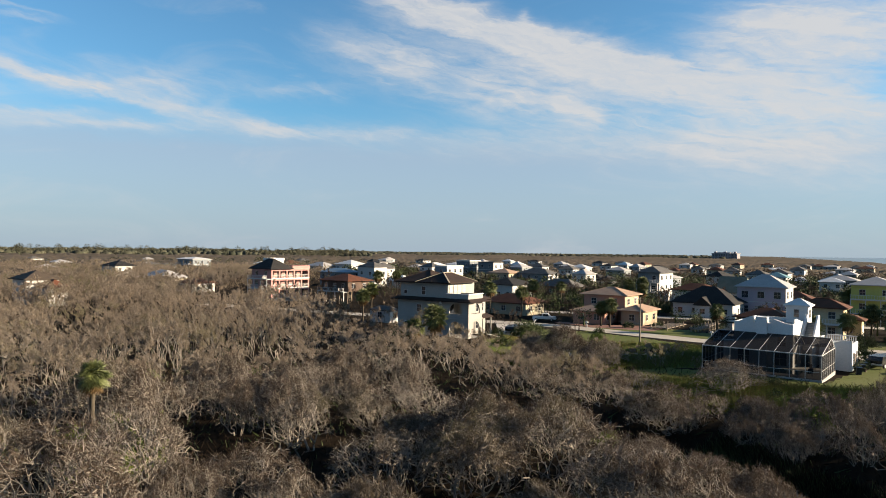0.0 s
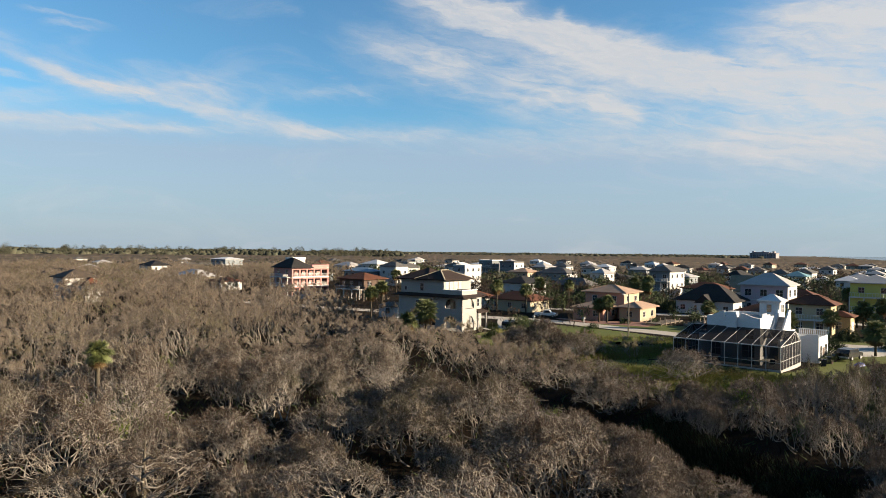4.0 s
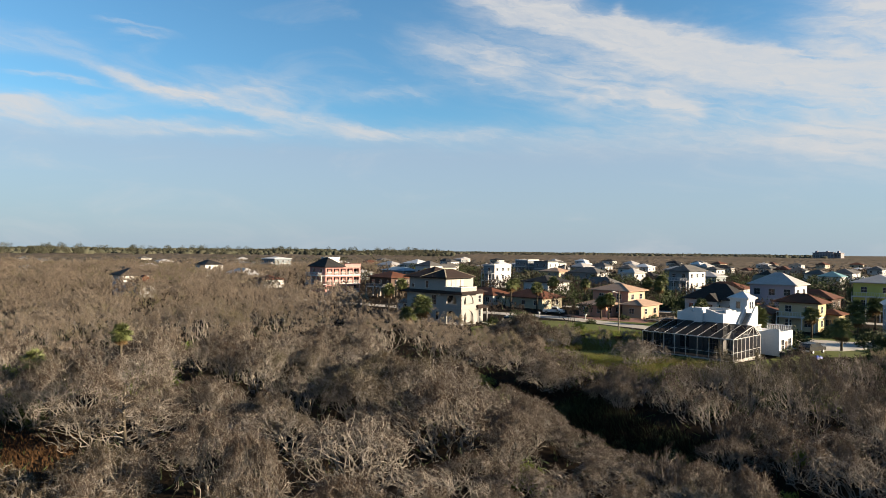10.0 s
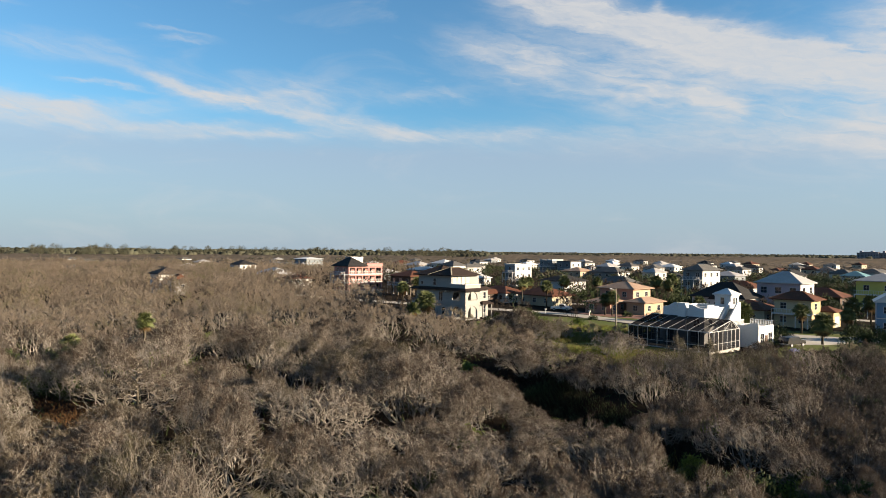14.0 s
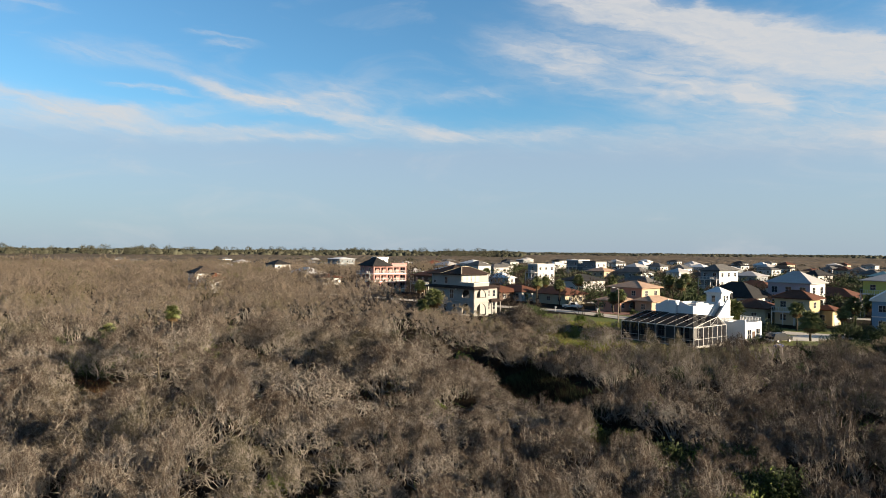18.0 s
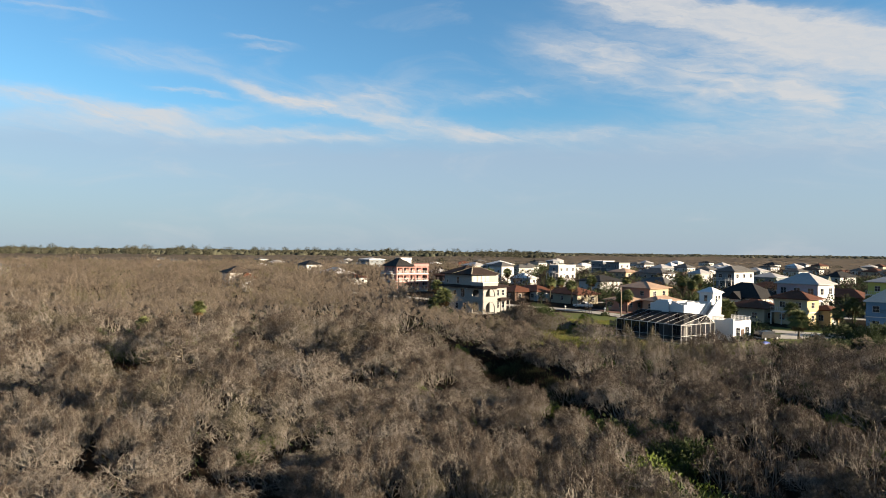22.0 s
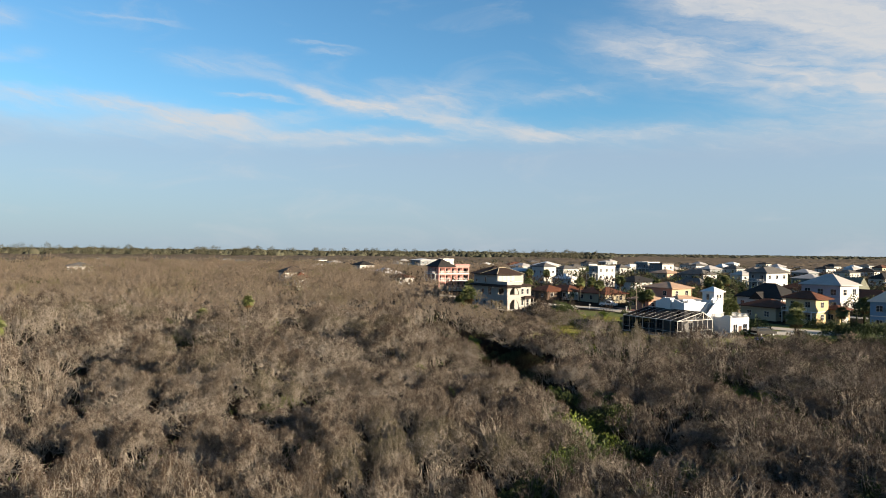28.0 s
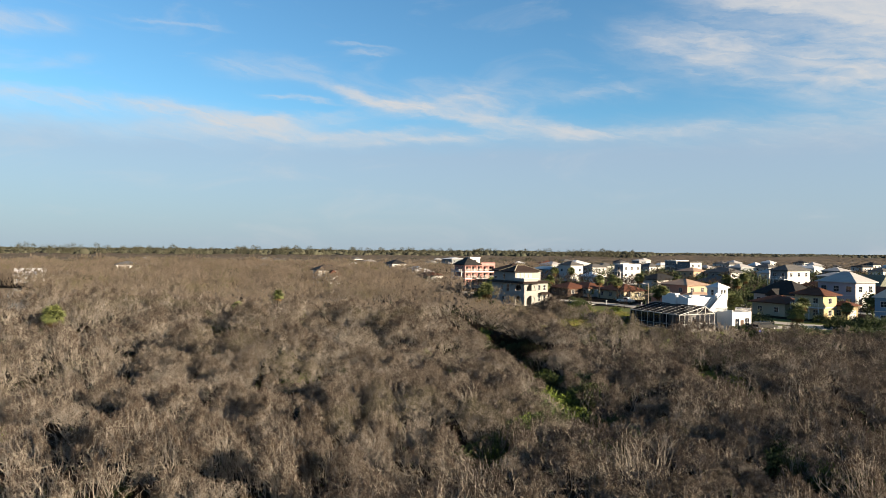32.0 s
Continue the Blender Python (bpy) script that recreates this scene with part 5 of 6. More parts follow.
def thin_out(x, y, reach, seed):
    """Keeps places in random order that stay clear of those kept before."""
    cell, chosen, grid = 4.0, [], {}
    for i in np.random.RandomState(seed).permutation(len(x)):
        cx, cy = int(x[i] // cell), int(y[i] // cell)
        near = [j for a in (-1, 0, 1) for b in (-1, 0, 1) for j in grid.get((cx + a, cy + b), ())]
        if all((x[i] - x[j]) ** 2 + (y[i] - y[j]) ** 2 > (reach[i] + reach[j]) ** 2 for j in near):
            chosen.append(i)
            grid.setdefault((cx, cy), []).append(i)
    return np.array(sorted(chosen))


chosen = thin_out(X, Y, SPREAD * np.where(Y < 25, 1.72, np.where(Y < 72, 1.85, 1.6)), 5)
X, Y, SPREAD = X[chosen], Y[chosen], SPREAD[chosen]
S = tree_size(X, Y) * (0.55 + 0.45 * SPREAD / tree_spread(X, Y)) * rng.uniform(0.9, 1.1, len(X))
# the single trees stand on the stretch of wood beneath and just ahead of the flight
rank = np.where((Y > -40), np.minimum(np.hypot(X + 25, Y - 45), np.hypot(X - 5, Y - 5)), 1e6)
order = np.argsort(rank)
near_ids, far_ids = order[:300], order[300:]
NEAR = []
for k in range(8):
    wood, fine = bare_tree(100 + k, 7 + k % 3, 4, 4, 25 if k % 4 else 12, 0.0098, 1.1 if k % 4 else 1.3, 4, 7, (-0.6, 0.0, 0.3, -0.5)[k % 4], 2, fourths=2)
    NEAR.append((tri_mesh("limbs", *wood, LIMB), tri_mesh("twigs", *fine, TWIG)))
LABELS = ("bare wind-shorn oak with pale gnarled limbs", "leafless scrub oak with a dense twiggy dome", "bare grey-brown oak in the coastal thicket", "low leafless oak with spreading pale limbs")
for i in near_ids:
    k = int(rng.randint(8))
    t = thing("bare_oak", LABELS[k % 4], "tree", X[i], Y[i], gz(X[i], Y[i]) - 0.1, rng.uniform(-50, 50), "bare oaks of the thicket")
    s = S[i]
    t.scale = (SPREAD[i] * rng.uniform(0.92, 1.1), SPREAD[i] * rng.uniform(0.92, 1.1), s)
    part("trunk", NEAR[k][0], None, t)
    part("crown", NEAR[k][1], None, t)


def plant_all(name, ids, variants, material_pairs, label, X, Y, S, category="trees"):
    """Joins many plants into one object for each of the two materials."""
    for half in (0, 1):
        V, T, n = [], [], 0
        for i in ids:
            r = np.random.RandomState(int(i) * 7 + 5)
            v, t = variants[r.randint(len(variants))][half]
            a = r.uniform(-0.9, 0.9)
            c, s = math.cos(a), math.sin(a)
            q = v * np.array([SPREAD[i] * r.uniform(0.9, 1.12), SPREAD[i] * r.uniform(0.9, 1.12), S[i]])
            V.append(np.stack([q[:, 0] * c - q[:, 1] * s + X[i], q[:, 0] * s + q[:, 1] * c + Y[i], q[:, 2] + GZ[i] - 0.1], 1))
            T.append(t + n)
            n += len(v)
        tagged(new(name, tri_mesh(name, np.concatenate(V), np.concatenate(T), material_pairs[half])), label, category, kind="stuff")


east_x, east_y, east_rng = scatter(22, 4, 112, -60, 80, 2.3)
extra = (tree_size(east_x, east_y) < 0.82) & clear_of(east_x, east_y, 0.2) & ~inside(MARSH, east_x, east_y) & ~inside(TOWN, east_x, east_y)
extra &= ~inside(CLEARING, east_x, east_y) & ~inside(HOLLOW, east_x, east_y) & ~inside([(44, 80), (58, 78), (64, 88), (48, 90)], east_x, east_y)
extra &= (off_line(TRAIL_A, east_x, east_y) > np.where(east_y > 38, 3.0, np.where(east_y > 24, 0.3, 1.9))) & (off_line(TRAIL_B, east_x, east_y) > 2.2) & seen(east_x, east_y) & (east_rng.uniform(size=len(east_x)) < 0.82)
first_extra = len(X)
X, Y = np.concatenate([X, east_x[extra]]), np.concatenate([Y, east_y[extra]])
S = np.concatenate([S, east_rng.uniform(0.42, 0.9, extra.sum()) * np.where(east_y[extra] > 48, 0.75, 1.0) * (1 + 0.3 * waves(east_x[extra], east_y[extra], 11, 77))])
SPREAD = np.concatenate([SPREAD, S[first_extra:]])
GZ = ground_z(X, Y)
MID = [bare_tree(200 + k, 6, 4, 3, 26 if k % 3 else 13, 0.0125, 1.05 if k % 3 else 1.3, 3, 4, (-0.5, 0.25, 0.0)[k % 3], 2, fourths=1) for k in range(6)]
wedge = seen(X, Y)
mid_ids = [i for i in far_ids if Y[i] < 72 and wedge[i]]
rest_ids = [i for i in far_ids if Y[i] >= 72 and wedge[i]]
out_ids = [i for i in far_ids if not wedge[i]]
LOW = [bare_tree(300 + k, 5, 3, 3, 48, 0.018, 0.9, 3, 3, 0.0, 3, False) for k in range(6)]
FAR = [bare_tree(400 + k, 5, 2, 2, 48, 0.030, 1.0, 3, 3, 0.0, 0, False, 0.85) for k in range(6)]
OUTER = [bare_tree(450 + k, 5, 2, 2, 28, 0.045, 1.0, 3, 3, 0.0, 0, False) for k in range(6)]
SCRUB = [bare_tree(350 + k, 5, 3, 3, 40, 0.017, 1.05, 3, 3, 0.1, 2, True) for k in range(6)]
THICKET = "dense thicket of bare grey-brown scrub oaks"
plant_all("oak_thicket", mid_ids, MID, (LIMB, TWIG), THICKET, X, Y, S)
plant_all("oak_thicket", rest_ids, LOW, (LIMB, PALEDTWIG), THICKET, X, Y, S)
plant_all("scrub_thicket", range(first_extra, len(X)), SCRUB, (LIMB, TWIG_GREY), "low grey salt-pruned scrub thicket", X, Y, S)
plant_all("oak_thicket", out_ids, OUTER, (LIMB, TWIG), THICKET, X, Y, S)

# undergrowth
r = np.random.RandomState(44)
ux, uy = r.uniform(-110, 100, 90000), r.uniform(-66, 125, 90000)
ok = seen(ux, uy) & clear_of(ux, uy, 0) & ~inside(MARSH, ux, uy) & ~inside(TOWN, ux, uy)
ux, uy = ux[ok], uy[ok]
ub = np.stack([ux, uy, ground_z(ux, uy) - 0.1], 1)
ut = ub + np.stack([r.normal(0, 0.45, len(ux)), r.normal(0, 0.45, len(ux)), r.uniform(0.25, 0.9, len(ux))], 1)
half = r.uniform(size=len(ux)) < 0.25
tagged(new("undergrowth", tri_mesh("undergrowth", *spikes(ub[~half], ut[~half], np.full(((~half).sum(), 1), 0.06)), BRUSH)), "dry brown undergrowth darkened like shade beneath the oaks", "undergrowth", kind="stuff")
tagged(new("undergrowth", tri_mesh("undergrowth", *spikes(ub[half], ut[half], np.full((half.sum(), 1), 0.08)), LEAF)), "dark green undergrowth beneath the oaks", "undergrowth", kind="stuff")

for line, seed in ((TRAIL_A, 45), (TRAIL_B, 46)):
    r = np.random.RandomState(seed)
    f = r.uniform(0, len(line) - 1.001, 9000)
    P = np.array(line, float)
    i = f.astype(int)
    q = P[i] + (P[i + 1] - P[i]) * (f - i)[:, None] + r.normal(0, 1.9, (len(f), 2))
    ub = np.stack([q[:, 0], q[:, 1], ground_z(q[:, 0], q[:, 1]) - 0.1], 1)
    ut = ub + np.stack([r.normal(0, 0.4, len(f)), r.normal(0, 0.4, len(f)), r.uniform(0.3, 1.2, len(f))], 1)
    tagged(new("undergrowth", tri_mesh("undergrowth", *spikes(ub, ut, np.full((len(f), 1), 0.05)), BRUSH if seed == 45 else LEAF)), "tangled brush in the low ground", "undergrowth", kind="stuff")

# woods farther out
X, Y, rng = scatter(33, -420, 330, 40, 480, 5.6)
keep = ((X < -150) | (X > 110) | (Y > 130)) & (np.abs(np.degrees(np.arctan2(X, Y + 40)) + 2) < 52) & clear_of(X, Y, 0.5)
keep &= ~inside(TOWN, X, Y) | (rng.uniform(size=len(X)) < 0.30)
X, Y = X[keep], Y[keep]
S = (1.0 + 0.3 * waves(X, Y, 45, 5)) * rng.uniform(0.7, 1.3, len(X)) * np.where(inside(TOWN, X, Y), 1.05, 1.05)
S = S * np.where(X < -25, 1.42, 1.2)
SPREAD = S
GZ = ground_z(X, Y)
in_town = inside(TOWN, X, Y)
plant_all("town_trees", np.nonzero(in_town)[0], FAR, (TWIG_GREY, TWIG_GREY), "bare dark trees between the houses", X, Y, S)
# the far wood takes the twig colour paled for distance
plant_all("far_wood", np.nonzero(~in_town)[0], FAR, (PALEDTWIG, PALEDTWIG), "brown leafless wood between far houses", X, Y, S)


def tuft_wood(name, count, seed, dmin, dmax, a0, a1, size, material, label, twigs=9, stiff=1.0):
    """Far woods: tufts of a few broad strokes."""
    r = np.random.RandomState(seed)
    az, dd = np.radians(r.uniform(a0, a1, count)), np.sqrt(r.uniform(dmin ** 2, dmax ** 2, count))
    x, y = dd * np.sin(az), dd * np.cos(az)
    ok = ~inside(LAKE, x, y) & (y < 4600)
    ok &= (x - 350) * 4184 - (y - 146) * 2720 < 0
    for a, b, q in FOOT:
        ok &= np.hypot(x - a, y - b) > q + 1
    x, y, dd = x[ok], y[ok], dd[ok]
    n = len(x)
    s = size * r.uniform(0.6, 1.4, n) * (1 + 0.3 * waves(x, y, 300, seed))
    w = np.repeat(np.arange(n), twigs)
    st = np.stack([x[w], y[w], np.full(len(w), -1.4)], 1) + r.normal(0, 0.45, (len(w), 3)) * s[w][:, None] * np.array([1, 1, 0])
    hgt = r.uniform(0.45, 1.0, len(w)) * s[w] * stiff
    tip = st + np.stack([r.normal(0, 0.35, len(w)) * s[w], r.normal(0, 0.35, len(w)) * s[w], hgt], 1)
    mesh = tri_mesh(name, *slivers(st, tip, (0.055 * s[w])[:, None], seed), material)
    return tagged(new(name, mesh), label, "woods", kind="stuff")


def lump_wood(name, count, seed, dmin, dmax, a0, a1, size, material, label, tall=1.0):
    """Far canopy: low ragged mounds, one for each crown."""
    r = np.random.RandomState(seed)
    az, dd = np.radians(r.uniform(a0, a1, count)), np.sqrt(r.uniform(dmin ** 2, dmax ** 2, count))
    x, y = dd * np.sin(az), dd * np.cos(az)
    ok = ~inside(LAKE, x, y) & (y < 4600) & ((x - 350) * 4184 - (y - 146) * 2720 < 0)
    for a, b, q in FOOT:
        ok &= np.hypot(x - a, y - b) > q + size * 0.6
    x, y = x[ok], y[ok]
    n = len(x)
    s = size * r.uniform(0.6, 1.35, n) * (1 + 0.3 * waves(x, y, 300, seed))
    ang = np.arange(7) * 2 * np.pi / 7
    rings = [(1.0, 0.0), (0.95, 0.55), (0.55, 0.92)]
    V = np.empty((n, 22, 3))
    for k, (w, h) in enumerate(rings):
        j = r.uniform(0.65, 1.3, (n, 7))
        V[:, k * 7:k * 7 + 7, 0] = np.cos(ang) * w * j * s[:, None]
        V[:, k * 7:k * 7 + 7, 1] = np.sin(ang) * w * j * s[:, None]
        V[:, k * 7:k * 7 + 7, 2] = h * r.uniform(0.7, 1.25, (n, 7)) * s[:, None] * 0.6 * tall
    V[:, 21] = np.stack([r.normal(0, 0.2, n) * s, r.normal(0, 0.2, n) * s, s * r.uniform(0.8, 1.15, n) * 0.64 * tall], 1)
    V += np.stack([x, y, np.full(n, -1.6)], 1)[:, None]
    T = []
    for k in range(2):
        for i in range(7):
            a, b = k * 7 + i, k * 7 + (i + 1) % 7
            T += [(a, b, b + 7), (a, b + 7, a + 7)]
    T += [(14 + i, 14 + (i + 1) % 7, 21) for i in range(7)]
    T = (np.array(T)[None] + 22 * np.arange(n)[:, None, None]).reshape(-1, 3)
    return tagged(new(name, tri_mesh(name, V.reshape(-1, 3), T, material, True)), label, "woods", kind="stuff")


tuft_wood("distant_wood", 9000, 67, 400, 1150, -56, 52, 4.2, PALEDTWIG, "brown bare treetops in the distance", 22, 0.75)
def fuzzy_wood(name, count, seed, dmin, dmax, a0, a1, spread, height, blades_each, material, label):
    """Far evergreen crowns on trunks: each a ragged dome of leafy strokes."""
    r = np.random.RandomState(seed)
    az, dd = np.radians(r.uniform(a0, a1, count)), np.sqrt(r.uniform(dmin ** 2, dmax ** 2, count))
    x, y = dd * np.sin(az), dd * np.cos(az)
    ok = ~inside(LAKE, x, y) & (y < 4600) & ((x - 350) * 4184 - (y - 146) * 2720 < 0) & (waves(x, y, 500, seed) > r.uniform(-1.3, 0.6, count))
    ok &= (off_line(ROAD, x, y) > 4.5) & (off_line(ROAD_TWO, x, y) > 4.2) & ~inside(CANAL, x, y)
    for a, b, q in FOOT:
        ok &= np.hypot(x - a, y - b) > q + spread * 0.6
    x, y = x[ok], y[ok]
    n = len(x)
    s = r.uniform(0.65, 1.25, n) * (1 + 0.18 * waves(x, y, 160, seed + 1))
    w = np.repeat(np.arange(n), blades_each)
    m = len(w)
    d = r.normal(0, 1, (m, 3))
    d /= np.linalg.norm(d, axis=1, keepdims=True)
    st = d * np.array([spread, spread, height * 0.36]) * (r.uniform(0.4, 1.0, (m, 1)) * s[w][:, None])
    st = st + np.stack([x[w], y[w], -1.2 + height * 0.6 * s[w]], 1)
    way = d + r.normal(0, 0.7, (m, 3))
    tip = st + way * (0.13 * spread * s[w])[:, None]
    stem_base = np.stack([x, y, np.full(n, -1.4)], 1)
    stem_tip = np.stack([x, y, -1.2 + height * 0.7 * s], 1)
    V, T = join(slivers(st, tip, (0.075 * spread * s[w])[:, None], seed), spikes(stem_base, stem_tip, np.full((n, 1), spread * 0.12)))
    return tagged(new(name, tri_mesh(name, V, T, material)), label, "woods", kind="stuff")


def far_canopy():
    """The unbroken bare wood beyond the town: one rolling, ragged sheet of treetops."""
    r = np.random.RandomState(62)
    az = np.radians(np.arange(-58, 52, 0.13))
    dd = 400 * 1.0125 ** np.arange(182)
    A, D = np.meshgrid(az, dd)
    A, D = A + np.radians(r.uniform(-0.05, 0.05, A.shape)), D * (1 + r.uniform(-0.004, 0.004, D.shape))
    X, Y = D * np.sin(A), D * np.cos(A)
    Z = -1.2 + 3.1 + 0.7 * waves(X, Y, 90, 13) + r.normal(0, 0.32, X.shape) + np.clip((D - 900) / 500, 0, 1) * 2.0
    Z = np.where(D < 404, -2.0, Z)
    nx = len(az)
    i, j = np.meshgrid(np.arange(nx - 1), np.arange(len(dd) - 1))
    a = (j * nx + i).ravel()
    tris = np.concatenate([np.stack([a, a + 1, a + nx + 1], 1), np.stack([a, a + nx + 1, a + nx], 1)])
    P = np.stack([X.ravel(), Y.ravel(), Z.ravel()], 1)
    c = P[tris].mean(1)
    x, y = c[:, 0], c[:, 1]
    ok = ((x - 330) * 4184 - (y - 146) * 2720 < 0) & (y < 4300)
    for a0, b0, q in FOOT:
        ok &= np.hypot(x - a0, y - b0) > q
    tagged(new("distant_wood", tri_mesh("distant_wood", P, tris[ok], HAZELUMP, True)), "brown leafless wood reaching to the horizon", "woods", kind="stuff")


far_canopy()
lump_wood("distant_green_wood", 14000, 63, 1200, 2600, -58, 3, 6.0, HAZEGREEN, "dark green oaks and pines along the horizon", 2.1)
lump_wood("distant_green_wood", 11000, 64, 1700, 3800, -4, 33, 6.0, HAZEGREEN, "dark green treeline on the horizon", 1.6)
fuzzy_wood("distant_green_wood", 800, 70, 1050, 1500, -58, 2, 4.6, 17.0, 260, HAZEGREEN, "tall dark green trees along the skyline")
fuzzy_wood("town_evergreens", 2300, 68, 150, 520, -2, 46, 2.3, 5.4, 150, LEAF, "dark evergreen trees in the town gardens")
fuzzy_wood("distant_green_wood", 420, 66, 260, 800, -50, 42, 3.4, 5.2, 130, HAZEGREEN, "dark green evergreen crowns among bare woods")
fuzzy_wood("town_evergreens", 900, 78, 140, 300, 8, 38, 2.1, 4.6, 150, LEAF, "dark evergreen shrubs and palms between the houses")
tuft_wood("town_green", 1000, 65, 175, 520, 8, 44, 3.2, LEAF, "green garden shrubs between the houses", 60)


# ---- palms ----


def frond_mesh(seed, count, length, droop, material, lift=0.0):
    """A head of fan fronds: each a stalk with a spread of blades."""
    r = np.random.RandomState(seed)
    base, tip, wid = [], [], []
    for i in range(count):
        a, e = r.uniform(0, 2 * np.pi), r.uniform(*droop)
        d = np.array([math.cos(a) * math.cos(e), math.sin(a) * math.cos(e), math.sin(e)])
        side = np.array([-math.sin(a), math.cos(a), 0])
        up = np.cross(d, side)
        stalk = d * length * r.uniform(0.35, 0.6)
        base.append(np.zeros(3)), tip.append(stalk), wid.append(0.035)
        for k in range(17):
            f = -1.35 + 2.7 * k / 16
            b = d * math.cos(f) + side * math.sin(f) - np.array([0, 0, 0.28 + 0.2 * abs(f)])
            base.append(stalk * 0.96), tip.append(stalk + b * length * 0.62 * r.uniform(0.8, 1.1)), wid.append(0.05)
    V, T = spikes(np.array(base) + np.array([0, 0, lift]), np.array(tip) + np.array([0, 0, lift]), np.array(wid)[:, None])
    return tri_mesh("fronds", V, T, material)


PALMS = []
for k in range(4):
    PALMS.append((frond_mesh(500 + k, 78, 1.35, (-0.75, 1.45), FROND), frond_mesh(520 + k, 16, 1.3, (-1.4, -0.8), DEADFROND, -0.15)))


def palm(x, y, top, scale=1.0, k=0, label="green cabbage palm with a skirt of dead fronds"):
    """A cabbage palm whose crown's heart is at height top."""
    z = gz(x, y)
    t = thing("palm_tree", label, "palm tree", x, y, z, 37.0 * k, "cabbage palms")
    h = max(0.6, top - z)
    s = Solid().tube([(0, 0, -0.3), (0.05, 0.02, h * 0.4), (0.02, 0.06, h * 0.75), (0, 0, h)], [0.22, 0.17, 0.17, 0.24], 8)
    part("trunk", s, PALMTRUNK, t, smooth=True)
    a = part("crown", PALMS[k % 4][0], None, t)
    b = part("dead_skirt", PALMS[k % 4][1], None, t, "brown dead fronds")
    a.matrix_basis = Matrix.Translation((0, 0, h)) @ Matrix.Scale(scale, 4)
    b.matrix_basis = Matrix.Translation((0, 0, h)) @ Matrix.Scale(scale, 4)


PALM_AT = [(-11.5, 103.4, 5.2, 1.5), (-14.0, 106.5, 3.2, 1.2), (-43.4, 56.0, 5.9, 0.85), (-50.5, 53.0, 3.6, 0.9), (-72.0, 30.5, 3.4, 1.45),
           (45.4, 97.8, 3.9, 1.75), (57, 92, 2.7, 1.5), (81, 123.8, 3.4, 1.5), (62, 108.5, 3.4, 1.2), (80, 108, 3.5, 1.4), (84, 122, 4.2, 1.4), (71, 108.5, 2.6, 1.1),
           (33, 141.5, 3.6, 1.3), (31.5, 142.5, 3.0, 1.2), (-2, 150, 4.5, 1.4), (-16, 165, 5.5, 1.4), (-19, 150, 5, 1.3), (14, 170, 5.5, 1.4), (20, 163, 5, 1.3),
           (27, 176, 6, 1.4), (55, 178, 6, 1.4), (58, 176, 5, 1.3), (61, 182, 6.5, 1.4), (49, 127, 3.6, 1.2), (97, 148, 5, 1.4), (102, 152, 5.5, 1.3), (18, 187, 5, 1.3), (40, 190, 5, 1.3), (-8, 240, 6, 1.5), (-1, 245, 6, 1.4), (-4, 185, 4.6, 1.3)]
for k, (x, y, top, sc) in enumerate(PALM_AT):
    palm(x, y, top, sc, k)


# ---- evergreen shrubs, marsh and lawn ----


def leaf_clump(seed, n, rx, rz, size):
    """A ragged mound of small leaf blades."""
    r = np.random.RandomState(seed)
    d = r.normal(0, 1, (n, 3))
    d /= np.linalg.norm(d, axis=1, keepdims=True)
    d[:, 2] = np.abs(d[:, 2])
    lump = 1 + 0.28 * np.sin(d[:, 0] * 5 + seed) * np.cos(d[:, 1] * 4 + seed * 2)
    st = d * np.array([rx, rx, rz]) * lump[:, None] * r.uniform(0.55, 1.0, (n, 1))
    way = d + r.normal(0, 0.6, (n, 3))
    way /= np.linalg.norm(way, axis=1, keepdims=True)
    return spikes(st, st + way * size * r.uniform(0.6, 1.4, (n, 1)), np.full((n, 1), size * 0.3))


SHRUBS = [leaf_clump(600 + k, 1100, 1.25, 1.35, 0.15) for k in range(4)]
shrub_meshes = {m.name: [tri_mesh("foliage", *SHRUBS[k], m) for k in range(4)] for m in (LEAF, BRIGHTLEAF)}


def shrub(x, y, s, bright, k):
    t = thing("evergreen_shrub", "bright green leafy shrub" if bright else "dark green evergreen shrub", "shrub", x, y, gz(x, y), 50.0 * k, "evergreen shrubs")
    t.scale = (s, s, s)
    part("foliage", shrub_meshes[(BRIGHTLEAF if bright else LEAF).name][k % 4], None, t)
    part("stem", Solid().tube([(0, 0, -0.2), (0.05, 0, 0.5), (0, 0.05, 1.0)], [0.08, 0.06, 0.03], 5), LIMB, t)


shrub_rng = random.Random(7)
for line, n in ((TRAIL_A[3:], 44), (TRAIL_A[:4], 8), (TRAIL_B, 18)):
    for k in range(n):
        f = shrub_rng.random() * (len(line) - 1)
        (x0, y0), (x1, y1) = line[int(f)], line[int(f) + 1]
        shrub(x0 + (x1 - x0) * (f % 1) + shrub_rng.uniform(-2.4, 2.4), y0 + (y1 - y0) * (f % 1) + shrub_rng.uniform(-2, 2), shrub_rng.uniform(0.5, 1.25), shrub_rng.random() < 0.5, k)
for k in range(34):
    shrub(shrub_rng.uniform(11.0, 20), shrub_rng.uniform(0, 22), shrub_rng.uniform(1.0, 2.0), shrub_rng.random() < 0.3, k)
low_rng = random.Random(19)
for k in range(26):
    f = low_rng.random()
    shrub(11.2 + 6 * f + low_rng.uniform(-1.6, 1.6), -15 + 17 * f, low_rng.uniform(0.7, 1.4), low_rng.random() < 0.25, k)
for k in range(8):
    shrub(low_rng.uniform(33, 36.5), low_rng.uniform(-13, -6), low_rng.uniform(0.8, 1.4), low_rng.random() < 0.4, k)
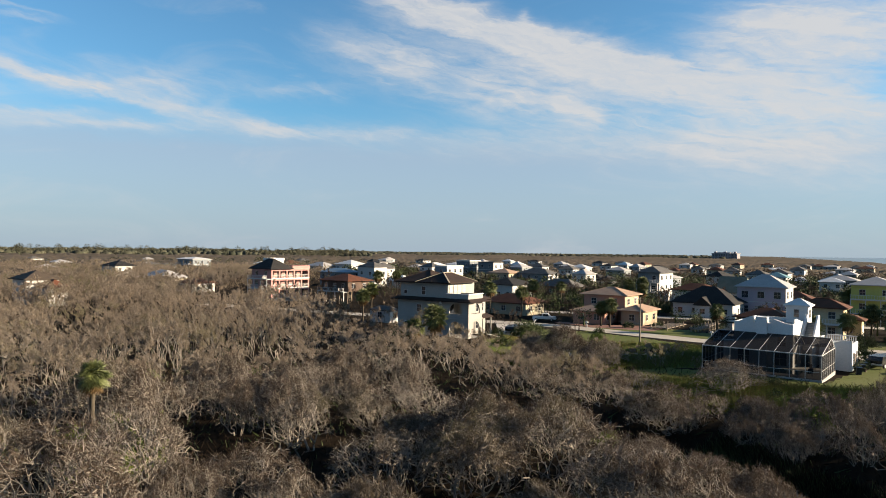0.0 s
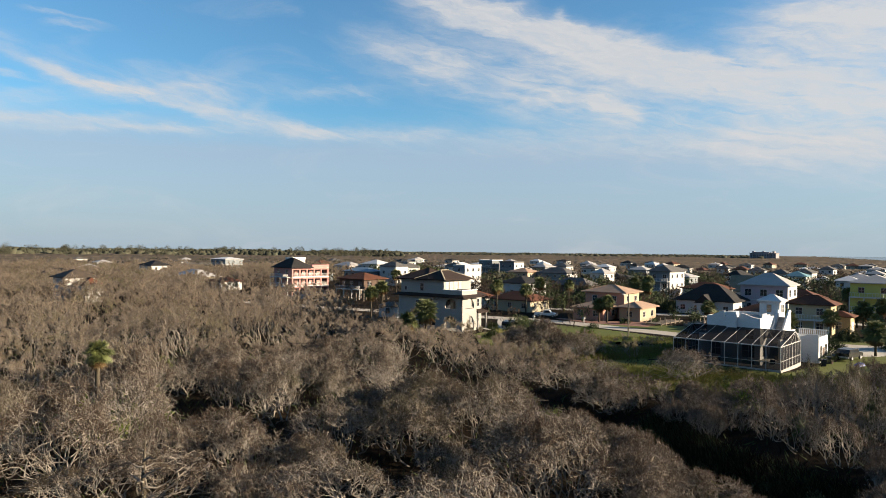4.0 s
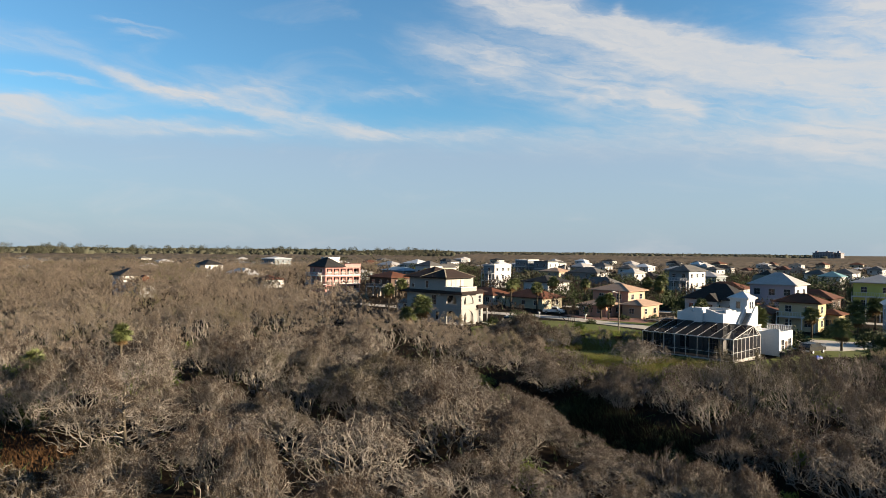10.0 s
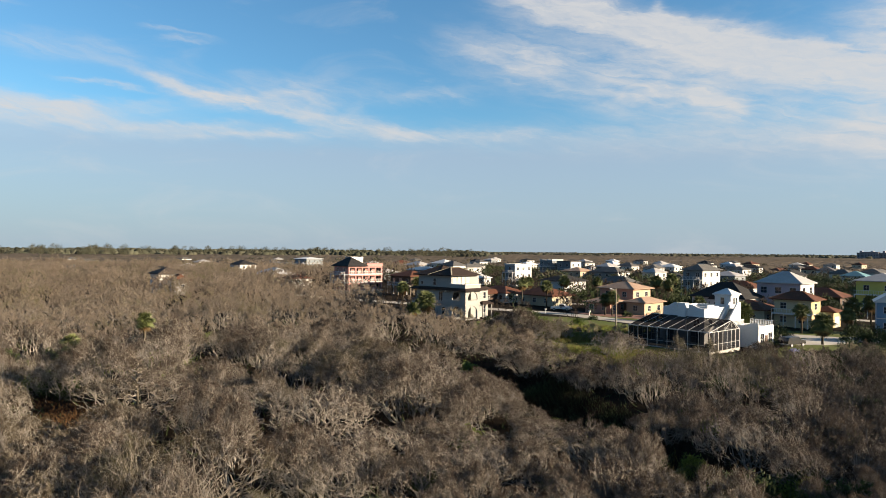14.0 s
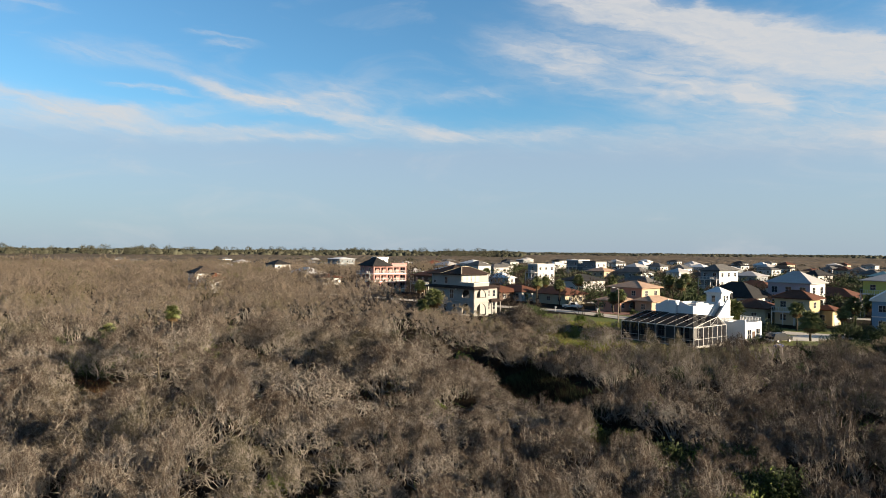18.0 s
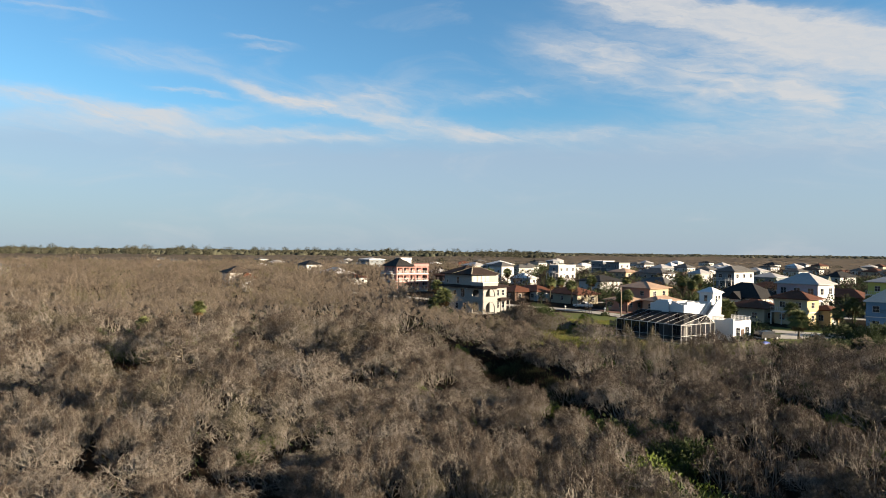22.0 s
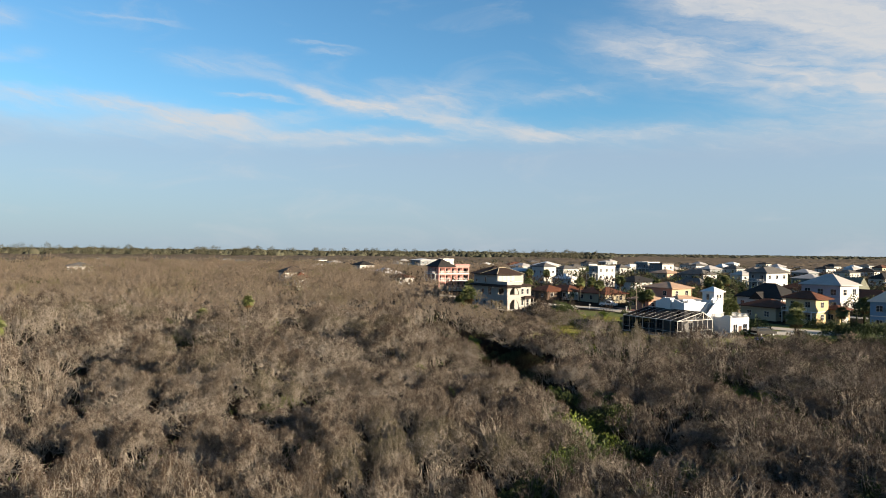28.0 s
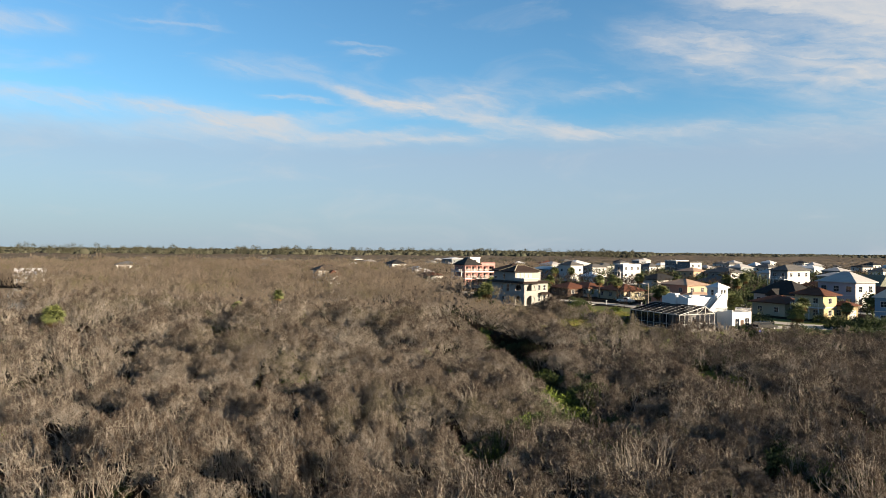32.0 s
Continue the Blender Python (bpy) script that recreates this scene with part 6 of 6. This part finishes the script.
for k in range(34):
    x, y = shrub_rng.uniform(-75, 60), shrub_rng.uniform(-30, 100)
    if not inside(MARSH, np.array([x]), np.array([y]))[0] and clear_of(np.array([x]), np.array([y]))[0]:
        shrub(x, y, shrub_rng.uniform(0.8, 1.6), shrub_rng.random() < 0.4, k)
for x, y, s, b in ((9, 125.5, 2.2, 0), (11, 127.5, 2.0, 0), (3.5, 124, 1.0, 0), (50.3, 93.6, 2.3, 0), (66, 97, 2.3, 0), (70, 98, 2.0, 0), (72, 94, 2.4, 0), (76, 99, 2.2, 0), (68, 90, 2.2, 0), (80, 96, 2.4, 0), (84, 100, 2.2, 0), (13, 119, 1.2, 1), (20, 118, 1.3, 1), (26, 131, 0.9, 0), (8, 122, 0.9, 1), (1, 112, 1.2, 0),
                   (36, 139, 1.0, 0), (43, 139, 1.0, 0), (64, 150, 1.6, 0), (57, 147, 1.4, 0), (66, 109, 1.7, 0), (74, 111, 1.4, 0), (-12, 118, 1.2, 0), (-15, 122, 1.4, 0), (87, 116, 2.0, 0), (93, 121, 2.2, 0)):
    shrub(x, y, s, b, int(x))


for x, y, z in ((-188, 160, 3.0), (-183, 166, 2.6), (-194, 168, 3.2), (-200, 176, 3.0), (-190, 178, 2.8), (-206, 160, 1.6), (-178, 172, 2.4), (-212, 158, 1.4)):
    shrub(x, y, z, x % 3 == 0, abs(x))
for k in range(22):
    shrub(shrub_rng.uniform(-62, -40), shrub_rng.uniform(48, 62), shrub_rng.uniform(1.3, 2.3), shrub_rng.random() < 0.45, k)
for k in range(34):
    x, y = shrub_rng.uniform(0, 21), shrub_rng.uniform(36, 62)
    if inside(HOLLOW, np.array([x]), np.array([y]))[0]:
        shrub(x, y, shrub_rng.uniform(0.45, 0.9), shrub_rng.random() < 0.1, k)
for k in range(40):
    x, y = shrub_rng.uniform(8, 44), shrub_rng.uniform(66, 80)
    if inside(MARSH, np.array([x]), np.array([y]))[0]:
        shrub(x, y, shrub_rng.uniform(0.5, 1.0), shrub_rng.random() < 0.75, k)
for k in range(22):
    shrub(shrub_rng.uniform(52, 74), shrub_rng.uniform(72, 82), shrub_rng.uniform(1.0, 1.7), False, k)
for k in range(60):
    x, y = shrub_rng.uniform(12, 46), shrub_rng.uniform(28, 62)
    if inside([(14, 36), (34, 28), (45, 55), (30, 60), (16, 58)], np.array([x]), np.array([y]))[0]:
        shrub(x, y, shrub_rng.uniform(0.7, 1.3), shrub_rng.random() < 0.15, k)
for k in range(46):
    x, y = shrub_rng.uniform(30, 80), shrub_rng.uniform(30, 84)
    if inside([(30, 34), (60, 20), (84, 50), (82, 86), (50, 78), (40, 66)], np.array([x]), np.array([y]))[0]:
        shrub(x, y, shrub_rng.uniform(0.9, 1.7), False, k)


def blades(name, poly, count, seed, height, material, label, spread=0.25, wide=0.03, lift=0.0, extra=None):
    """Upright blades scattered over a polygon."""
    r = np.random.RandomState(seed)
    P = np.array(poly)
    x, y = r.uniform(P[:, 0].min(), P[:, 0].max(), count * 4), r.uniform(P[:, 1].min(), P[:, 1].max(), count * 4)
    ok = inside(poly, x, y) & clear_of(x, y, -0.5)
    ok &= waves(x, y, 9, seed) > r.uniform(-1.6, 0.9, len(x))
    x, y = x[ok][:count], y[ok][:count]
    st = np.stack([x, y, ground_z(x, y) - 0.05], 1)
    h = height * r.uniform(0.4, 1.2, len(x))
    tip = st + np.stack([r.normal(-0.1, spread, len(x)) * h, r.normal(0, spread, len(x)) * h, h], 1)
    tagged(new(name, tri_mesh(name, *spikes(st, tip, np.full((len(x), 1), wide)), material)), label, "grass", kind="stuff")


BANK = [(-2, 98), (10, 92), (32, 90), (42, 104), (33, 114), (4, 121), (-2, 114)]
new_lawn = sheet("lawn", np.arange(-2, 94, 0.8), np.arange(48, 143, 0.8), 0.03, GRASS,
                 lambda x, y: (inside([(7, 97), (24, 88.6), (33, 79.0), (41, 85), (50, 90), (49, 74), (38, 68), (24, 66), (8, 80)], x, y) | inside([(1, 124), (12, 120), (31, 113), (36, 112), (30, 125), (22, 136), (10, 140)], x, y) | inside([(46, 87), (60, 84), (92, 96), (92, 113), (70, 113), (52, 110), (48, 98)], x, y) | inside([(24, 134), (36, 122), (46, 114), (58, 106), (62, 112), (52, 124), (48, 134), (30, 142)], x, y) | inside(BANK, x, y)) & ~inside(POND, x, y))
tagged(new("lawn", new_lawn), "mown green lawn by the houses", "lawn", kind="structure")
blades("marsh_reeds", MARSH, 26000, 71, 1.2, REED, "yellow-green marsh reeds and tall grass", 0.22, 0.03)
blades("marsh_grass", MARSH, 26000, 72, 0.9, BRIGHTLEAF, "fresh green marsh growth", 0.3, 0.035)
blades("bank_reeds", BANK, 9000, 77, 0.8, REED, "yellow-green reeds round the pond", 0.25, 0.04)
blades("bank_grass", BANK, 9000, 78, 0.6, BRIGHTLEAF, "fresh green growth round the pond", 0.3, 0.04)
# near-black brush gives the hollow its shade by colour
blades("hollow_brush", HOLLOW, 16000, 74, 1.3, BRUSH, "dead brush darkened like shade in the wet hollow", 0.35, 0.05)
blades("hollow_grass", HOLLOW, 14000, 75, 1.1, LEAF, "dark green growth in the wet hollow", 0.35, 0.05)
blades("dead_fern", GAPS[0], 2600, 76, 0.4, FERN, "rust-brown dead fern in a gap of the wood", 0.5, 0.05)
blades("lawn_blades", [(10, 92), (24, 88), (33, 79), (41, 85), (49, 80), (38, 70), (24, 66), (12, 80)], 12000, 73, 0.16, GRASS, "short lawn grass", 0.3, 0.03)
for k, line in enumerate((TRAIL_A, TRAIL_B)):
    strip = [(x - 2.2, y) for x, y in line] + [(x + 2.2, y) for x, y in reversed(line)]
    blades("trail_grass", strip, 7000, 80 + k, 0.9, REED, "tall grass along the low ground", 0.25, 0.03)

# scattered scrub standing in the marsh, and the lone leaning tree on the lawn
for k, (x, y, s) in enumerate(((9, 80, 0.8), (2, 92, 1.0), (6, 97.5, 1.35), (7.0, 95.5, 1.2), (2.5, 100, 1.2), (18, 64, 0.6), (10, 60, 0.7), (28, 68, 0.4), (3, 66, 0.8), (4, 76, 0.8), (2, 82, 0.9), (1, 97, 1.0), (17.8, 77.0, 1.25), (4, 88, 0.9), (3, 104, 0.9), (9, 93.5, 1.0), (12.5, 96.5, 0.95))):
    t = thing("bare_oak", "grey bare tree standing in the green marsh", "tree", x, y, gz(x, y) - 0.05, 40.0 * k, "bare oaks of the marsh")
    t.scale = (s * 1.15, s * 1.15, s * 0.95)
    part("trunk", NEAR[k % 8][0], None, t)
    part("crown", NEAR[k % 8][1], None, t)


def snag(x, y, height):
    """A tall dead oak with one straight stem and sinuous bare limbs."""
    r = np.random.RandomState(91)
    t = thing("dead_tree", "tall dead oak with a pinkish stem and sinuous bare limbs", "tree", x, y, gz(x, y), 0)
    part("trunk", Solid().tube([(0, 0, -0.3), (0.1, 0, height * 0.35), (-0.05, 0.1, height * 0.7), (0.05, 0, height)], [0.17, 0.13, 0.09, 0.03], 8), PALMTRUNK, t, smooth=True)
    for i in range(15):
        a, z0 = 2.4 * i, height * (0.38 + 0.55 * i / 15)
        reach = (2.7 - 1.9 * i / 15) * r.uniform(0.75, 1.1)
        pts, p = [], np.array([0.0, 0.0, z0])
        for k in range(6):
            pts.append(tuple(p))
            a += r.normal(0, 0.45)
            p = p + np.array([math.cos(a), math.sin(a), r.uniform(-0.25, 0.75)]) * reach / 5
        limb = part("limb", Solid().tube(pts, [0.055, 0.048, 0.04, 0.032, 0.022, 0.01], 5), LIMB, t, smooth=True)
        base = np.array([pts[j] for j in r.randint(2, 6, 70)])
        tip = base + r.normal(0, 0.25, base.shape) + np.array([0, 0, 0.12])
        part("twig_spray", tri_mesh("twig_spray", *slivers(base, tip, np.full((70, 1), 0.009), i), TWIG), None, limb)


snag(-31.8, 29.0, 6.4)

# ---- street things ----


def utility_pole(x, y):
    t = thing("street_lamp", "grey wooden street lamp pole on the verge", "street lamp", x, y, gz(x, y), 20)
    part("pole", Solid().tube([(0, 0, -0.5), (0, 0, 4), (0, 0, 8.0)], [0.15, 0.13, 0.10], 8), TIMBER, t)
    part("arm", Solid().bar((0, 0, 7.6), (-1.1, 0, 7.9), 0.06), ALU, t)
    part("lamp_head", Solid().box(-1.6, -1.0, -0.12, 0.12, 7.84, 7.98), ALU, t)


utility_pole(28.1, 118.0)


def boardwalk(label, a, b, width, z):
    """A timber landing on posts: beams below, boards across."""
    (x0, y0), (x1, y1) = a, b
    L = math.hypot(x1 - x0, y1 - y0)
    t = thing("boardwalk", label, "boardwalk", x0, y0, z, math.degrees(math.atan2(y1 - y0, x1 - x0)), "timber landings by the canal")
    board = Solid().box(-0.07, 0.07, -width / 2, width / 2, 0.1, 0.15).mesh("board", TIMBER)
    for i in range(int(L / 0.3)):
        part("board", board, None, t).location.x = 0.15 + 0.3 * i
    for side in (-1, 1):
        y = side * (width / 2 - 0.15)
        part("beam", Solid().box(0, L, y - 0.06, y + 0.06, -0.06, 0.1), TIMBER, t)
        for i in range(int(L / 2.4) + 1):
            x = min(L - 0.1, 0.1 + 2.4 * i)
            part("post", Solid().box(x - 0.09, x + 0.09, y + side * 0.06, y + side * 0.24, -1.0, 0.75), TIMBER, t)


boardwalk("weathered timber landing along the canal bank", (41.0, 135.2), (50.0, 143.0), 3.4, -0.85)
boardwalk("weathered timber footbridge over the canal", (46.5, 131.0), (58.5, 142.0), 1.4, -0.75)


def vehicle(label, x, y, rz, paint_m, cab, length=5.2, height=1.75):
    t = thing("car" if cab != "pickup" else "pickup_truck", label, "car", x, y, max(gz(x, y), -1.2) + 0.1, rz)
    L = length / 2
    if cab == "pickup":
        o = [(-L, 0.45), (-L, 1.0), (-0.5, 1.02), (-0.4, 1.7), (0.9, 1.72), (1.4, 1.08), (L, 0.98), (L, 0.45)]
        glass = [(-0.3, 1.1), (-0.25, 1.6), (0.85, 1.62), (1.2, 1.1)]
    else:
        o = [(-L, 0.45), (-L, 1.1), (-L + 0.35, height - 0.05), (0.5, height), (1.2, 1.1), (L, 0.98), (L, 0.45)]
        glass = [(-L + 0.4, 1.15), (-L + 0.6, height - 0.15), (0.45, height - 0.12), (0.95, 1.15)]
    part("body", Solid().prism(o, -0.9, 0.9), paint_m, t)
    part("side_window", Solid().prism(glass, -0.92, -0.89), GLASS, t)
    part("side_window", Solid().prism(glass, 0.89, 0.92), GLASS, t)
    for wx in (-L + 0.9, L - 0.9):
        for wy in (-0.86, 0.86):
            wheel = part("wheel", Solid().tube([(wx, wy - 0.11, 0.34), (wx, wy + 0.11, 0.34)], [0.34, 0.34], 12), TYRE, t)
            part("rim", Solid().tube([(wx, wy - 0.125, 0.34), (wx, wy + 0.125, 0.34)], [0.2, 0.2], 10), ALU, wheel)
    part("bumper", Solid().box(L - 0.02, L + 0.1, -0.85, 0.85, 0.45, 0.65).box(-L - 0.1, -L + 0.02, -0.85, 0.85, 0.45, 0.65), ALU, t)


vehicle("white pickup truck parked on the red forecourt", 22.6, 153.8, -25, CARWHITE, "pickup")
vehicle("dark parked car in the villa driveway", 8.5, 131.5, 60, CARBLACK, "car", 4.6, 1.5)
vehicle("black parked car beside the white house", 50.4, 89.2, 30, CARBLACK, "car", 4.8, 1.7)
vehicle("white parked car by the cottage", 75.5, 149.5, -40, CARWHITE, "car", 4.5, 1.5)


def tarp_heap(x, y):
    """A low stack under a blue tarpaulin."""
    t = thing("covered_stack", "low stack under a bright blue tarpaulin", "tarpaulin", x, y, gz(x, y), 25)
    s = Solid()
    n = 8
    pts, faces = [], []
    for i in range(n + 1):
        for j in range(n + 1):
            u, v = i / n * 2 - 1, j / n * 2 - 1
            h = max(0.0, 0.95 * (1 - max(abs(u), abs(v)) ** 4)) + 0.06 * math.sin(7 * u + 3 * v)
            pts.append((u * 0.9, v * 0.5, h * 0.5))
    faces = [(i * (n + 1) + j, (i + 1) * (n + 1) + j, (i + 1) * (n + 1) + j + 1, i * (n + 1) + j + 1) for i in range(n) for j in range(n)]
    part("tarpaulin", s.poly(pts, faces), TARP, t, smooth=True)


tarp_heap(48.6, 85.0)


def post_box(x, y):
    t = thing("letter_box", "white letter box on a post beside the road", "letter box", x, y, gz(x, y), 30)
    part("post", Solid().box(-0.06, 0.06, -0.06, 0.06, -0.2, 1.1), TRIM, t)
    part("box", Solid().prism([(-0.14, 1.1), (0.14, 1.1), (0.14, 1.3), (0.08, 1.4), (-0.08, 1.4), (-0.14, 1.3)], -0.28, 0.28), TRIM, t)


post_box(27, 139.5), post_box(44, 121.0), post_box(17, 144)


def wheeled_bin(x, y, rz):
    t = thing("wheeled_bin", "dark plastic wheeled bin beside the white annex", "bin", x, y, gz(x, y), rz, "bins beside the annex")
    part("body", Solid().poly([(-0.25, -0.27, 0.08), (0.25, -0.27, 0.08), (0.25, 0.27, 0.08), (-0.25, 0.27, 0.08), (-0.29, -0.35, 1.0), (0.29, -0.35, 1.0), (0.29, 0.35, 1.0), (-0.29, 0.35, 1.0)],
                              [(3, 2, 1, 0), (4, 5, 6, 7), (0, 1, 5, 4), (1, 2, 6, 5), (2, 3, 7, 6), (3, 0, 4, 7)]), TYRE, t)
    part("lid", Solid().prism([(-0.31, 1.0), (0.31, 1.0), (0.31, 1.05), (0.0, 1.12), (-0.31, 1.05)], -0.38, 0.38), CARBLACK, t)
    for a in (-0.28, 0.28):
        part("wheel", Solid().tube([(a - 0.03, 0.3, 0.1), (a + 0.03, 0.3, 0.1)], [0.1, 0.1], 8), TYRE, t)


def potted_plant(x, y, s, k):
    t = thing("potted_plant", "dark potted plant beside the white annex", "potted plant", x, y, gz(x, y), 40 * k, "pots beside the annex")
    part("pot", Solid().tube([(0, 0, 0), (0, 0, 0.45 * s)], [0.18 * s, 0.27 * s], 10), BROWNWALL, t)
    leaves = part("foliage", shrub_meshes[LEAF.name][k % 4], None, t)
    leaves.matrix_basis = Matrix.Translation((0, 0, 0.4 * s)) @ Matrix.Scale(0.38 * s, 4)


for k in range(11):
    f = k / 10
    x, y = 43.4 + 5.5 * f + shrub_rng.uniform(-0.4, 0.4), 85.7 + 3.9 * f + shrub_rng.uniform(-0.6, 0.6)
    potted_plant(x, y, shrub_rng.uniform(0.8, 1.5), k) if k % 3 else wheeled_bin(x, y, shrub_rng.uniform(0, 90))
